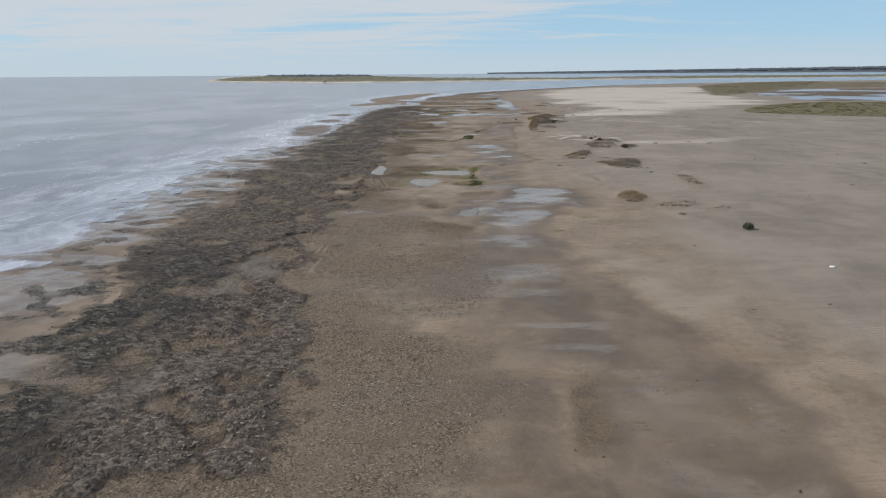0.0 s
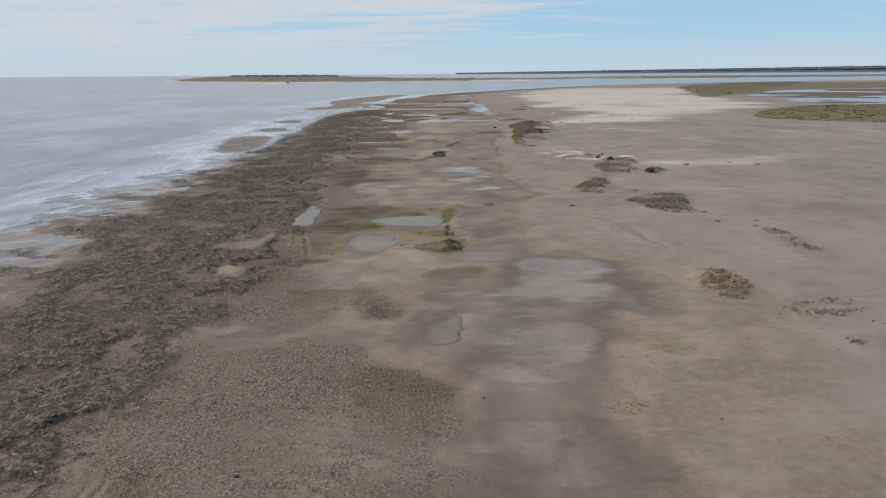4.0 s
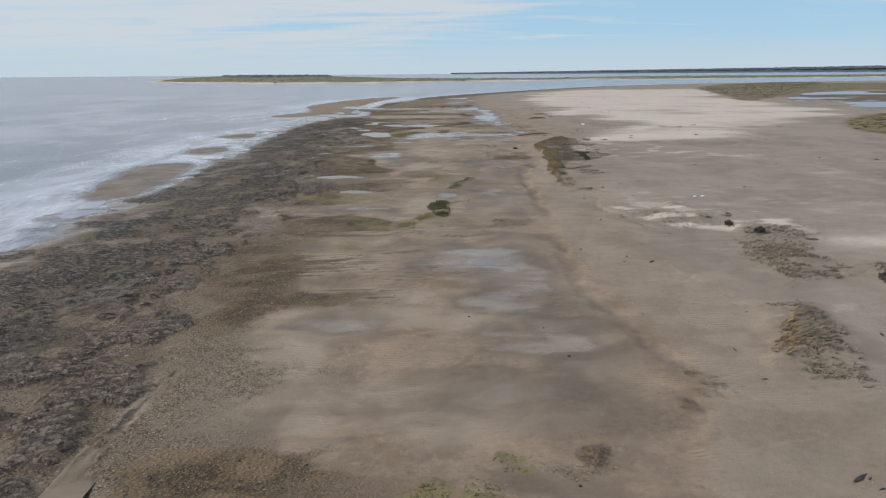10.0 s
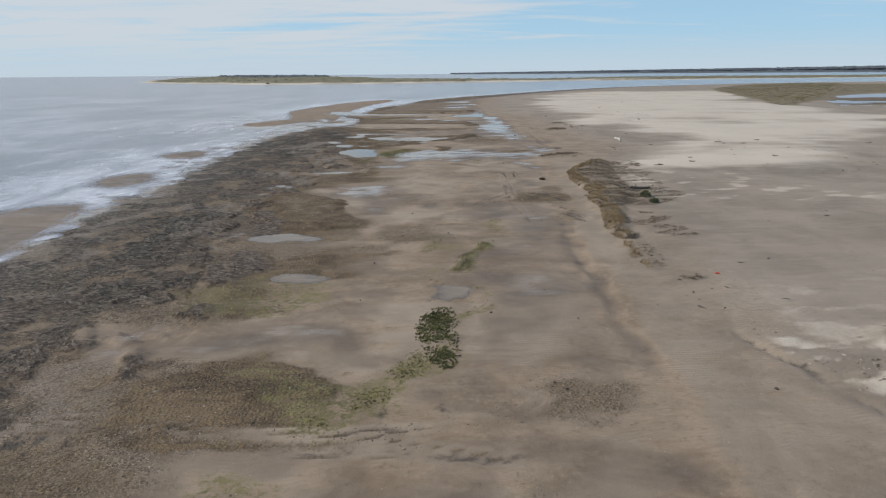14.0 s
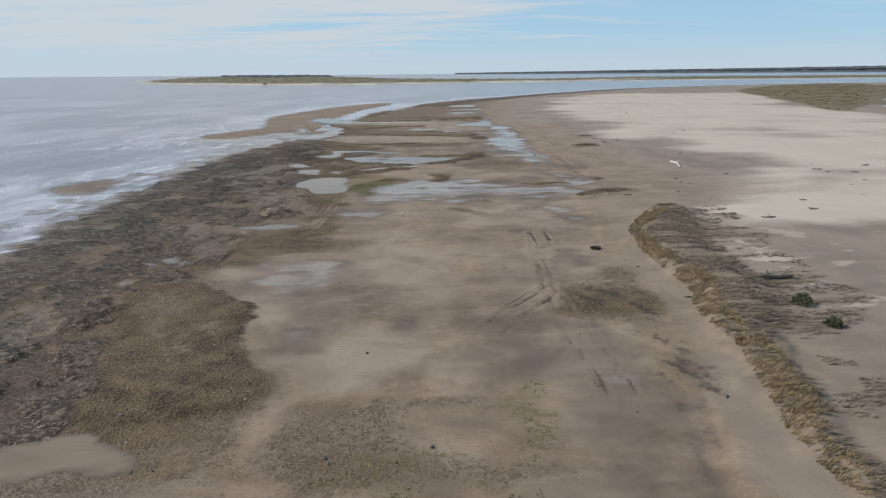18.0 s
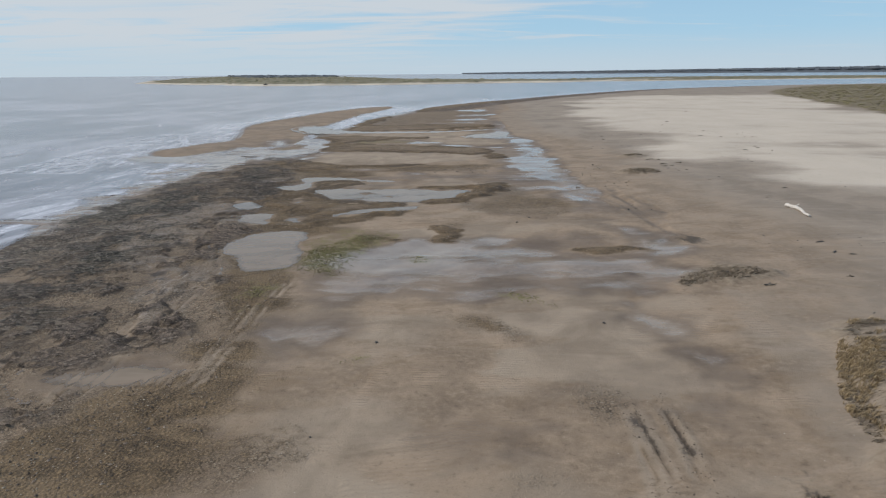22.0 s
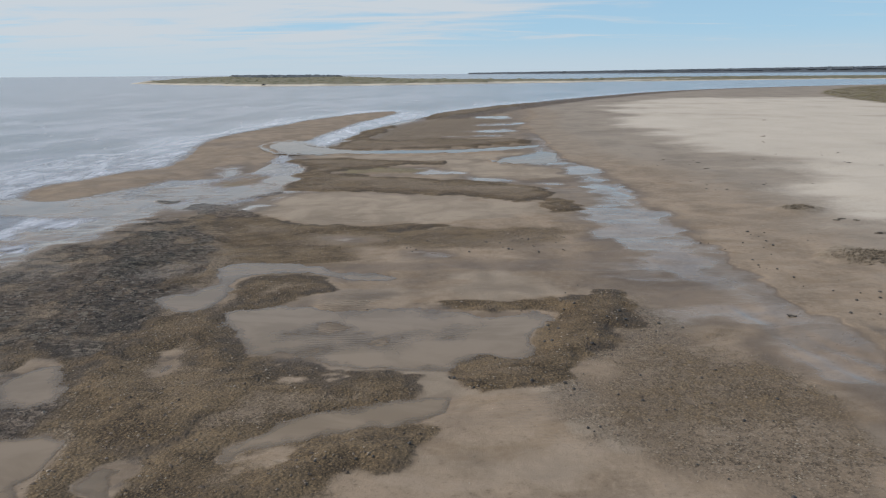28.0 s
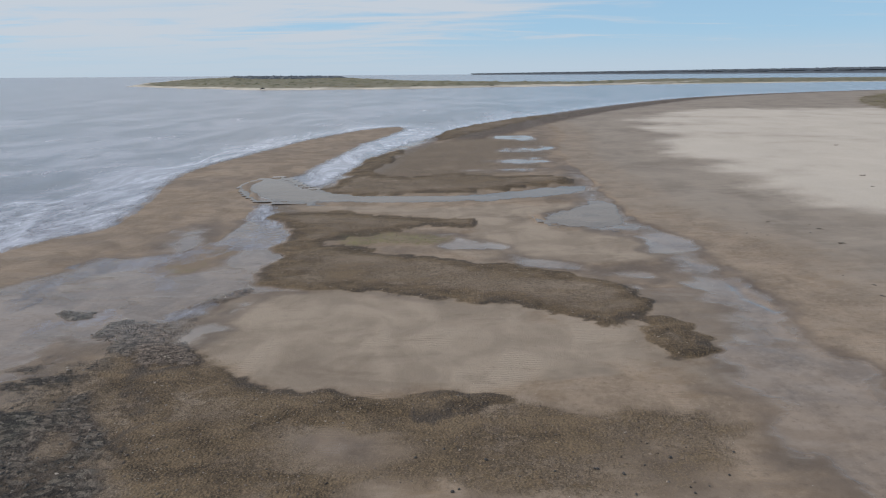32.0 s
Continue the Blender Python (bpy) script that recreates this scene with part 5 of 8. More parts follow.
sheen([(3.8, 372.7), (16.4, 373.9), (14.7, 361.8), (2.3, 365.4)])
sheen([(-1.9, 358.7), (13.6, 358.3), (12.9, 353.7), (-0.1, 355)])
sheen([(5.4, 424.9), (18.2, 419.9), (17.5, 403.7), (6, 410.6)])
sheen([(16.2, 342.5), (15.5, 329.4), (15.7, 317), (18.6, 308.5), (19.4, 302.8), (18.4, 293.9), (18, 287.2), (18.2, 282.8), (18.1, 277.6), (17.7, 273.4), (15.7, 274.2), (15.2, 279.3), (14, 283), (14.3, 289.9), (14.2, 296.1), (14.3, 303.2), (13.7, 308.9), (8.1, 312.8), (6.2, 318.9), (11.9, 323.7)])
sheen([(0.6, 301.2), (4, 299.6), (8.5, 297.9), (14, 297.1), (12.9, 293.5), (10.1, 292.9), (7.1, 295.5), (2.7, 296.9)])
sheen([(-17, 315.2), (-10.1, 314.5), (-3.9, 311.7), (0.3, 304.3), (-2.4, 303.2), (-6.2, 307), (-12.8, 307)])
sheen([(-21.8, 281.9), (-21.3, 284.9), (-20.4, 291.2), (-17, 291.5), (-18.9, 286.5), (-19.5, 281.4)])
sheen([(9.7, 293), (11.4, 291.4), (10.3, 288.8), (9, 290.2)])
sheen([(-37.2, 289.1), (-37, 296.2), (-37.4, 302.5), (-30.8, 303), (-26.7, 312.2), (-24.3, 310.1), (-27.5, 299.9), (-33.2, 298.2), (-35.3, 293.9), (-35.6, 286.7)])
sheen([(-33.6, 283.4), (-31.6, 286.6), (-28.5, 288.4), (-25.6, 285.5), (-28.5, 284.4), (-32.6, 282)])
sheen([(-30.6, 299.6), (-26.4, 294.5), (-26.1, 292.7), (-27.9, 293.8)])
sheen([(-26.4, 315.5), (-23.7, 319.9), (-20.8, 312.6), (-21.4, 305.4), (-24.8, 307.7)])
sheen([(14, 331.9), (16.4, 312), (16.6, 288.2), (17.6, 274.1), (17.2, 264.9), (15.9, 257.5), (13.2, 256.8), (11.5, 262.8), (10, 271.2), (10.8, 278.7), (14.2, 283), (13.8, 298.7)])
sheen([(-1.7, 68.2), (1, 69.9), (4.1, 73.7), (8.4, 76.8), (11.8, 72.9), (12.3, 66.9), (9.2, 63.8), (7.1, 60.9), (7.3, 57), (5.4, 53.8), (4, 52.9), (2.9, 55.1), (1.6, 57.5), (0.1, 58.8), (-1.5, 61.7)])
sheen([(-7.8, 82.8), (-4.6, 85.4), (-3.2, 80.8), (-6.2, 78.5)])
sheen([(-10.5, 225.7), (-2.7, 227.7), (6.6, 226.5), (14, 222.6), (18.6, 219.4), (18.8, 214.6), (11.9, 211.2), (5.8, 213.9), (-1.8, 212.6), (-5.9, 209.3)])
sheen([(11, 211.3), (14.2, 209.1), (15, 198.8), (13.8, 192.7), (12.5, 194.7), (12.7, 202.8)])
# pale dry sand
pale_sand([(74.7, 440), (151.9, 477.7), (67.8, 248), (29, 231.5)])
pale_sand([(19.6, 135.1), (37.2, 131.8), (58.4, 135), (50, 122), (33.5, 123.2), (21.9, 127.4)])
pale_sand([(52.7, 306.5), (133.1, 446.9), (132.2, 293), (73, 210), (44.2, 194.3), (43.4, 229.2), (39.7, 309.6)])
pale_sand([(17.9, 137.5), (26.9, 130.4), (41.2, 131.1), (34.2, 120.5), (28.3, 123.2), (23.1, 121.8), (19.1, 130.1)])
pale_sand([(24.3, 205.1), (35.4, 219.3), (63, 244.6), (120.8, 284.3), (59.6, 190.4), (39.1, 189.5), (25.9, 194.9)])
pale_sand([(26.3, 205.1), (41.4, 234.9), (56.6, 240), (70.1, 246.1), (38.2, 196.4), (31.9, 199.3), (26.4, 197.8)])
pale_sand([(43.8, 328.1), (79.4, 365.1), (106, 345.6), (96.8, 301.6), (70.2, 274.9), (47, 271.2), (36.2, 279.2)])
pale_sand([(45.7, 349.3), (72.8, 383), (130.8, 375.4), (67.5, 274.8), (53.9, 275.6), (39.2, 264.2), (32.9, 268.2), (29.3, 275.4)])
pale_sand([(27.9, 215.6), (38.1, 227.9), (30.3, 215.4)])
pale_sand([(62.4, 521.6), (41, 412.5), (32.4, 360.3), (33.9, 338.5), (36, 321.4), (35.5, 310.7), (33.8, 299.6), (34.3, 288.7), (58.7, 309.7), (245.3, 522.9), (135.9, 529.1)])
# pale crumbling dune edge
crumbling([(19.3, 139.9), (22.8, 141.7), (23.7, 137.4), (27.5, 136.9), (28.9, 133.2), (29.5, 128.5), (27.1, 124.8), (22.8, 127.8), (21, 129.3), (17.2, 132.8)])
crumbling([(21.3, 141.8), (23.7, 141.6), (23.2, 137.3), (23.3, 134.5), (20.5, 130.3), (18.8, 130.4), (17.7, 133.4), (17.8, 135.9)])
crumbling([(16, 143.5), (17.5, 141), (18.8, 138.7), (22.1, 140.5), (23.4, 139.3), (23.3, 134.5), (19.7, 129.1), (18.7, 131.1), (17.7, 133.4), (16.9, 135.9), (15.6, 137.9)])
# brown mud banks with a crisp edge
brown([(4.7, 98.9), (6.7, 98.7), (6.2, 97), (4.2, 97.4)])
brown([(-11.4, 138.2), (-10.9, 139.6), (-8.2, 140), (-5.7, 139.3), (-4, 137.4), (-4.2, 135.7), (-6.2, 135.9), (-8.4, 135.2), (-9.9, 136.5)])
brown([(-17, 168.9), (-11.8, 170.7), (-7.6, 168.2), (-8.6, 165.5), (-14.5, 166.5)])
brown([(-14.8, 180.8), (-11.9, 183.7), (-8.6, 176.2), (-9.3, 173.8), (-12.4, 174.1)])
brown([(-13.9, 172.8), (-12.9, 176), (-9.6, 175.1), (-7.9, 172.4), (-7.7, 168), (-10.6, 167.7), (-12.6, 169.8)])
brown([(-18.7, 183), (-15, 185.2), (-10.2, 182.7), (-8.8, 178.5), (-8.6, 174.4), (-6.2, 169.2), (-6.9, 166.8), (-10.8, 166.6), (-14.2, 168), (-14.6, 174)])
brown([(-17, 184.8), (-14.4, 184.5), (-12.5, 184.5), (-10.1, 182.3), (-9.2, 180.2), (-9, 178.1), (-9.1, 177.4), (-12.4, 177.5)])
brown([(10, 223.1), (13.8, 224.5), (16.9, 223.3), (17.7, 221.5), (13.8, 221.1), (10.7, 221.8)])
brown([(-22.7, 245), (-22.8, 247.9), (-19.5, 247.1), (-18.3, 244.9), (-17.6, 242.2), (-21.5, 245)])
brown([(-18.3, 244.9), (-17.3, 253), (-15, 254.9), (-13.1, 252.9), (-10.4, 246.9), (-8.2, 243.8), (-2.9, 244.1), (-1.9, 241.5), (-4.6, 239.3), (-7, 237.4), (-10.2, 235.6), (-12.3, 237.1), (-14.2, 240.9), (-16.1, 242.2)])
brown([(-0.9, 244), (-0.2, 247.6), (4.4, 248), (5.7, 253.2), (8.8, 256), (9.9, 250.9), (7.1, 246.2), (3.6, 242.3), (1, 241.9), (0.6, 241.3), (-0.1, 242.6)])
brown([(-14.4, 233.1), (-11.9, 235.7), (-6.8, 235.9), (-2.6, 240.3), (-1.8, 238.6), (-5.4, 235.3), (-8.6, 233), (-12.9, 232.3)])
brown([(-5.4, 227.9), (-4.9, 228.5), (-3.1, 228.4), (-1.5, 227.1), (-3, 227.5), (-4.4, 227.3), (-4.7, 225.9), (-5.2, 226.7)])
brown([(0.3, 231.7), (1.8, 231.6), (2.9, 229.4), (2.6, 227.5), (1.3, 226.4), (1.9, 228.2), (1.4, 230.2), (0.6, 230.9)])
brown([(-13.2, 252.9), (-11.6, 248.4), (-9.5, 245), (-8.6, 243.9), (-10, 239.3), (-11.9, 236.9), (-14.6, 238.9), (-14.8, 239.9), (-14.6, 241.7), (-16.2, 242.3), (-18.1, 243.4), (-18.4, 245.2), (-16.9, 247.6), (-14.4, 251.3), (-13.7, 252.4)])
brown([(-19.5, 257.4), (-19.2, 259.5), (-16.5, 259.5), (-16.5, 257.6), (-18.5, 256.7)])
brown([(-13.2, 232.1), (-10.4, 234.4), (-8, 236.4), (-5.9, 238.1), (-2.7, 239), (-1.3, 239), (-3.8, 235.8), (-5.4, 234.3), (-6.1, 232.9), (-8.6, 232), (-11.2, 231.7)])
brown([(-8.3, 244.9), (-7.3, 245.7), (-4.5, 242), (-5.4, 241.1)])
brown([(-3.3, 253.7), (-2.1, 254.3), (-0.6, 254.2), (1.1, 253), (2.3, 253.5), (4.4, 254), (8, 254.4), (10, 253.2), (9.2, 250.2), (6.3, 244.4), (-0.9, 244.6), (-0.3, 245.9), (2.1, 246.5), (3.9, 248.6), (4.7, 250.3), (4.6, 251.8), (3.6, 252.4), (1.6, 251.7), (0.3, 252), (-1.3, 253.4)])
brown([(-13.9, 253.5), (-14.5, 256.6), (-13.6, 258.8), (-11.2, 259.7), (-9.2, 258.3), (-7.7, 257.9), (-7.9, 255.8), (-9.6, 254), (-11.1, 252.4), (-12.8, 251.9), (-13.3, 251.4), (-12, 249.1), (-10.8, 244.9), (-12.7, 244.9), (-14.8, 249.1), (-15.6, 250), (-14.7, 251.4)])
brown([(-17.8, 247.2), (-14.8, 249.1), (-13.3, 246.5), (-16.3, 244.9)])
brown([(-19.5, 270), (-21.2, 275.2), (-22.3, 278.9), (-18.8, 277.7), (-15.6, 276.5), (-13.2, 274.5), (-10, 274.8), (-7, 274.3), (-4, 274.6), (-0.6, 273.8), (-2.3, 272.9), (-6.8, 272.5), (-9.5, 272), (-12.3, 271.8), (-14.3, 269.5), (-16.6, 269), (-18.7, 269)])
brown([(-20.3, 294), (-20.6, 297.6), (-19.7, 300.9), (-20.6, 302.2), (-19, 307.1), (-15, 306.4), (-10.2, 303), (-5, 301.6), (-0.1, 298.5), (3.6, 296.5), (7.8, 294.6), (9.3, 291.5), (10.4, 285.3), (8.2, 285.4), (6, 282.4), (3.7, 285.7), (0.1, 288.8), (-3.2, 288.6), (-7.4, 291.5), (-14.6, 292.6)])
brown([(8.2, 285.4), (10.9, 287), (11.9, 283.1), (11.9, 279.5), (9.5, 277.9), (7.9, 279.2)])
brown([(-26.4, 322.3), (-20.5, 323.5), (-14.7, 322), (-7.9, 319.7), (-1.3, 317.7), (-2.1, 313.7), (-7.6, 314.8), (-10.5, 311.8), (-14.4, 310.4), (-17.3, 307.1), (-20.3, 305.3), (-21.4, 307.6), (-20.3, 313.1), (-23.2, 317.7)])
brown([(-26, 336.1), (-22.7, 339.8), (-20.4, 352.5), (-18.6, 360.4), (-12.7, 348.6), (-5.7, 355.2), (1.6, 350.3), (10.6, 350.2), (15.8, 344.7), (9.3, 340.8), (4.2, 338), (-3.9, 335.2), (-11.6, 334.3), (-19.4, 334.5)])
brown([(-21.4, 352.5), (-21.1, 372.3), (-17, 388.4), (-13.8, 394.9), (-14.6, 372), (-17.4, 359)])
brown([(-8.1, 424.9), (-3.6, 450.3), (7.9, 476), (24.3, 504.6), (41.2, 516.5), (21.4, 477.1), (7.9, 442.8), (-2.2, 423.4), (-6.4, 406.4)])
# thin algae
olive([(-8.1, 90.5), (-6.7, 91.9), (-5.3, 90.3), (-2.4, 89), (-0.3, 89.9), (0.4, 93), (-0.2, 95.9), (1.7, 95.7), (0.9, 90.5), (0.9, 86.5), (1.3, 84.8), (2, 82.8), (1.6, 80.3), (-0, 80.2), (-1.2, 81.2), (-2.1, 82.1), (-3.4, 82.2), (-3.3, 83.1), (-2.2, 83.5), (-1.8, 85), (-2.6, 86.7), (-4.9, 86.9), (-6.8, 86.4), (-7.7, 88.4)])
olive([(-9.2, 84.4), (-8.1, 87.7), (-7, 85.3), (-6.9, 82.4), (-7.5, 80.1), (-9.1, 79.1), (-10, 80.6), (-9.7, 82.6)])
olive([(-17, 148.2), (-13.4, 154.2), (-9.2, 153.3), (-5.4, 154.9), (-8.8, 145.7), (-14.7, 144.9)])
olive([(-13.9, 150.7), (-12.5, 152.3), (-8.8, 150.4), (-6.1, 148.5), (-8.2, 146.6), (-11.1, 144.2), (-13.8, 144.9), (-13.8, 147.6)])
olive([(-10.6, 138.2), (-9, 139.5), (-6.3, 138.8), (-6.6, 137), (-9.1, 135.9)])
olive([(-7.5, 137), (-5.5, 138.3), (-3.9, 135), (-4.3, 132.8), (-6, 133.3)])
olive([(-8.2, 129.8), (-7.2, 131), (-5.2, 128.5), (-5.9, 127), (-7.9, 127.6)])
olive([(-10.3, 121.6), (-9.6, 123.3), (-7.2, 122.1), (-7.1, 120.5), (-10, 120.6)])
olive([(-1.7, 159.2), (-0.2, 162.1), (4, 161.6), (3, 158.7), (1.3, 156.2), (0.5, 152.8), (-0.8, 152.9)])
olive([(-7.8, 137.2), (-5.6, 137), (-4.1, 135.4), (-4, 132.6), (-6.2, 132.8)])
olive([(-12.4, 150.8), (-11.4, 151.5), (-9.7, 151), (-9.5, 149.4), (-12.1, 149.4)])
olive([(-0.9, 162), (-0, 164), (2, 163.9), (4, 164.2), (5.1, 163.7), (5.2, 162), (3.7, 161.1), (-0.6, 161.3)])
olive([(-11.7, 213.6), (-11, 216.7), (-8.6, 217.6), (-8, 211.3), (-10, 209.7)])
olive([(10.2, 182.6), (11.3, 182.8), (11.6, 181.2), (10.5, 180.4), (9.8, 181.3)])
olive([(-9.7, 227.8), (-7.6, 229.3), (-1.9, 228.9), (-2.5, 227.3), (-6.4, 226.5)])
olive([(-9.5, 225.8), (-9.4, 227.8), (-7.7, 229.3), (-7.7, 231.4), (-4.9, 232), (-1.7, 228.3), (-4, 226.1), (-4.7, 224.6), (-6.1, 222.9), (-7.9, 222.9)])
olive([(-18.9, 315.3), (-13.4, 311.1), (-7.6, 313.4), (-3.9, 309.2), (-6.1, 304.8), (-10.7, 307.4), (-15.2, 307.5)])
olive([(-29.9, 299.6), (-29.9, 303.4), (-29.5, 306.6), (-27.1, 307.7), (-24.9, 304.4), (-25.3, 299.5), (-28.2, 297.8)])
olive([(-2.5, 154.9), (-2, 156.3), (-0.7, 157.4), (0.1, 160.2), (-1.1, 163.7), (0.8, 162.9), (3, 162.2), (3.4, 160.5), (2.4, 159), (1.5, 158.6), (0.8, 156.9), (-0.6, 155.8), (-1.9, 155)])
olive([(4.1, 166.1), (5, 168.4), (6.9, 169.1), (5.2, 163.3), (4.3, 162.1)])
olive([(-1.3, 153.1), (-0.3, 154.7), (0.8, 155.8), (1.6, 156.5), (1.2, 154), (1, 153)])
# weed beds
weed([(6.4, 56.3), (7.3, 56.9), (8.2, 56.2), (7.7, 55.3), (6.5, 55.4)])
weed([(9.7, 62), (11.8, 61.8), (11.2, 60.9), (9.7, 61)])
weed([(-3, 106.7), (-2.5, 107.1), (-2, 105.6), (-2.6, 105.7)])
weed([(-1, 159.5), (-0.6, 162.2), (1.4, 161.3), (0.6, 159.4), (-0.7, 158.2)])
weed([(2.7, 160.5), (4.2, 161.9), (5, 161.1), (4.2, 159.1)])
weed([(2.5, 150.4), (3.2, 149.7), (3.9, 149.1), (2.8, 148.8), (2.3, 149.8)])
weed([(-0.6, 151.7), (0.4, 151.2), (1, 149.9), (0.1, 150.1)])
weed([(4.8, 168.6), (5.5, 169.7), (6.4, 169), (6.3, 168), (5.1, 168.1)])
weed([(4.6, 166.2), (5.7, 166.1), (5.9, 164.8), (5.2, 164.3), (4.5, 165.1)])
weed([(-9.1, 220.7), (-8.7, 224.8), (-6.7, 226.4), (-4.6, 228.2), (-4.5, 223.5), (-4.9, 219.6), (-5.8, 217.6), (-7.5, 218.4)])
weed([(-11.4, 213.1), (-10.8, 214.8), (-9.5, 214.7), (-9.1, 212.5), (-10.4, 212)])
weed([(-3.2, 203), (-2.2, 203.6), (-1.7, 202.6), (-2.9, 202.3)])
weed([(-9.3, 221.4), (-8.8, 223), (-8, 224.7), (-6.4, 226.5), (-4.9, 227.4), (-3.7, 226.3), (-5.1, 222.7), (-5.9, 220.4), (-5.7, 218.3), (-6.4, 217.7), (-8, 219.8)])
weed([(-11.5, 212.2), (-11, 213.1), (-10.2, 215.3), (-9.4, 215), (-9.5, 213.5), (-10.3, 212)])
weed([(-10, 219.2), (-9.5, 220.3), (-8.9, 219.2)])
weed([(-1, 220.9), (-0.2, 222.5), (0.7, 220.8), (-0.1, 219.8)])
weed([(5, 212.7), (6.1, 213.6), (7.2, 212.3), (8.2, 210.6), (8.2, 209.9), (7.1, 210.3), (5.7, 211.5)])
weed([(-9.5, 221.4), (-8.3, 222.9), (-7.5, 224.7), (-6.2, 225.2), (-4.9, 225.6), (-4, 226.1), (-5, 223.7), (-6.3, 222), (-8.4, 220.6)])
weed([(-8.2, 219.6), (-6.9, 219.9), (-6.1, 218.9), (-6.9, 218.5), (-7.8, 218.5)])
weed([(-10.3, 219.6), (-9.7, 219.9), (-9.4, 219), (-10.4, 219)])
weed([(-0.8, 221.4), (-0, 222.2), (0.4, 221.4), (-0.6, 220.7)])
# bushy weed
tuft([(-3.9, 82.7), (-2.6, 83.3), (-2.3, 82.4), (-3.4, 82)])
tuft([(-2.1, 82.1), (-0.4, 82.9), (0.1, 83.8), (1.3, 84.8), (2, 82.8), (1.6, 80.3), (-0, 80.2), (-1, 80.8)])
tuft([(-2.4, 87.3), (-0.3, 87.8), (0.9, 86.5), (0.1, 84.9), (-1.3, 85.5)])
tuft([(-1.4, 95.8), (-0.7, 97.1), (0.2, 96.2), (-0.2, 95.5)])
tuft([(0.2, 95.7), (1.4, 96.2), (1.9, 94.2), (1.2, 92.5), (0.9, 91), (0.9, 89), (0.5, 88.7), (0.1, 90), (-0.1, 91.7), (0.2, 93.4)])
tuft([(-6.2, 92.3), (-5, 93.5), (-4.3, 94.8), (-2.1, 95.1), (-1.6, 93.7), (-2.3, 92.3), (-2.7, 91.9), (-3.2, 93.4), (-4.8, 92.6), (-5.9, 91.9)])
tuft([(-4.2, 88.6), (-5.3, 90.6), (-6.4, 91.4), (-7.3, 90.4), (-6.5, 88.7)])
tuft([(-3.5, 88.9), (-1.7, 88.8), (-0.3, 89.7), (0, 88.7), (-0.2, 88.4)])
tuft([(1.6, 98.5), (2.6, 98.4), (2.5, 97.2), (1.5, 97.6)])
tuft([(-2.3, 137.5), (-0.9, 140.4), (-0.1, 138.3), (-1.6, 136.6)])
tuft([(-3.9, 135), (-2.6, 136.6), (-1.9, 135.3), (-3.2, 133.8)])
tuft([(1, 144.8), (2.5, 146.2), (3.6, 148.6), (3.8, 148.1), (2.7, 145.8), (1.2, 144.1)])
tuft([(-1.6, 137.2), (-1, 139), (0.1, 138.5), (-0.1, 137.6), (-1.4, 136.8)])
tuft([(-3.7, 134.3), (-3.3, 135.7), (-2.4, 136), (-1.6, 136.8), (-1.7, 135.6), (-2.4, 134.2), (-3.1, 133.9), (-3.8, 133.8)])
tuft([(-5.9, 133.1), (-5.4, 134), (-4, 133.6), (-3.7, 132.7)])
# a mat of green weed
weed_mat([(1, 153), (1.3, 154.7), (1.6, 156.1), (1.7, 157.1), (2.6, 158.3), (3.4, 160), (3.3, 161), (4.2, 161.2), (4.4, 159.4), (3.7, 158), (3.1, 156.4), (3.2, 155.6), (2.7, 154.3), (2.6, 153)])
# green grass
green([(0.2, 83.8), (1, 83.8), (1.7, 81.9), (1.4, 80.3), (0.2, 80.4)])
green([(0.2, 87.2), (1, 90.5), (0.9, 87.1), (1.3, 85.3), (0.6, 84.3)])
green([(-0.9, 142.9), (-0.4, 144.9), (1, 145.5), (1.1, 140.4), (0.8, 138.4), (0.1, 138.5), (-0.6, 140)])
# golden straw tufts
straw([(16.6, 73.4), (18.1, 74.1), (19, 71.1), (17.6, 68), (15.9, 68.1), (15.7, 70)])
straw([(15.6, 71.6), (17, 73), (17.7, 72.5), (15.7, 69.4), (15.2, 69.8)])
straw([(15.1, 107.5), (19.4, 112.8), (17.1, 107.3), (14.5, 104.3)])
straw([(15.1, 107.2), (15.9, 107.6), (14.8, 105.8), (14.5, 106.1)])
straw([(14, 159.9), (15, 159.8), (14.8, 156.4), (14.6, 153.4), (14.5, 152.4), (13.6, 152.5), (13.7, 155.7)])
# lodged grey grass
lodged([(17.2, 66.3), (20.6, 68.4), (23, 67), (22.2, 64.9), (19.7, 64.5), (18.2, 64.6)])
lodged([(18.7, 61.8), (20.4, 62.1), (20.5, 61.2), (19.2, 60.5)])
lodged([(20.9, 62.5), (23.7, 65.3), (24.9, 63.6), (23.8, 61.8), (21.6, 61.6)])
lodged([(25.8, 85.7), (27.1, 84.4), (26.9, 78.2), (26.8, 74.8), (25.3, 76.6), (24.9, 82.5)])
lodged([(14, 102.3), (17.4, 110.1), (19.1, 105.5), (17, 101.9)])
lodged([(15.8, 107.9), (19.5, 114.5), (20.4, 108.6), (16.4, 105.3), (14.2, 105.6)])
lodged([(20.6, 125.5), (24.3, 126.6), (26.2, 119), (24.3, 115.5), (19.6, 116.1)])
lodged([(19.6, 125.5), (22.2, 125.3), (21, 121.1), (20.1, 116.1), (20.9, 115.3), (23.9, 119.9), (24.2, 124), (23.2, 127.1)])
lodged([(17.5, 113), (18.8, 112.3), (18.3, 111.2), (16.7, 111.3)])
lodged([(13.7, 151.3), (14.4, 150.5), (15.4, 149.5), (14.9, 148.6), (14.4, 149.8)])
lodged([(26.4, 201), (27.8, 200.8), (27.2, 198.4), (26.5, 199)])
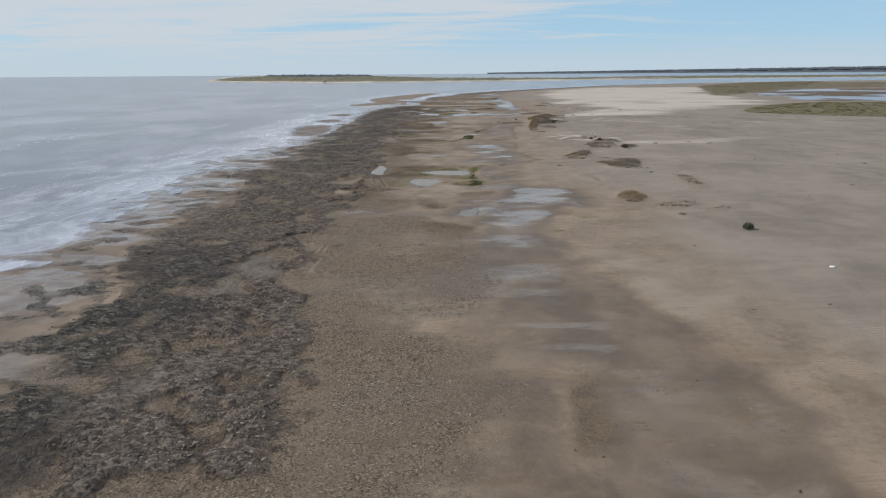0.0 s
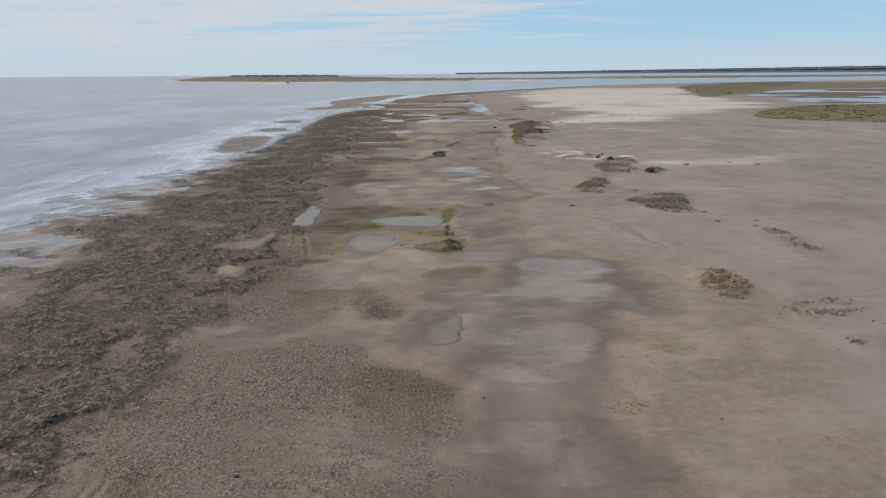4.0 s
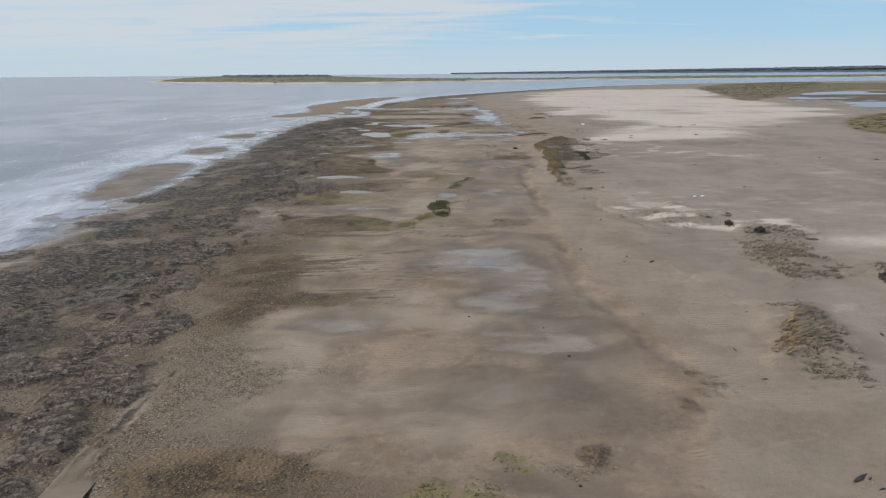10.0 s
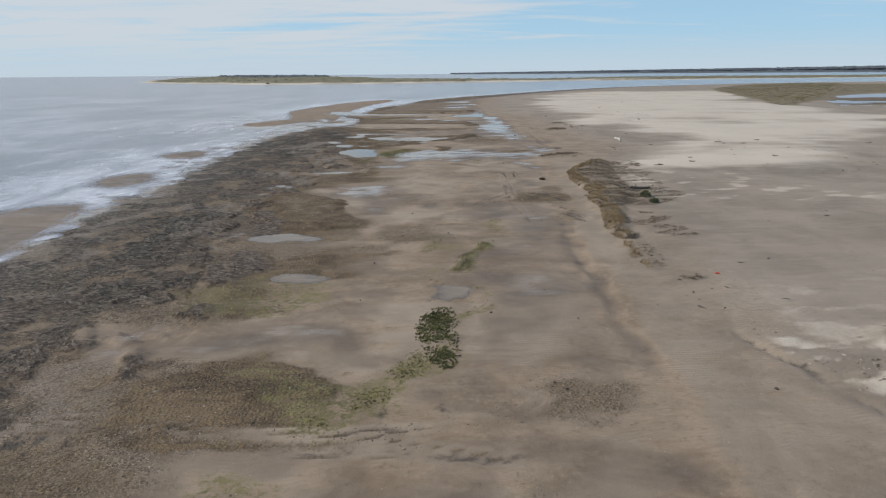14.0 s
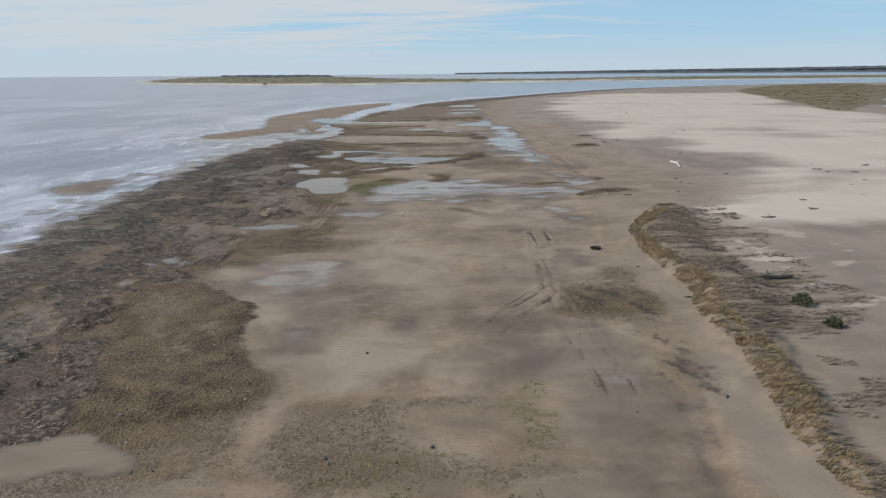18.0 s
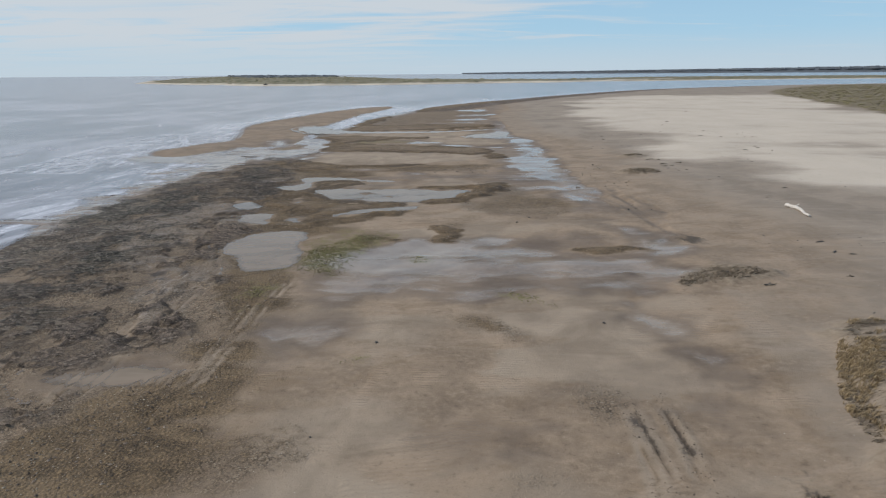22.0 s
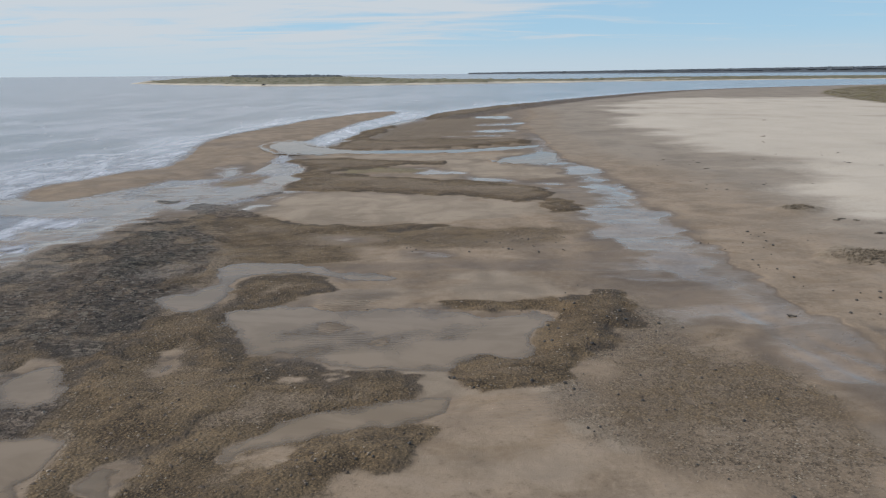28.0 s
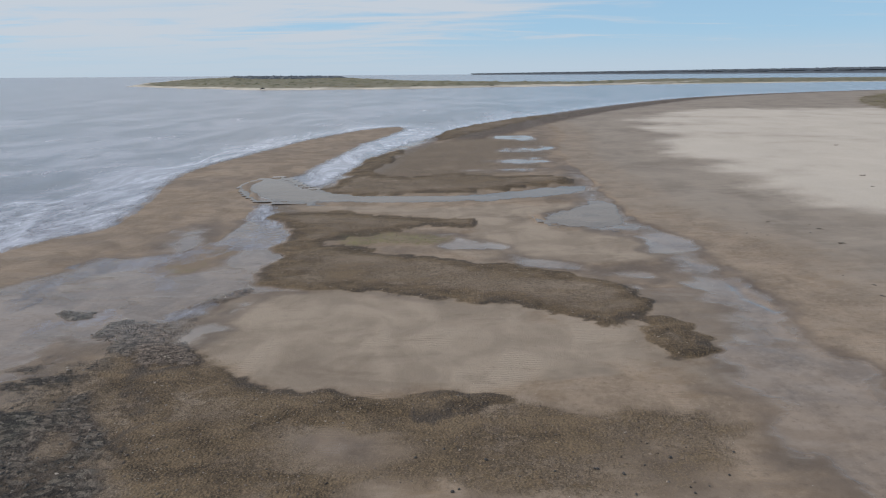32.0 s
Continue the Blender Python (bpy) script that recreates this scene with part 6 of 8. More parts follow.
lodged([(23.1, 129.4), (26.3, 131.5), (27.5, 129.4), (28.6, 127.2), (23.6, 119.5), (23, 121.9), (22.1, 125.1)])
lodged([(15, 159.8), (16.3, 159.2), (16.1, 155.7), (15.5, 153.3), (14.9, 152.4), (14.5, 152.4), (14.8, 156.4)])
# dark matted grass
matted([(17.8, 97.8), (21.3, 101.4), (23.9, 101), (25.2, 98.9), (23.2, 93.8), (25.1, 92), (21.8, 90.9), (19.2, 91.9), (18.1, 95.2)])
matted([(26.2, 117.7), (28.8, 120), (28.5, 116.1), (25.6, 114.2)])
matted([(14.1, 150.6), (17, 151.3), (17.5, 150.3), (15.1, 149)])
matted([(24.1, 260.4), (26.9, 262.7), (29.2, 261.7), (29.9, 259.9), (27.8, 257.8), (25.6, 258.7)])
matted([(28.5, 277.3), (31.2, 278.5), (32.3, 276.3), (29.4, 274.5)])
matted([(15.9, 213.5), (17.4, 215.8), (19.6, 216.9), (22.2, 216.7), (23.4, 214.7), (20.5, 213.7), (17.6, 213.3), (16, 212.7)])
# the long grass bank
grass_bank([(17.7, 198.8), (22.6, 207), (24.8, 205.3), (23.2, 198.1), (22, 187.5), (21.6, 182.3), (22.2, 180.1), (20.3, 176.4), (17.4, 173.4), (16.8, 168.4), (16.8, 166), (15.6, 163.2), (16.3, 162.1), (15.3, 160.6), (14.4, 160.6), (14.1, 164), (14.9, 168.5), (15.8, 172.8), (15.3, 176.8), (16.8, 181.6), (16.5, 184), (16.4, 189.6), (16.8, 194.8)])
# black stains
black([(9.6, 66.9), (10.8, 67.4), (12, 64.6), (10.5, 62.8), (9.9, 63.8)])
black([(9.9, 68.5), (10.5, 67.8), (10.9, 66.1), (11.7, 65.5), (10.8, 65.2), (9.4, 66.2)])
black([(9.7, 103.7), (10.7, 104), (10, 101.2), (8.9, 100.6)])
black([(-2.1, 133.9), (0.4, 133.4), (0.3, 132.9), (-1.5, 133.2)])
black([(1.6, 133.2), (3.3, 132.6), (3.4, 132.1), (1.9, 132.5)])
black([(-0.5, 133.8), (0.2, 133.9), (0.1, 133.1)])
black([(13.9, 174.3), (13, 171.8), (12.2, 167.9), (12.4, 170.6)])
black([(9.1, 181.1), (11.6, 183.2), (13.1, 181.9), (12.6, 177.9), (11.4, 178), (10.1, 179.5)])
black([(12.5, 179.8), (12.7, 179.3), (12.2, 174.5), (11.8, 174.4)])
black([(12.9, 177.8), (13.1, 177.6), (12.7, 173.7), (12.5, 173.7)])
black([(12, 170.7), (12.3, 171), (12.2, 168.4), (12, 168.4)])
black([(12.3, 182.3), (13.1, 182.7), (13.1, 181.6), (13.4, 180.3), (12.4, 179.6), (12.1, 180.8)])
black([(12.6, 179.6), (13, 178.1), (13.1, 176.5), (12.5, 176.5), (12.5, 178.5)])
black([(13.2, 191.9), (13.9, 192.7), (13.8, 191.5)])
black([(12.3, 185.7), (13.3, 186.2), (13.1, 185)])
black([(20.4, 226.3), (21.8, 225.7), (21.8, 222.8), (21.2, 221.2), (21, 222.9), (20.4, 224.3)])
black([(13.5, 216.3), (14.2, 216.1), (14.3, 215.7), (13.6, 215.9)])
# peat rims
rim([(-23.7, 286.5), (-23.4, 290.2), (-21.5, 292.2), (-18.8, 293.6), (-19.6, 291.8), (-21.1, 289.5), (-21.7, 285.4), (-21.3, 282.4), (-18.6, 278.8), (-20.3, 278.1), (-25.2, 281.5), (-28, 284.9), (-26.3, 286.3), (-24.8, 285.4)])
rim([(-32.2, 287.6), (-29.5, 287.2), (-29.2, 286.6), (-31.2, 286.6)])
rim([(-26.1, 175), (-23.1, 177.3), (-16, 172.6), (-13.9, 170.6), (-13.5, 165.7), (-16.4, 164.5), (-18.9, 163.3)])
rim([(-16.9, 159.9), (-14, 159.9), (-11, 157.1), (-10.1, 153.5), (-13, 153.6)])
# tide pools
pool([(-1.3, 65.6), (0.4, 67.4), (1.4, 66.7), (1, 63.1), (-0.9, 62.3)])
pool([(-6.5, 91.7), (-3.6, 93.5), (-0.4, 93.2), (-0, 90.4), (-1.3, 88.6), (-4.4, 89.2)])
pool([(-11, 153.1), (-8.9, 153.8), (-6.5, 152.3), (-9, 151.7)])
pool([(0.2, 149.8), (1.2, 150.5), (2.4, 149.6), (2, 148.3), (0.8, 147.5)])
pool([(-14.9, 163.8), (-14.7, 165.5), (-11, 165.6), (-9.1, 163.2), (-11.3, 162.9), (-14.2, 163)])
pool([(-17.4, 202.3), (-11.2, 204), (-10.2, 201.5), (-14.5, 200.6)])
pool([(-20, 185.8), (-19.3, 186.4), (-18.5, 185.4), (-19.3, 184.6)])
pool([(-18.9, 190.6), (-18.1, 191.2), (-17.9, 190)])
pool([(-16.3, 225.4), (-15.9, 227.9), (-14.7, 230.5), (-11.7, 231.5), (-9.9, 229.4), (-9.5, 226.4), (-8.3, 224.3), (-9.3, 222.2), (-9.2, 220.3), (-10.7, 219.6), (-12.1, 219), (-13.6, 221.4)])
pool([(-20.5, 243.6), (-20.5, 246.4), (-19, 245.6), (-18.1, 242.9), (-19.3, 242.6)])
pool([(-15.6, 246.3), (-14.1, 247), (-13.9, 244.8)])
pool([(-17.8, 237.2), (-15.9, 238.7), (-14, 238.2), (-14.8, 235.7), (-14.7, 234), (-16.2, 234)])
pool([(-16.1, 260.2), (-16, 262.6), (-12.2, 262.5), (-8.5, 260.7), (-4.2, 258.9), (-5.7, 257.5), (-10, 260.1), (-13.1, 259.4), (-14.9, 257.3), (-14.5, 253.5), (-16.2, 252.4), (-18.5, 254.8), (-15.7, 255.1)])
pool([(-19.3, 241.7), (-20.1, 244.1), (-19, 245.2), (-17.3, 242.3), (-17.5, 241.7), (-18.7, 241.1)])
pool([(-14.9, 244.4), (-14.2, 245.5), (-13.4, 245.1), (-13.7, 244)])
pool([(-13.2, 235.6), (-13.2, 236.9), (-11.8, 237.4), (-11.1, 236), (-11.3, 235), (-12.2, 234.8)])
pool([(-9.3, 237.3), (-7.5, 239.2), (-4.3, 240.5), (-2.9, 241.3), (-0.9, 241.8), (-0.4, 241.2), (-1.8, 239.5), (-4.7, 239.6), (-7.3, 238.2), (-8.5, 236.8)])
pool([(-13.3, 251.9), (-13, 252.4), (-11.1, 252.4), (-9.4, 253.4), (-7.8, 252.8), (-4.5, 253.2), (-1.6, 253.4), (0.2, 251.5), (1.3, 251.4), (2.6, 252.1), (4, 252.1), (4.7, 251), (4.5, 249.9), (3.6, 248.2), (2.1, 246.5), (0.5, 246.3), (-0.7, 245.3), (-1.1, 244.6), (-5.6, 244.7), (-10.2, 245.8), (-11.3, 247.9), (-12.3, 250)])
pool([(-30, 333.1), (-35.1, 345.4), (-31.5, 352.3), (-26, 339.9), (-19.4, 334.1), (-3.9, 333), (7.4, 338.5), (15.6, 343.6), (15.8, 338.4), (8.2, 332), (-3.9, 328.9), (-26.2, 330.1)])
pool([(5.8, 318.9), (12.2, 323.6), (15, 328.7), (15.9, 324.7), (15.2, 313.2), (11.6, 312.4), (8.3, 313.9)])
pool([(-6.5, 81), (-7.1, 83.7), (-6.8, 85.9), (-5.6, 86.6), (-3.8, 86.1), (-2.9, 85), (-3.1, 83.5), (-3.7, 82.1), (-4.3, 80.9)])
sheen([(-1.6, 309), (2.2, 302.1), (8.5, 297.9), (5.5, 296.7), (1, 299.9)])
# water in a wheel groove
groove([(-12.4, 90.4), (-12.8, 91.9), (-12.3, 95.4), (-12.3, 100.2), (-12, 97.9), (-11.8, 93.1), (-12.1, 90.7)])
groove([(-12.3, 90.6), (-12.6, 92.6), (-12.8, 96), (-12, 97.6), (-11.4, 96.4), (-12, 95.2), (-12.3, 93.6), (-12, 91.6)])
# sand bars in the pools
islet([(-9.4, 249.1), (-8.6, 249.9), (-7.3, 249.9), (-6.2, 248.6), (-6.8, 247.4), (-5.5, 246.7), (-6.5, 245.7), (-9, 246.8)])
islet([(-5.4, 248.5), (-2.9, 248.1), (-0.4, 248.8), (-0.9, 248), (-2.9, 247.3), (-3.5, 245.6), (-4.9, 246.3)])
islet([(-8.8, 254), (-8.3, 255.2), (-6.3, 256), (-4.6, 255), (-5, 253.5), (-6.9, 252.8), (-8.3, 252.6)])
# tyre tracks
rut([(5, 23.4), (7.8, 23.9)])
rut([(5.3, 23), (7.5, 23.4)])
rut([(10.7, 24.7), (12.7, 25.3)])
rut([(10.7, 23.1), (12.4, 24)])
rut([(5.7, 22), (8.7, 22.6)])
rut([(-10.8, 41.3), (-12, 52.1), (-10.2, 58.4)])
rut([(-10.9, 42.9), (-11.3, 52), (-9.5, 58.3)])
rut([(-10.8, 79.5), (-11.7, 84.6), (-12.7, 90), (-12.4, 95.8), (-12, 107.1)])
rut([(-9.6, 79.5), (-10.9, 85.1), (-11.8, 88.6)])
rut([(-11.8, 89.3), (-12.5, 93.2), (-12.6, 96.5), (-12.4, 100.7), (-12.6, 106.3)])
rut([(-20.7, 133.7), (-15.2, 133), (-11.9, 132.6), (-7.1, 132.6), (-3.1, 132.5), (0.6, 132.9)])
rut([(-11.6, 125.4), (-6.2, 125.8), (-1.3, 126)])
rut([(-10.6, 122.8), (-5.7, 122.4), (0, 122.4)])
rut([(-9.8, 120.8), (-5, 121.4), (-0.6, 120.1)])
rut([(-5.4, 119.5), (-0.9, 118.5)])
rut([(-5.8, 115.2), (-1.6, 115.7)])
rut([(-18.8, 133.9), (-15.1, 133.8), (-12.7, 134.1), (-8.2, 132.9), (-4.8, 132.7), (-2.6, 132.1), (1.6, 133.1)])
rut([(-6.8, 131.4), (-3.5, 131), (-0.4, 130.5)])
rut([(-3.7, 132.4), (-0.4, 131.5), (3.2, 130.2)])
rut([(-17.7, 127), (-17.2, 128.5), (-17.2, 130.8)])
rut([(-13.9, 124.1), (-12.2, 124.3)])
rut([(-10, 124.5), (-8, 124.6), (-6, 125.3), (-3.5, 125.9), (0.1, 126.6)])
rut([(-7.5, 123.2), (-5.3, 123.8), (-2.6, 124.1), (0.5, 124.1)])
rut([(-6, 121.7), (-3.5, 122.4), (-0.4, 122.8)])
rut([(-2.5, 120.9), (-0.4, 121)])
rut([(-7.8, 120.5), (-8, 122.2)])
rut([(2.1, 133), (5.2, 136.9)])
rut([(2.9, 133), (5.6, 136)])
rut([(2.6, 133.9), (4.3, 136.4)])
rut([(3.5, 133.9), (5.1, 136)])
rut([(-14.6, 195.9), (-16.2, 220.2)])
rut([(-13.8, 197.8), (-14.2, 216.4)])
rut([(-9.4, 194.7), (-9.7, 219.7)])
rut([(-9.4, 199.7), (-8.4, 219.5)])
rut([(3.7, 175.9), (6.8, 181.3), (9.8, 184.6), (13.3, 186.9)])
rut([(4.2, 174.3), (6.7, 178.3), (9.8, 182.7), (13.4, 184.3)])
rut([(8.1, 188.8), (8.1, 183.5), (7.9, 178.7), (8.1, 174), (8.4, 170.1), (8.5, 166.9)])
rut([(8.9, 189.5), (8.8, 179.1), (9.5, 173.9), (9.5, 168.9), (9.6, 166.8)])
rut([(4.3, 176.9), (6.5, 179.8), (9.3, 183.7)])
rut([(5.7, 176.8), (8, 180.2), (10, 183.6)])
rut([(9.1, 199.3), (8.7, 193.1), (8.4, 187.1), (8.1, 182.3)])
rut([(10.5, 199.1), (10.2, 193), (11.1, 189.7)])
rut([(9.5, 183.6), (9.3, 179.7)])
rut([(-10.2, 194.9), (-10.6, 197.9), (-10.7, 201.5), (-10.3, 203.3)])
rut([(-9.7, 195.7), (-10.1, 198.8), (-10.4, 202.1)])
rut([(-12.2, 196.2), (-12.2, 197.9), (-11.4, 203.4)])
rut([(-13.9, 209.7), (-14.7, 220.2), (-18.4, 233.3)])
rut([(-15.5, 206.3), (-16.2, 218.8)])
rut([(8.7, 199.4), (9.2, 197), (9.2, 193.5), (9.4, 191.9)])
rut([(10.1, 199.4), (10.4, 196.1), (10.4, 192.8)])
rut([(-14.2, 124), (-10.6, 124.4), (-5.8, 125.2), (-1.3, 125.9)])
rut([(-11.9, 121.2), (-7.4, 121), (-2.9, 120.5), (2.8, 120)])
rut([(-10.3, 120.3), (-5, 119.9), (0.4, 119.1)])
rut([(-8.5, 117.2), (-4.5, 117), (-0.7, 116.6)])
rut([(-8.8, 123.2), (-3.1, 123.4), (0.5, 123.6)])
rut([(-7.6, 122), (-1.8, 121.8), (1.2, 121.8)])
# cut banks
bank([(9.1, 129.1), (8.8, 124.2), (8.6, 119.4), (8.7, 114.2), (9.3, 110.2), (9.8, 107.5), (10.2, 105.7), (10.4, 103.4)])
bank([(11.2, 170.9), (10.9, 159.8), (10.4, 150), (10, 146.2)])
bank([(9.1, 128.6), (9.2, 126.5), (9, 124.7)])
bank([(8.3, 154.3), (9.4, 151.5), (10.2, 148.1), (9.7, 143.5), (9.8, 138.3), (9.6, 135.3)])
bank([(10.3, 162.2), (10.2, 158.1), (10.2, 153.9), (10.6, 151.4), (10.5, 149.1), (10.4, 148.4)])
bank([(19.4, 246.9), (20.6, 240.1), (21.5, 230.8)])
bank([(19.9, 247.5), (20.4, 239.2), (20.5, 232.2), (20.5, 225.7)])
bank([(21, 245.1), (22.1, 239), (22.2, 233.4)])
bank([(15.8, 248.7), (19.1, 241.2), (19.8, 236.6), (20.1, 231.7), (20.4, 227.9)])
bank([(20.5, 250), (20.3, 242.3), (21.6, 237.5), (21.8, 232.8)])
bank([(15.3, 252.9), (15.5, 247.7), (16.5, 243.7), (18.5, 240.3)])
bank([(17.6, 293.6), (17.3, 289.1), (17.9, 286), (18.5, 284.9)])
bank([(2, 319.9), (6.1, 315.8), (11.6, 312.4), (15.8, 306.3)])
bank([(12, 168.8), (11.2, 162.9), (10.6, 158.6), (10.6, 155.3), (10.3, 152.6)])
# cracks in the sand crust
crack([(15.9, 84.8), (16.1, 82.3), (16.9, 81.3), (16.8, 78.8)])
crack([(16.7, 75.1), (16.5, 73.1)])
crack([(16.2, 86), (16.1, 83.8), (16.2, 82.6), (16.6, 82.2)])
crack([(14.8, 141.2), (15.6, 138.9), (16.4, 135.5), (17, 131.9), (17.5, 130.5), (18.7, 128.6)])
crack([(15.1, 141.8), (15.3, 140.3), (15.6, 139), (16.1, 137.5), (16.4, 135.9)])
crack([(-17.2, 133.6), (-13.3, 133.3), (-8.5, 132.4), (-3.8, 131.3), (3.9, 130.2)])
# lagoon
pool([(131.5, 343.7), (207.3, 461.7), (274.8, 467.2), (479.8, 454.3), (281.1, 284.8), (152, 278.6), (133.9, 290.3), (165, 356.5)], True)
# marsh
MARSHES.append([(179.5, 550.3), (296.5, 671.5), (412.4, 678.4), (738.2, 633.1), (530.9, 467.9), (291, 492.1), (207.3, 461.7), (139.7, 362.4), (128.6, 380.4)])
patch("turf algae mud -pale -dry", MARSHES[-1], 2.5, 0.1, 0.95)
MARSHES.append([(79.7, 215.4), (116.9, 265.9), (149.7, 275.1), (203.8, 265.6), (225.9, 224.9), (156.3, 178.3), (107.3, 186.5), (90.7, 197.6)])
patch("turf algae mud -pale -dry", MARSHES[-1], 2.5, 0.1, 0.95)
MARSHES.append([(186, 590.6), (313.4, 736.9), (392.5, 757.7), (132, 350.8), (118.6, 352.6), (139.2, 403.4)])
patch("turf algae mud -pale -dry", MARSHES[-1], 2.5, 0.1, 0.95)

# ---------------------------------------------------------------- ground, sea and pools


def grid_faces(nx, ny):
    i = np.arange(nx * ny).reshape(ny, nx)
    return np.stack([i[:-1, :-1], i[:-1, 1:], i[1:, 1:], i[1:, :-1]], -1).reshape(-1, 4)


def paint(me, name, r, g_, b):
    att = me.attributes.new(name, "FLOAT_COLOR", "POINT")
    att.data.foreach_set("color", np.stack([r, g_, b, np.ones(r.shape)], -1).astype(np.float32).ravel())


ground = mesh_object("ground", np.stack([XX, YY, Z], -1).reshape(-1, 3), grid_faces(len(GX), len(GY)), GROUND, True)
tagged(ground, "tidal flat of wet and dry grey-brown sand", "ground", kind="structure")
paint(ground.data, "cover", M["shingle"], M["gravel"], M["pale"])
paint(ground.data, "damp", M["wet"], M["algae"], M["turf"])
paint(ground.data, "marks", M["mud"], M["stain_shade"], M["dry"])
paint(ground.data, "extra", M["peat"], M["ripple"], M["light"])

sx = steps(-4600, 4600, -60, 0, 1.0, 1.12)
sy = steps(-300, 4600, 10, 400, 1.5, 1.1)
SX, SY = np.meshgrid(sx, sy)
sea = mesh_object("sea", np.stack([SX, SY, np.full(SX.shape, SEA_LEVEL)], -1).reshape(-1, 3), grid_faces(len(sx), len(sy)), SEA, True)
tagged(sea, "turbid pale grey sea with thin foam streaks at the shore", "water", kind="structure")
off = -depth_inside(LAND, SX, SY)
paint(sea.data, "shore", smooth(off, 45, 0), smooth(SEA_LEVEL - ground_at(SX, SY), 0.42, 0.05), SEA_LEVEL - ground_at(SX, SY))

for far, w, under, level in POOLS:
    x, y = XX[w], YY[w]
    f = grid_faces(x.shape[1], x.shape[0])
    f = f[under.ravel()[f].any(1)]
    used, f = np.unique(f, return_inverse=True)
    v = np.stack([x.ravel()[used], y.ravel()[used], np.full(len(used), level)], -1)
    ob = mesh_object("pool", v, f.reshape(-1, 4), LAGOON if far else POOL)
    deep = level - Z[w].ravel()[used]
    paint(ob.data, "depth", deep, deep, deep)
    tagged(ob, "shallow still pool of murky tide water on the sand", "water", kind="structure")

# ---------------------------------------------------------------- far land


def low_land(name, pts, height, mat, fringe, label):
    """A low island: a sand apron with a scrub-covered top."""
    p = rounded(pts)
    lo, hi = p.min(0) - 30, p.max(0) + 30
    u, v = np.linspace(lo[0], hi[0], 150), lo[1] + (hi[1] - lo[1]) * np.linspace(0, 1, 190) ** 1.6
    X, Y = np.meshgrid(u, v)
    d = depth_inside(p, X + (fbm(X, Y, 60, 3) - 0.5) * 50, Y + (fbm(X + 500, Y, 60, 3) - 0.5) * 50)
    top = SEA_LEVEL - 0.4 + (height + 0.4) * smooth(d, -4, fringe) * (0.75 + 0.5 * fbm(X, Y, 35, 3))
    ob = mesh_object(name, np.stack([X, Y, top], -1).reshape(-1, 3), grid_faces(len(u), len(v)), SPIT, True)
    ob.data.materials.append(mat)
    f = d.reshape(-1)[ob_faces(ob)].mean(1)
    ob.data.polygons.foreach_set("material_index", (f > fringe * 0.8).astype(np.int32))
    tagged(ob, label, "island", kind="structure")
    return p


def ob_faces(ob):
    v = np.zeros(len(ob.data.loops), np.int32)
    ob.data.loops.foreach_get("vertex_index", v)
    return v.reshape(-1, 4)


OCT = np.array([(1, 0, 0), (0, 1, 0), (-1, 0, 0), (0, -1, 0), (0, 0, 1), (0, 0, -0.5)], float)
OCT_F = np.array([(0, 1, 4), (1, 2, 4), (2, 3, 4), (3, 0, 4), (1, 0, 5), (2, 1, 5), (3, 2, 5), (0, 3, 5)])


def lumps(name, x, y, z, sx_, sy_, sz_, mat, jitter=0.35):
    """Many small uneven lumps in one mesh."""
    n = len(x)
    v = OCT[None] * (1 + (rng.random((n, 6, 3)) - 0.5) * 2 * jitter)
    a = rng.random(n) * 6.283
    s = np.stack([sx_, sy_, sz_], -1)[:, None]
    v = v * s + (rng.random((n, 6, 3)) - 0.5) * s * 0.3
    vx = v[..., 0] * np.cos(a)[:, None] - v[..., 1] * np.sin(a)[:, None]
    vy = v[..., 0] * np.sin(a)[:, None] + v[..., 1] * np.cos(a)[:, None]
    v = np.stack([vx + x[:, None], vy + y[:, None], v[..., 2] + z[:, None]], -1)
    f = OCT_F[None] + (np.arange(n) * 6)[:, None, None]
    return mesh_object(name, v.reshape(-1, 3), f.reshape(-1, 3), mat)


def scatter_in(p, count):
    """Random places inside an outline."""
    lo, hi = p.min(0), p.max(0)
    q = lo + rng.random((count, 2)) * (hi - lo)
    d = depth_inside(p, q[:, 0], q[:, 1])
    return q[d > 0], d[d > 0]


ISLE = low_land("island", [(-440, 1165), (-310, 1060), (-200, 940), (-80, 960), (60, 1010), (200, 1100), (420, 1290), (330, 1330), (140, 1290), (-60, 1500),
                           (-180, 2000), (-520, 3100), (-980, 3300), (-780, 2300), (-560, 1500)], 1.9, ISLAND, 26, "low sandy island covered with olive-brown scrub")
q, d = scatter_in(ISLE, 9000)
q = q[(d > 24) & (q[:, 1] < 2600)]
s = 1.2 + 3.2 * rng.random(len(q)) ** 2
tagged(lumps("scrub", q[:, 0], q[:, 1], np.full(len(q), 1.3), s * 1.6, s * 1.6, s * 0.35, SCRUB), "olive and brown scrub on the far island", "scrub", kind="stuff")
q, d = scatter_in(np.array([(-560, 2200), (-400, 2100), (-330, 2400), (-520, 3000), (-900, 3100)], float), 900)
s = 3 + 5 * rng.random(len(q))
tagged(lumps("grove", q[:, 0], q[:, 1], np.full(len(q), 2.0), s * 2, s * 2, s * 0.7, WOODS_HAZED), "dark low trees on the far end of the island", "trees", kind="stuff")

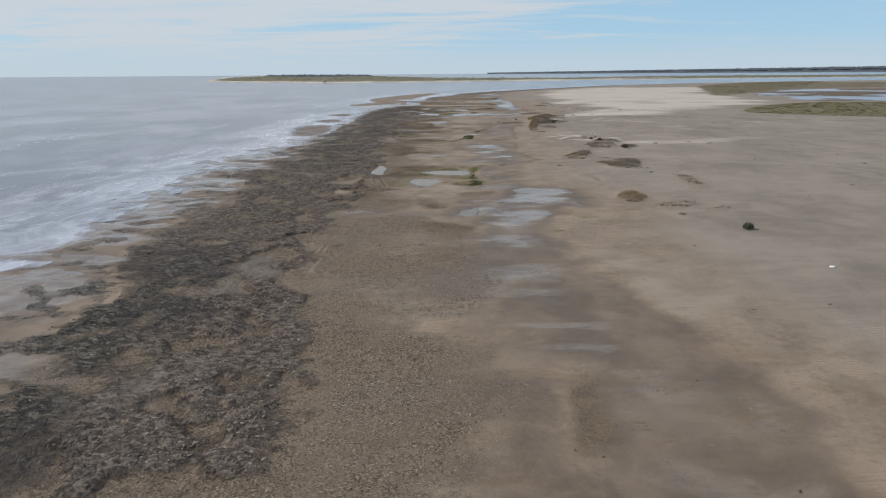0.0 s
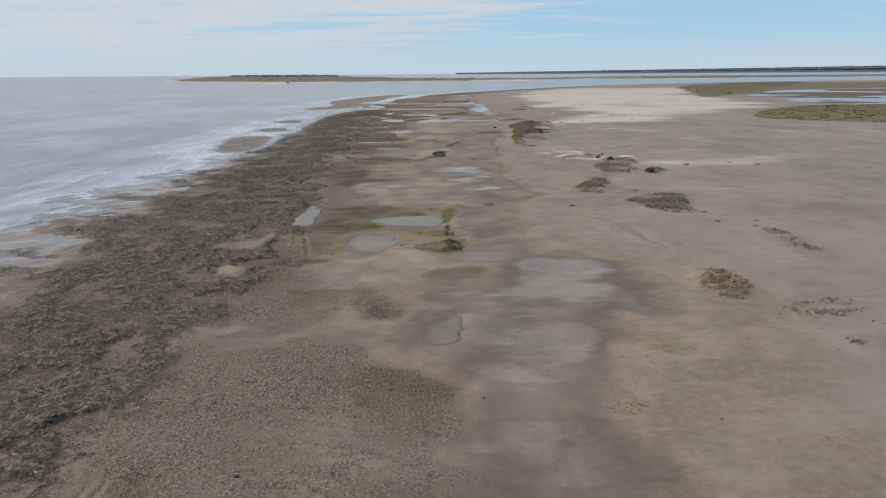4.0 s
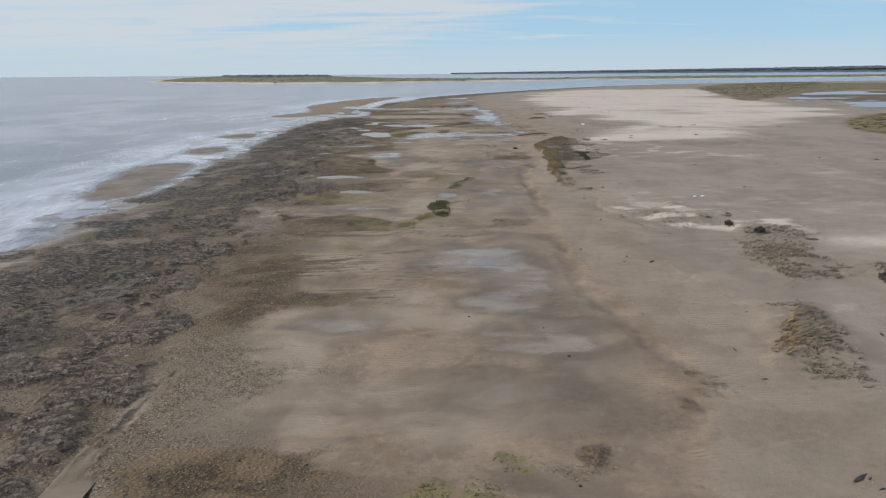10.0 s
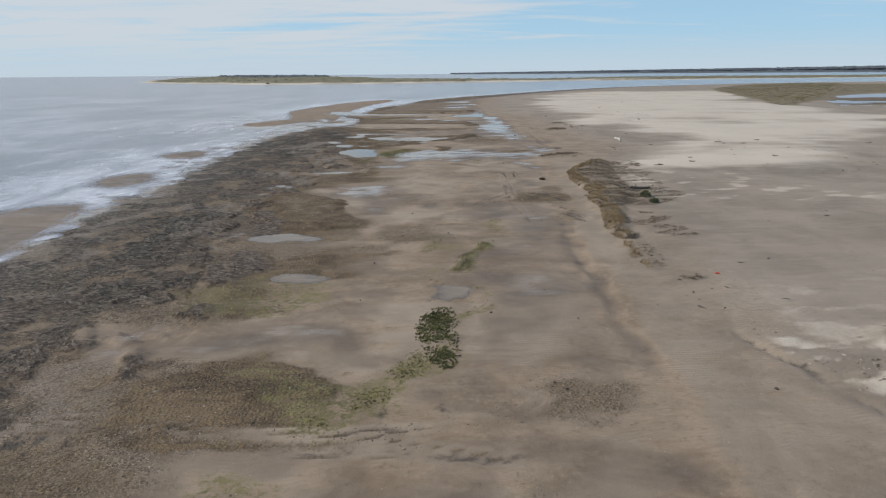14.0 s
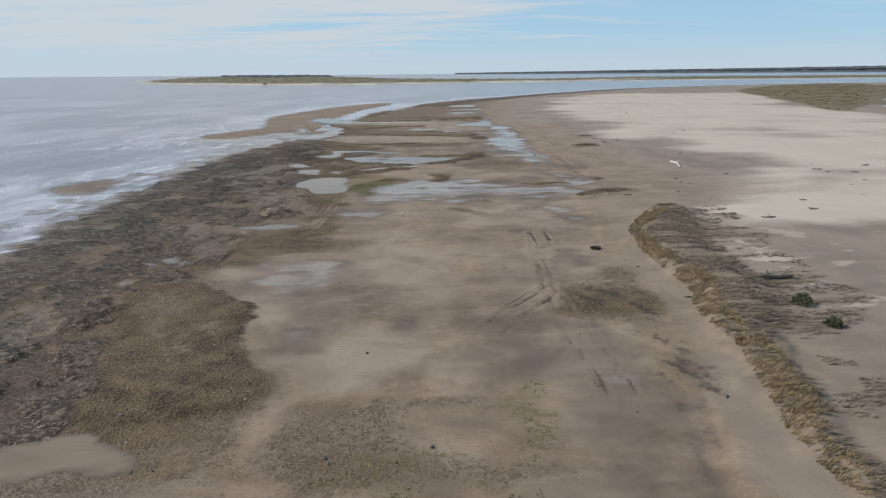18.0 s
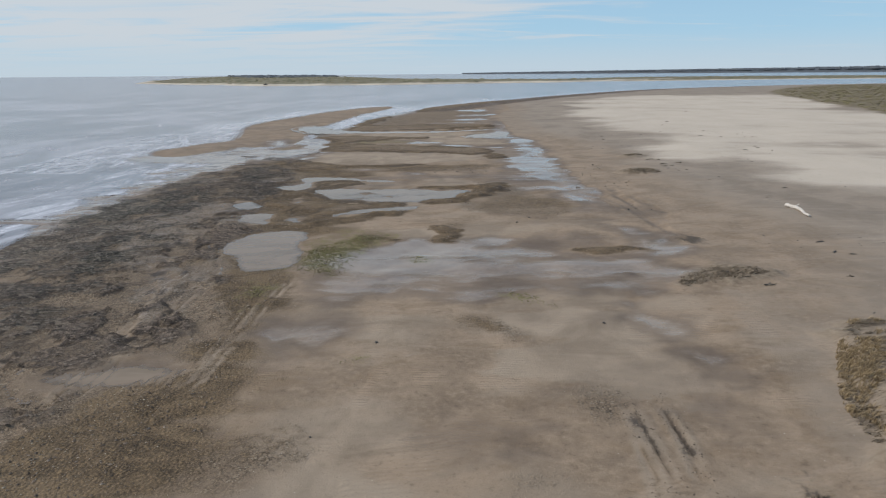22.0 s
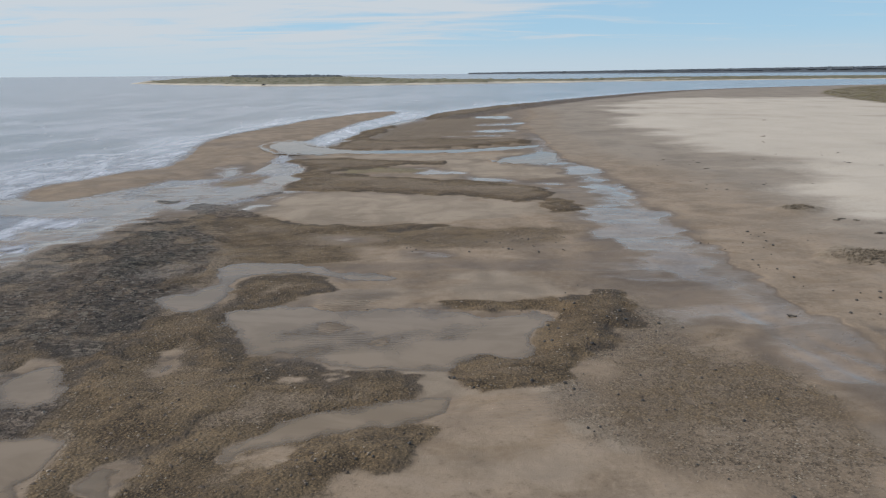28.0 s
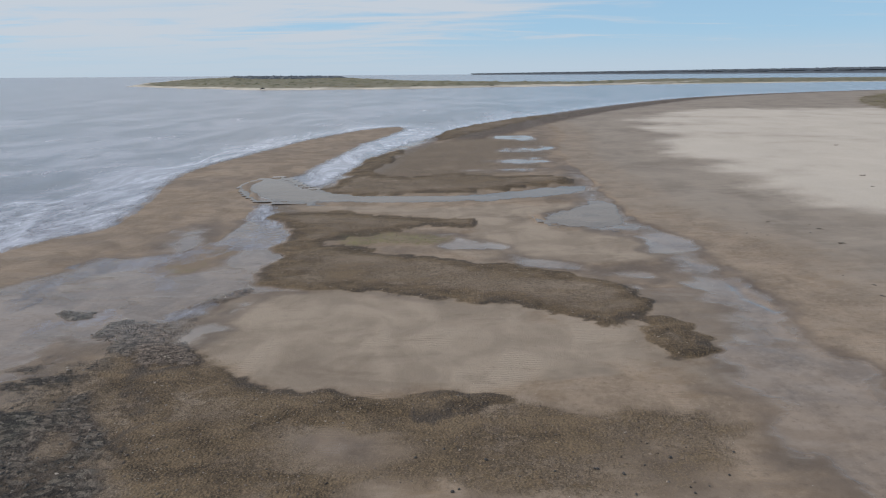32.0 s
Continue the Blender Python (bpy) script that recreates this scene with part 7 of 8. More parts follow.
SPIT_B = low_land("mud_spit", [(200, 1090), (310, 1130), (630, 1200), (1200, 1260), (2300, 1300), (2300, 1750), (900, 1640), (490, 1660), (250, 1500)], 0.9, ISLAND, 16,
                  "low brown mud spit across the water")
q, d = scatter_in(SPIT_B, 5000)
q = q[d > 12]
s = 0.8 + 2.2 * rng.random(len(q)) ** 2
tagged(lumps("scrub", q[:, 0], q[:, 1], np.full(len(q), 0.5), s * 2.2, s * 2.2, s * 0.3, SCRUB), "brown scrub on the mud spit", "scrub", kind="stuff")

# wooded coast along the horizon
n = 9000
t = rng.random(n)
cx = 120 + 3300 * t
cy = 4250 - 1250 * t ** 0.8 + rng.random(n) * 160
s = (3.0 + 3.0 * rng.random(n)) * (0.6 + 2.0 * t)
tagged(lumps("far_woods", cx, cy, 4 + 18 * t, s * 2.2, s * 2.2, s * 1.0, WOODS_HAZED), "band of woods along the horizon, coloured blue-grey for distance haze", "woods", kind="stuff")
u = np.linspace(0, 1, 60)
back_line = np.stack([120 + 3300 * u, 4250 - 1250 * u ** 0.8], 1)
low = np.concatenate([np.stack([back_line[:, 0], back_line[:, 1] - 40, np.full(60, -0.5)], 1), np.stack([back_line[:, 0], back_line[:, 1] + 10, 5 + 22 * u], 1),
                      np.stack([back_line[:, 0], back_line[:, 1] + 200, 5 + 22 * u], 1)])
tagged(mesh_object("far_coast", low, grid_faces(60, 3), WOODS_HAZED), "low dark coast on the horizon", "coast", kind="structure")

# ---------------------------------------------------------------- plants and loose cover


def blades(name, x, y, z, height, spread, mat, per=6, lean=(0.5, 0.0), width=0.035):
    """Tufts of bent blades, joined in one mesh."""
    n = len(x) * per
    bx, by, bz = np.repeat(x, per), np.repeat(y, per), np.repeat(z, per)
    h = np.repeat(height, per) * (0.5 + 0.8 * rng.random(n))
    sp = np.repeat(spread, per)
    a = rng.random(n) * 6.283
    bx, by = bx + np.cos(a) * sp * 0.35 * rng.random(n), by + np.sin(a) * sp * 0.35 * rng.random(n)
    sway = fbm(bx, by + 60, 2.0, 3) * 1.8 + 0.1
    ox = np.cos(a) * sp * rng.random(n) + lean[0] * h * sway
    oy = np.sin(a) * sp * rng.random(n) + (lean[1] + lean[0] * (fbm(bx + 20, by, 1.5, 3) - 0.5)) * h * sway
    w = width * (0.6 + 0.9 * rng.random(n))
    b = rng.random(n) * 6.283
    wx, wy = np.cos(b) * w, np.sin(b) * w
    base = bz - 0.02
    v = np.stack([np.stack([bx - wx, by - wy, base], -1), np.stack([bx + wx, by + wy, base], -1),
                  np.stack([bx + ox * 0.45 + wx * 0.7, by + oy * 0.45 + wy * 0.7, base + h * 0.72], -1),
                  np.stack([bx + ox * 0.45 - wx * 0.7, by + oy * 0.45 - wy * 0.7, base + h * 0.72], -1),
                  np.stack([bx + ox, by + oy, base + h], -1)], 1)
    f = np.array([(0, 1, 2), (0, 2, 3), (3, 2, 4)])[None] + (np.arange(n) * 5)[:, None, None]
    return mesh_object(name, v.reshape(-1, 3), f.reshape(-1, 3), mat)


def tuft_patch(name, pts, per_m2, height, mat, label, category, lean=(0.5, -0.1), width=0.035, per=6, clump=0.45, edge=0.9, flat=0.8, ragged=4.0, spread=1.0):
    """Tufts within an outline, thinner where the noise is low and at the rim."""
    p = rounded(pts)
    p = p.mean(0) + (p - p.mean(0)) * spread
    size = np.prod(p.max(0) - p.min(0))
    q, d = scatter_in(p, int(size * per_m2) + 6)
    keep = (fbm(q[:, 0] * 0.5, q[:, 1], 1.3, 4) > clump + 0.30 * (rng.random(len(q)) - 0.5)) & (d > edge * rng.random(len(q)) * 0.6)
    keep &= d + ragged * (fbm(q[:, 0] + 9, q[:, 1], 2.4, 4) - 0.45) > 0
    if spread > 1:
        keep &= rng.random(len(q)) < 0.12 + 0.88 * smooth(d + 1.2 * (fbm(q[:, 0], q[:, 1], 0.7, 3) - 0.5), 0.0, 1.3)
    q = q[keep]
    if len(q) < 3:
        return None
    h = height * (0.5 + 0.8 * rng.random(len(q)))
    return tagged(blades(name, q[:, 0], q[:, 1], ground_at(q[:, 0], q[:, 1]), h, h * flat, mat, per, lean, width), label, category, kind="stuff")


for pts, sort in GRASS:
    p = rounded(pts)
    if sort == "straw":
        tuft_patch("dry_grass", pts, 55, 0.17, STRAW, "golden dry grass tufts on the sand bank", "grass", lean=(1.2, -0.3), width=0.013, clump=0.38, flat=1.0, per=8)
        continue
    if sort != "bank":
        tuft_patch("dry_grass", pts, {"lodged": 26, "matted": 48}[sort], 0.13, STRAW_GREY, "grey-brown lodged beach grass half buried in sand", "grass", lean=(1.7, -0.2), width=0.014, clump={"lodged": 0.45, "matted": 0.36}[sort], flat=1.7, per=7)
        continue
    # grey grass lies combed inland, well past the outline, and thins out into the sand
    wide = np.concatenate([p, p + (5.0, -0.5)])
    lo, hi = wide.min(0), wide.max(0)
    q = lo + rng.random((int(np.prod(hi - lo) * 64), 2)) * (hi - lo)
    reach = 1.5 + 4.5 * fbm(q[:, 0] * 0.4, q[:, 1] + 40, 2.0, 4)
    home = depth_inside(p, q[:, 0], q[:, 1])
    past = depth_inside(p, q[:, 0] - reach, q[:, 1])
    comb = fbm(q[:, 0] * 0.28, q[:, 1] * 1.3, 1.1, 5)
    chance = np.where(home > 0, 0.95, np.where(past > 0, 0.42, 0.0))
    q = q[(comb > np.where(home > 0, 0.35, 0.42) + 0.14 * rng.random(len(q))) & (rng.random(len(q)) < chance)]
    h = 0.06 + 0.09 * rng.random(len(q))
    tagged(blades("dry_grass", q[:, 0], q[:, 1], ground_at(q[:, 0], q[:, 1]), h, h * 1.2, STRAW_GREY, 7, (3.6, -0.6), 0.012), "grey-brown beach grass combed flat over the sand bank", "grass", kind="stuff")
    q, d = scatter_in(p, int(np.prod(np.ptp(p, axis=0)) * 110))
    west = depth_inside(p, q[:, 0] - 0.5 - 1.7 * fbm(q[:, 0], q[:, 1] + 40, 1.8, 3), q[:, 1] + 0.2)
    q = q[((west < 0.25 * rng.random(len(q))) | (rng.random(len(q)) < 0.02)) & (fbm(q[:, 0], q[:, 1], 1.0, 4) > 0.40 + 0.1 * rng.random(len(q)))]
    h = 0.07 + 0.16 * rng.random(len(q)) ** 1.5
    tagged(blades("dry_grass", q[:, 0], q[:, 1], ground_at(q[:, 0], q[:, 1]), h, h * 1.1, STRAW, 8, (0.8, -0.2), 0.010), "golden-brown dry grass standing along the edge of the sand bank", "grass", kind="stuff")
for pts in WEEDS:
    tuft_patch("green_weed", pts, 105, 0.04, WEED, "yellow-green and olive weed on the wet flat", "weed", lean=(0.4, 0.0), width=0.022, per=6, clump=0.40, flat=1.8, edge=0.3, ragged=0.8, spread=1.3)
for pts in TUFTS:
    tuft_patch("green_weed", pts, 210, 0.05, WEED, "olive-green weed on the wet flat", "weed", lean=(0.5, 0.0), width=0.018, per=6, clump=0.40, flat=1.6, edge=0.3, ragged=0.8, spread=1.3)
for pts in MATS:
    tuft_patch("green_weed", pts, 260, 0.045, GREEN, "flat mat of dark green and olive weed on the wet sand", "weed", lean=(0.5, 0.0), width=0.020, per=6, clump=0.30, flat=1.6, edge=0.2, ragged=1.0, spread=1.08)
for pts in GREENS:
    tuft_patch("green_grass", pts, 230, 0.10, GREEN, "green grass growing from the weed bed", "grass", lean=(0.6, -0.2), width=0.02, per=8, clump=0.42, flat=0.9, edge=0.3, ragged=0.8, spread=1.3)
for pts in MARSHES:
    tuft_patch("marsh_grass", pts, min(0.5, 12000 / np.prod(np.ptp(rounded(pts), axis=0))), 0.08, MARSH, "olive-brown marsh grass beside the lagoon", "marsh grass", lean=(0.3, 0.0), width=0.6, per=4, clump=0.15, flat=16.0, edge=3)

# dark clods along the shore, thickest in the dark band
n = 225000
x, y = -36 + 30 * rng.random(n), 14 + 280 * rng.random(n) ** 1.15
k = layer_at("shingle", x, y) * smooth(fbm(x * 0.8, y * 0.6, 2.2, 4), 0.22, 0.60) > 0.2 + 0.6 * rng.random(n)
z = ground_at(x, y)
k &= z > SEA_LEVEL - 0.05
x, y, z = x[k], y[k], z[k]
s = 0.022 + 0.085 * rng.random(len(x)) ** 3
browner = x - np.interp(y, TURN_Y, TURN_X) > 2.5 * (fbm(x, y, 6.0, 3) - 0.5) * 3
for side, mat, name, label in ((~browner, CLOD, "peat_clods", "dark grey clods of peat and shell strewn along the shore"),
                               (browner, CLOD_BROWN, "peat_clods", "brown clods of peat between the dark band and the flat")):
    tagged(lumps(name, x[side], y[side], z[side] + s[side] * 0.10, s[side] * 1.35, s[side] * 0.85, s[side] * 0.42, mat), label, "clods", kind="stuff")

# crumbs thrown up beside the tyre tracks
x, y = [], []
for pts in RUTS:
    for (ax, ay), (bx, by) in zip(pts[:-1], pts[1:]):
        n = int(26 * math.hypot(bx - ax, by - ay))
        t, o = rng.random(n), rng.choice((-1, 1), n) * (0.22 + 0.10 * rng.standard_normal(n))
        ln = math.hypot(bx - ax, by - ay)
        x.append(ax + (bx - ax) * t - o * (by - ay) / ln)
        y.append(ay + (by - ay) * t + o * (bx - ax) / ln)
x, y = np.concatenate(x), np.concatenate(y)
k = fbm(x, y, 2.0, 3) > 0.42 + 0.3 * rng.random(len(x))
x, y = x[k], y[k]
s = 0.012 + 0.03 * rng.random(len(x)) ** 2
tagged(lumps("mud_crumbs", x, y, ground_at(x, y) + s * 0.1, s * 1.3, s, s * 0.8, CLOD_BROWN), "crumbs of brown mud thrown up beside tyre tracks", "clods", kind="stuff")

# shell gravel on the brown flats
n = 170000
x, y = -20 + 42 * rng.random(n), 16 + 290 * rng.random(n) ** 1.1
k = np.maximum(layer_at("gravel", x, y), layer_at("mud", x, y) * 0.8) * (0.4 + 0.9 * fbm(x, y, 1.5, 3)) > 0.55 + 0.4 * rng.random(n)
x, y = x[k], y[k]
s = 0.014 + 0.032 * rng.random(len(x)) ** 2
tagged(lumps("shell_gravel", x, y, ground_at(x, y) + s * 0.2, s * 1.3, s, s * 0.6, SHELL), "pale shell bits and gravel strewn on brown mud", "gravel", kind="stuff")

# clods that crumble out of the brown mud
n = 190000
x, y = -22 + 44 * rng.random(n), 16 + 300 * rng.random(n) ** 1.1
k = layer_at("mud", x, y) * (0.3 + 1.3 * fbm(x, y * 0.8, 1.2, 4)) > 0.42 + 0.5 * rng.random(n)
x, y = x[k], y[k]
s = 0.016 + 0.062 * rng.random(len(x)) ** 3
tagged(lumps("mud_clods", x, y, ground_at(x, y) + s * 0.15, s * 1.3, s * 0.9, s * 0.7, CLOD_BROWN), "small brown mud clods strewn over the muddy flat", "clods", kind="stuff")

# chunks broken from the edge of the dune
for pts in CRUMBS:
    q, d = scatter_in(rounded(pts), 900)
    q = q[(fbm(q[:, 0], q[:, 1], 1.4, 3) > 0.5)]
    s = 0.02 + 0.08 * rng.random(len(q)) ** 3
    tagged(lumps("sand_chunks", q[:, 0], q[:, 1], ground_at(q[:, 0], q[:, 1]) + s * 0.1, s * 1.5, s, s * 0.6, CHUNK), "pale sand chunks broken from the dune edge", "sand", kind="stuff")

# wrack and sticks strewn over the dry sand, thickest along the grass banks
n = 2200
x, y = 12 + 50 * rng.random(n) ** 1.3, 30 + 290 * rng.random(n)
inland = x - np.interp(y, BEACH_Y, BEACH_X)
k = (inland > 3) & (smooth(fbm(x * 0.7, y, 7.0, 4), 0.5, 0.66) * smooth(inland, 2, 6) > 0.15 + 0.8 * rng.random(n))
for pts, sort in GRASS:
    p = rounded(pts)
    w = (np.abs(x - p[:, 0].mean()) < 12) & (np.abs(y - p[:, 1].mean()) < 14)
    k[w] |= (np.abs(depth_inside(p, x[w], y[w])) < 1.6) & (rng.random(w.sum()) < 0.2)
x, y = x[k], y[k]
s = 0.04 + 0.13 * rng.random(len(x)) ** 3
tagged(lumps("wrack", x, y, ground_at(x, y) + s * 0.1, s * 2.4, s * 0.7, s * 0.5, STONE), "dark bits of wrack and sticks strewn over dry sand", "wrack", kind="stuff")

# stones that lie singly on the flat
STONES = []
for k in range(4):
    m = lumps("stone", np.zeros(1), np.zeros(1), np.zeros(1), np.array([0.085]), np.array([0.07]), np.array([0.06]), STONE, 0.3)
    bm = bmesh.new()
    bm.from_mesh(m.data)
    bmesh.ops.subdivide_edges(bm, edges=bm.edges[:], cuts=1, use_grid_fill=True, smooth=0.6)
    bm.to_mesh(m.data)
    bm.free()
    STONES.append(m.data)
    bpy.data.objects.remove(m)
spots = [(x, y) for x, y in zip(-6 + 30 * rng.random(420), 230 + 40 * rng.random(420)) if layer_at("gravel", x, y) > 0.4 or grain(x * 1.0, y * 1.0, 7.0) > 0.7][:190]
spots += list(zip(-8 + 22 * rng.random(45), 40 + 180 * rng.random(45)))
for k, (x, y) in enumerate(spots):
    zz = float(ground_at(x, y))
    st = tagged(new("stone", STONES[k % 4]), "small dark wet stone on the sand flat", "stone", "stones on the flat")
    st.matrix_world = pose(x, y, zz + 0.02, 0, 0, rng.random() * 360) @ Matrix.Scale(0.5 + 0.9 * rng.random() ** 2, 4)

# ---------------------------------------------------------------- single things


def part(name, bm, mat, parent, label=""):
    me = bpy.data.meshes.new(name)
    bm.to_mesh(me)
    bm.free()
    me.materials.append(mat)
    ob = new(name, me)
    ob.parent = parent
    if label:
        ob["label"] = label
    return ob


def limb(bm, line, radii, sides=8, rough=0.12):
    """A tapered round limb along a line of points."""
    rings = []
    for k, (p, r) in enumerate(zip(line, radii)):
        p = Vector(p)
        ahead = (Vector(line[min(k + 1, len(line) - 1)]) - Vector(line[max(k - 1, 0)])).normalized()
        side = ahead.cross(Vector((0, 0, 1)))
        side = side.normalized() if side.length > 1e-3 else Vector((1, 0, 0))
        up = side.cross(ahead)
        ring = []
        for i in range(sides):
            a = 2 * math.pi * i / sides
            rr = r * (1 + rough * (random.random() - 0.5) * 2)
            ring.append(bm.verts.new(p + side * math.cos(a) * rr + up * math.sin(a) * rr))
        rings.append(ring)
    for a, b in zip(rings[:-1], rings[1:]):
        for i in range(sides):
            bm.faces.new((a[i], a[(i + 1) % sides], b[(i + 1) % sides], b[i]))
    bm.faces.new(rings[0][::-1])
    bm.faces.new(rings[-1])


def driftwood(name, a, b, r, mat, label, stubs=2, bend=0.25):
    """A log with a slight bend, and stubs of branches as its parts."""
    (ax, ay), (bx, by) = a, b
    root = new(name)
    root.location = ((ax + bx) / 2, (ay + by) / 2, float(ground_at((ax + bx) / 2, (ay + by) / 2)))
    tagged(root, label, "driftwood")
    length = math.hypot(bx - ax, by - ay)
    root.rotation_euler = (0, 0, math.atan2(by - ay, bx - ax))
    line, radii = [], []
    for k in range(11):
        t = k / 10
        line.append((length * (t - 0.5), bend * math.sin(t * 5.0) + 0.05 * (random.random() - 0.5), r * 0.75 + 0.03 * random.random()))
        radii.append(r * (1.15 - 0.55 * t) * (0.9 + 0.2 * random.random()))
    bm = bmesh.new()
    limb(bm, line, radii, 10)
    part("trunk", bm, mat, root)
    for k in range(stubs):
        p = Vector(line[2 + 3 * k])
        way = Vector((0.3, random.choice((-1, 1)) * 0.6, 0.5)) * (0.5 + random.random() * 0.6)
        bm = bmesh.new()
        limb(bm, [p, p + way * 0.5, p + way], [r * 0.45, r * 0.35, r * 0.15], 7)
        part("branch", bm, mat, root)
    return root


def shrub(x, y, width, height, mat, label):
    """A low shrub: stems and a crown of many small leaves."""
    root = new("shrub")
    root.location = (x, y, float(ground_at(x, y)))
    tagged(root, label, "shrub")
    bm = bmesh.new()
    for k in range(9):
        a = random.random() * 6.28
        tip = Vector((math.cos(a) * width * 0.4, math.sin(a) * width * 0.4, height * (0.5 + 0.4 * random.random())))
        limb(bm, [(0, 0, -0.05), tip * 0.5 + Vector((0, 0, height * 0.15)), tip], [0.03, 0.02, 0.008], 5)
    part("stems", bm, BARK_DARK, root)
    n = int(110 * max(width, 0.6))
    a, r = rng.random(n) * 6.283, np.sqrt(rng.random(n)) * (0.6 + 0.4 * grain(rng.random(n) * 9, rng.random(n) * 9, 1.0))
    lx, ly = np.cos(a) * r * width * 0.5, np.sin(a) * r * width * 0.5
    lz = height * (0.12 + 0.8 * rng.random(n) * (1 - r ** 2))
    crown = blades("crown", lx, ly, lz, np.full(n, 0.16), np.full(n, 0.13), mat, 4, (0.1, 0.0), 0.03)
    crown.parent = root
    return root


driftwood("driftwood_log", (33.8, 236.0), (33.7, 231.0), 0.15, BARK_PALE, "bleached pale driftwood trunk lying on dry sand", 1, 0.3)
driftwood("driftwood_log", (20.8, 182.3), (23.6, 183.2), 0.20, BARK_DARK, "dark driftwood log with a root end on the sand", 2, 0.2)
for x, y, w, h, mat, label in ((23.1, 55.7, 1.1, 0.6, LEAF, "small dark green shrub on the sand bank"), (21.7, 178.0, 1.3, 0.7, LEAF, "dark green shrub beside the dry grass"),
                               (21.5, 174.6, 1.0, 0.55, LEAF, "dark green shrub beside the dry grass"), (26.1, 115.3, 1.4, 0.6, DEAD, "low dead grey-brown shrub on pale sand"),
                               (24.3, 127.8, 0.9, 0.5, DEAD, "low dead grey-brown shrub on pale sand"), (23.3, 131.0, 0.8, 0.4, DEAD, "low dead grey-brown shrub on pale sand"), (13.3, 191.3, 0.8, 0.14, DEAD, "dark clump of wrack on wet sand")):
    shrub(x, y, w, h, mat, label)


def scrap(name, x, y, size, mat, label):
    bm = bmesh.new()
    bmesh.ops.create_icosphere(bm, subdivisions=2, radius=size)
    for v in bm.verts:
        v.co = Vector((v.co.x * 1.5, v.co.y, v.co.z * 0.7)) * (0.85 + 0.3 * random.random())
    me = bpy.data.meshes.new(name)
    bm.to_mesh(me)
    bm.free()
    me.materials.append(mat)
    ob = tagged(new(name, me), label, "litter")
    ob.location = (x, y, float(ground_at(x, y)) + size * 0.4)


scrap("plastic_bottle", 25.6, 144.2, 0.13, SCRAP_WHITE, "crumpled white plastic bottle on the sand")
scrap("plastic_bottle", 26.4, 144.3, 0.13, SCRAP_WHITE, "crumpled white plastic bottle on the sand")
scrap("plastic_scrap", 18.0, 150.9, 0.10, SCRAP_RED, "small red plastic scrap in dry grass")
scrap("plastic_bottle", 23.6, 43.3, 0.13, SCRAP_WHITE, "crumpled white plastic bottle on the sand")


def wrack(spots):
    """Single dark clumps of wrack and broken wood on the sand."""
    for x, y in spots:
        root = tagged(new("wrack_clump"), "dark clump of wrack and broken sticks on pale sand", "wrack", "clumps of wrack")
        root.location = (x, y, float(ground_at(x, y)))
        size = 0.16 + 0.22 * random.random() ** 2
        bm = bmesh.new()
        bmesh.ops.create_icosphere(bm, subdivisions=2, radius=size)
        for v in bm.verts:
            v.co = Vector((v.co.x * 1.7, v.co.y * 0.8, max(v.co.z, -0.05) * 0.3)) * (0.55 + 0.8 * random.random())
        part("tangle", bm, DEAD, root)
        for k in range(3):
            a = random.random() * 6.28
            tip = Vector((math.cos(a), math.sin(a) * 0.6, 0.25)) * size * 1.9
            bm = bmesh.new()
            limb(bm, [(0, 0, 0.05), tip * 0.5, tip], [0.05, 0.035, 0.015], 5)
            part("stick", bm, BARK_DARK, root)


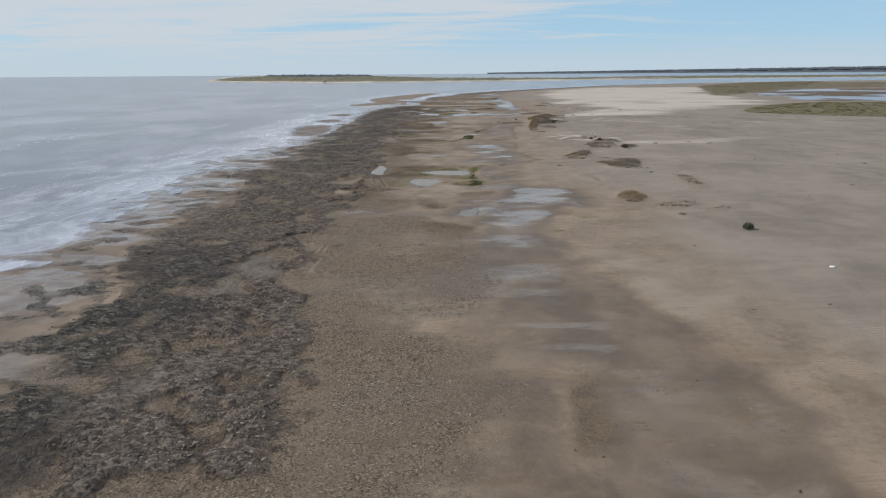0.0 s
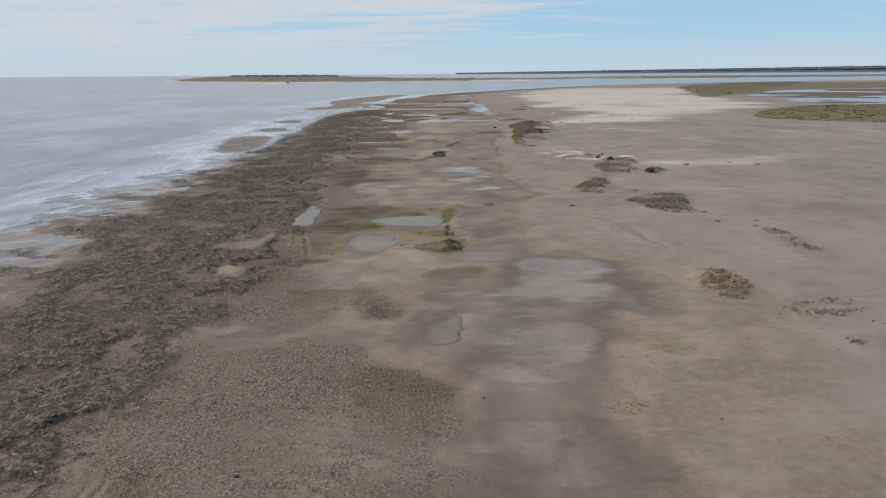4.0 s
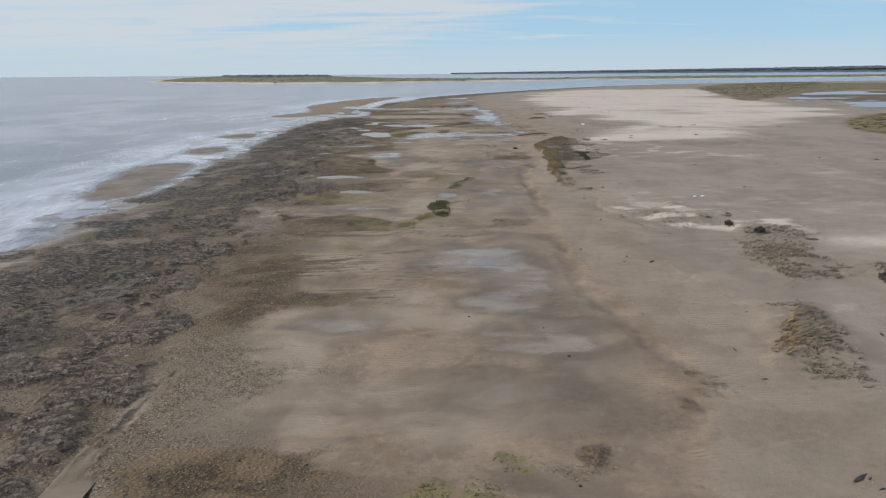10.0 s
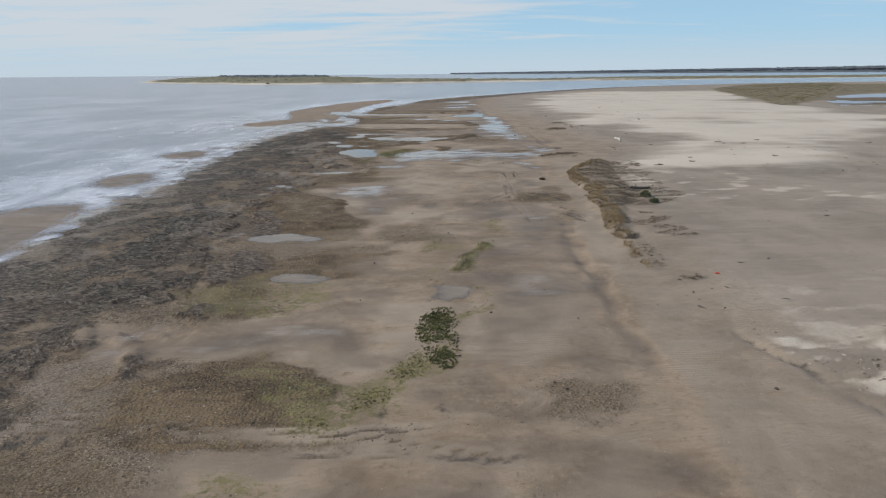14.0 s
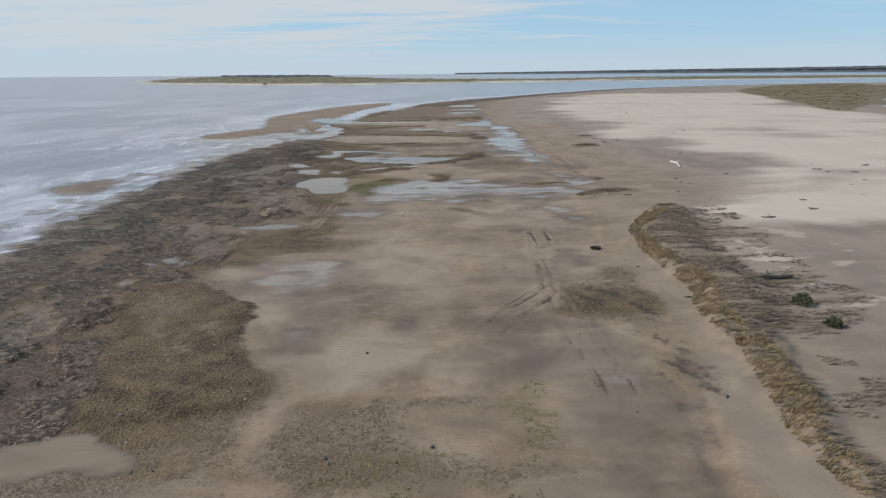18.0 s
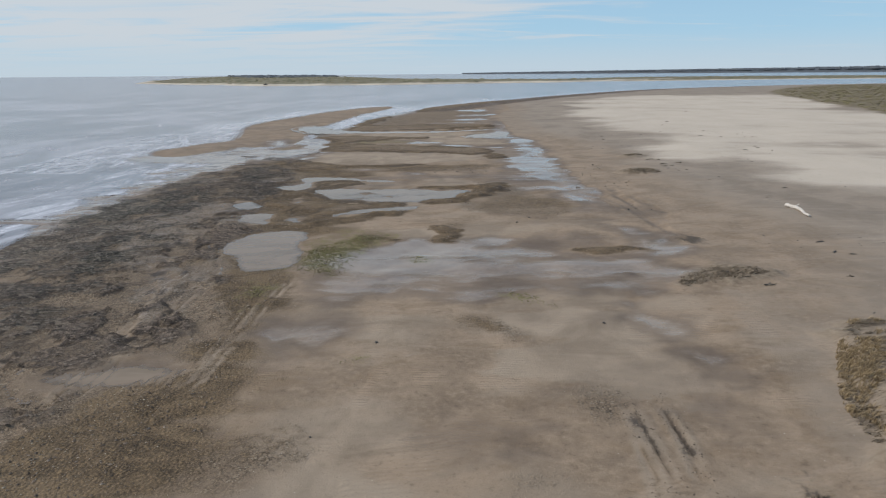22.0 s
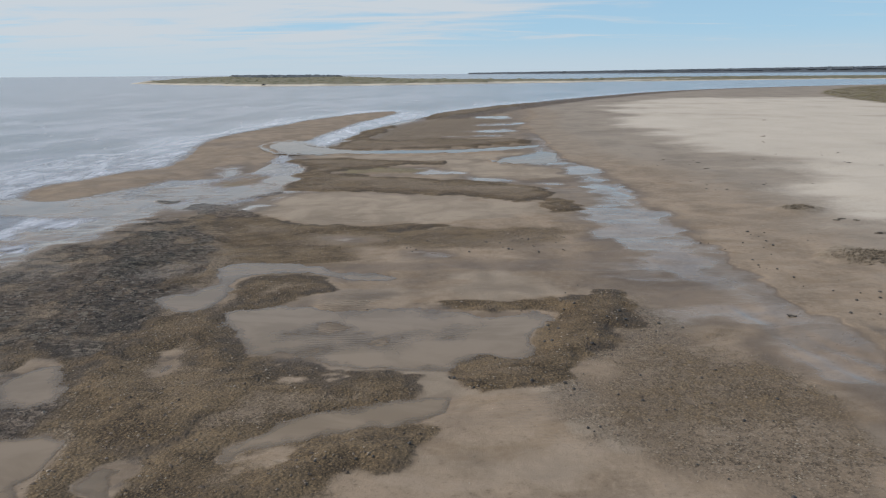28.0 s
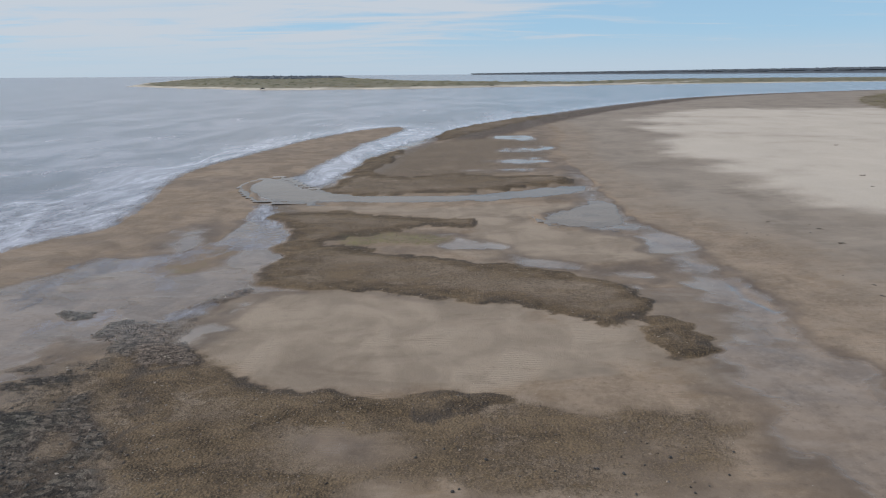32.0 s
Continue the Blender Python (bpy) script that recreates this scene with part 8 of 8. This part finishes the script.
wrack([(24.4, 134.1), (26.6, 128.8), (27.4, 126), (28.1, 118.3), (33.2, 122.5), (41.9, 121), (39.2, 123.1), (25.6, 85.5)])
wrack([(24.9, 134.9), (24.6, 128.6), (52.9, 171), (32.8, 121.6), (28.2, 118.4), (18, 107.2), (20.8, 103.8), (27.3, 117.6)])
wrack([(37.3, 225.8), (37.2, 207.6), (49.2, 227.1), (22.4, 133.6), (49.9, 208.1), (73.9, 224.7)])
wrack([(27.2, 200.9), (27.2, 199.4), (30, 199.6), (58.2, 231.9), (49.2, 224.7), (52.4, 224.5), (36, 203.3), (27.3, 214.3)])
wrack([(52.9, 285.9), (52.3, 283.4), (56.4, 342.2), (34.4, 268), (31.2, 271.7), (21.6, 213)])
wrack([(31.8, 272.1), (32.7, 271.5), (32.1, 267.1), (31.6, 265.1), (32.7, 265.4), (17, 250), (29.3, 312.7)])
wrack([(52.4, 333), (75.6, 384.8), (32.1, 303.5)])


def car(x, y, turn):
    """A dark pickup parked on the island's beach."""
    root = new("parked_car")
    root.location, root.rotation_euler = (x, y, 0.35), (0, 0, turn)
    tagged(root, "dark pickup parked on the island beach", "car")

    def box(name, size, at, mat, parent, bevel=0.08, taper=1.0):
        bm = bmesh.new()
        bmesh.ops.create_cube(bm, size=1)
        for v in bm.verts:
            k = taper if v.co.z > 0 else 1.0
            v.co = Vector((v.co.x * size[0] * k + at[0], v.co.y * size[1] * (0.5 + k / 2) + at[1], v.co.z * size[2] + at[2]))
        bmesh.ops.bevel(bm, geom=bm.edges[:], offset=bevel, segments=2, affect="EDGES")
        return part(name, bm, mat, parent)

    body = box("body", (4.8, 1.8, 0.65), (0, 0, 0.75), PAINT, root)
    cabin = box("cabin", (2.2, 1.65, 0.7), (0.1, 0, 1.4), PAINT, root, 0.1, 0.72)
    for sgn in (-1, 1):
        box("side_window", (1.5, 0.03, 0.42), (0.1, sgn * 0.76, 1.42), GLASS, cabin, 0.01, 0.8)
        box("headlight", (0.06, 0.35, 0.18), (2.4, sgn * 0.62, 0.85), STEEL, body, 0.02)
        for wx in (-1.45, 1.5):
            bm = bmesh.new()
            bmesh.ops.create_cone(bm, cap_ends=True, segments=20, radius1=0.37, radius2=0.37, depth=0.25, matrix=pose(wx, sgn * 0.82, 0.37, 90, 0, 0))
            wheel = part("tyre", bm, RUBBER, root)
            bm = bmesh.new()
            bmesh.ops.create_cone(bm, cap_ends=True, segments=16, radius1=0.22, radius2=0.2, depth=0.27, matrix=pose(wx, sgn * 0.83, 0.37, 90, 0, 0))
            part("rim", bm, STEEL, wheel)


car(-195, 952, 0.2)
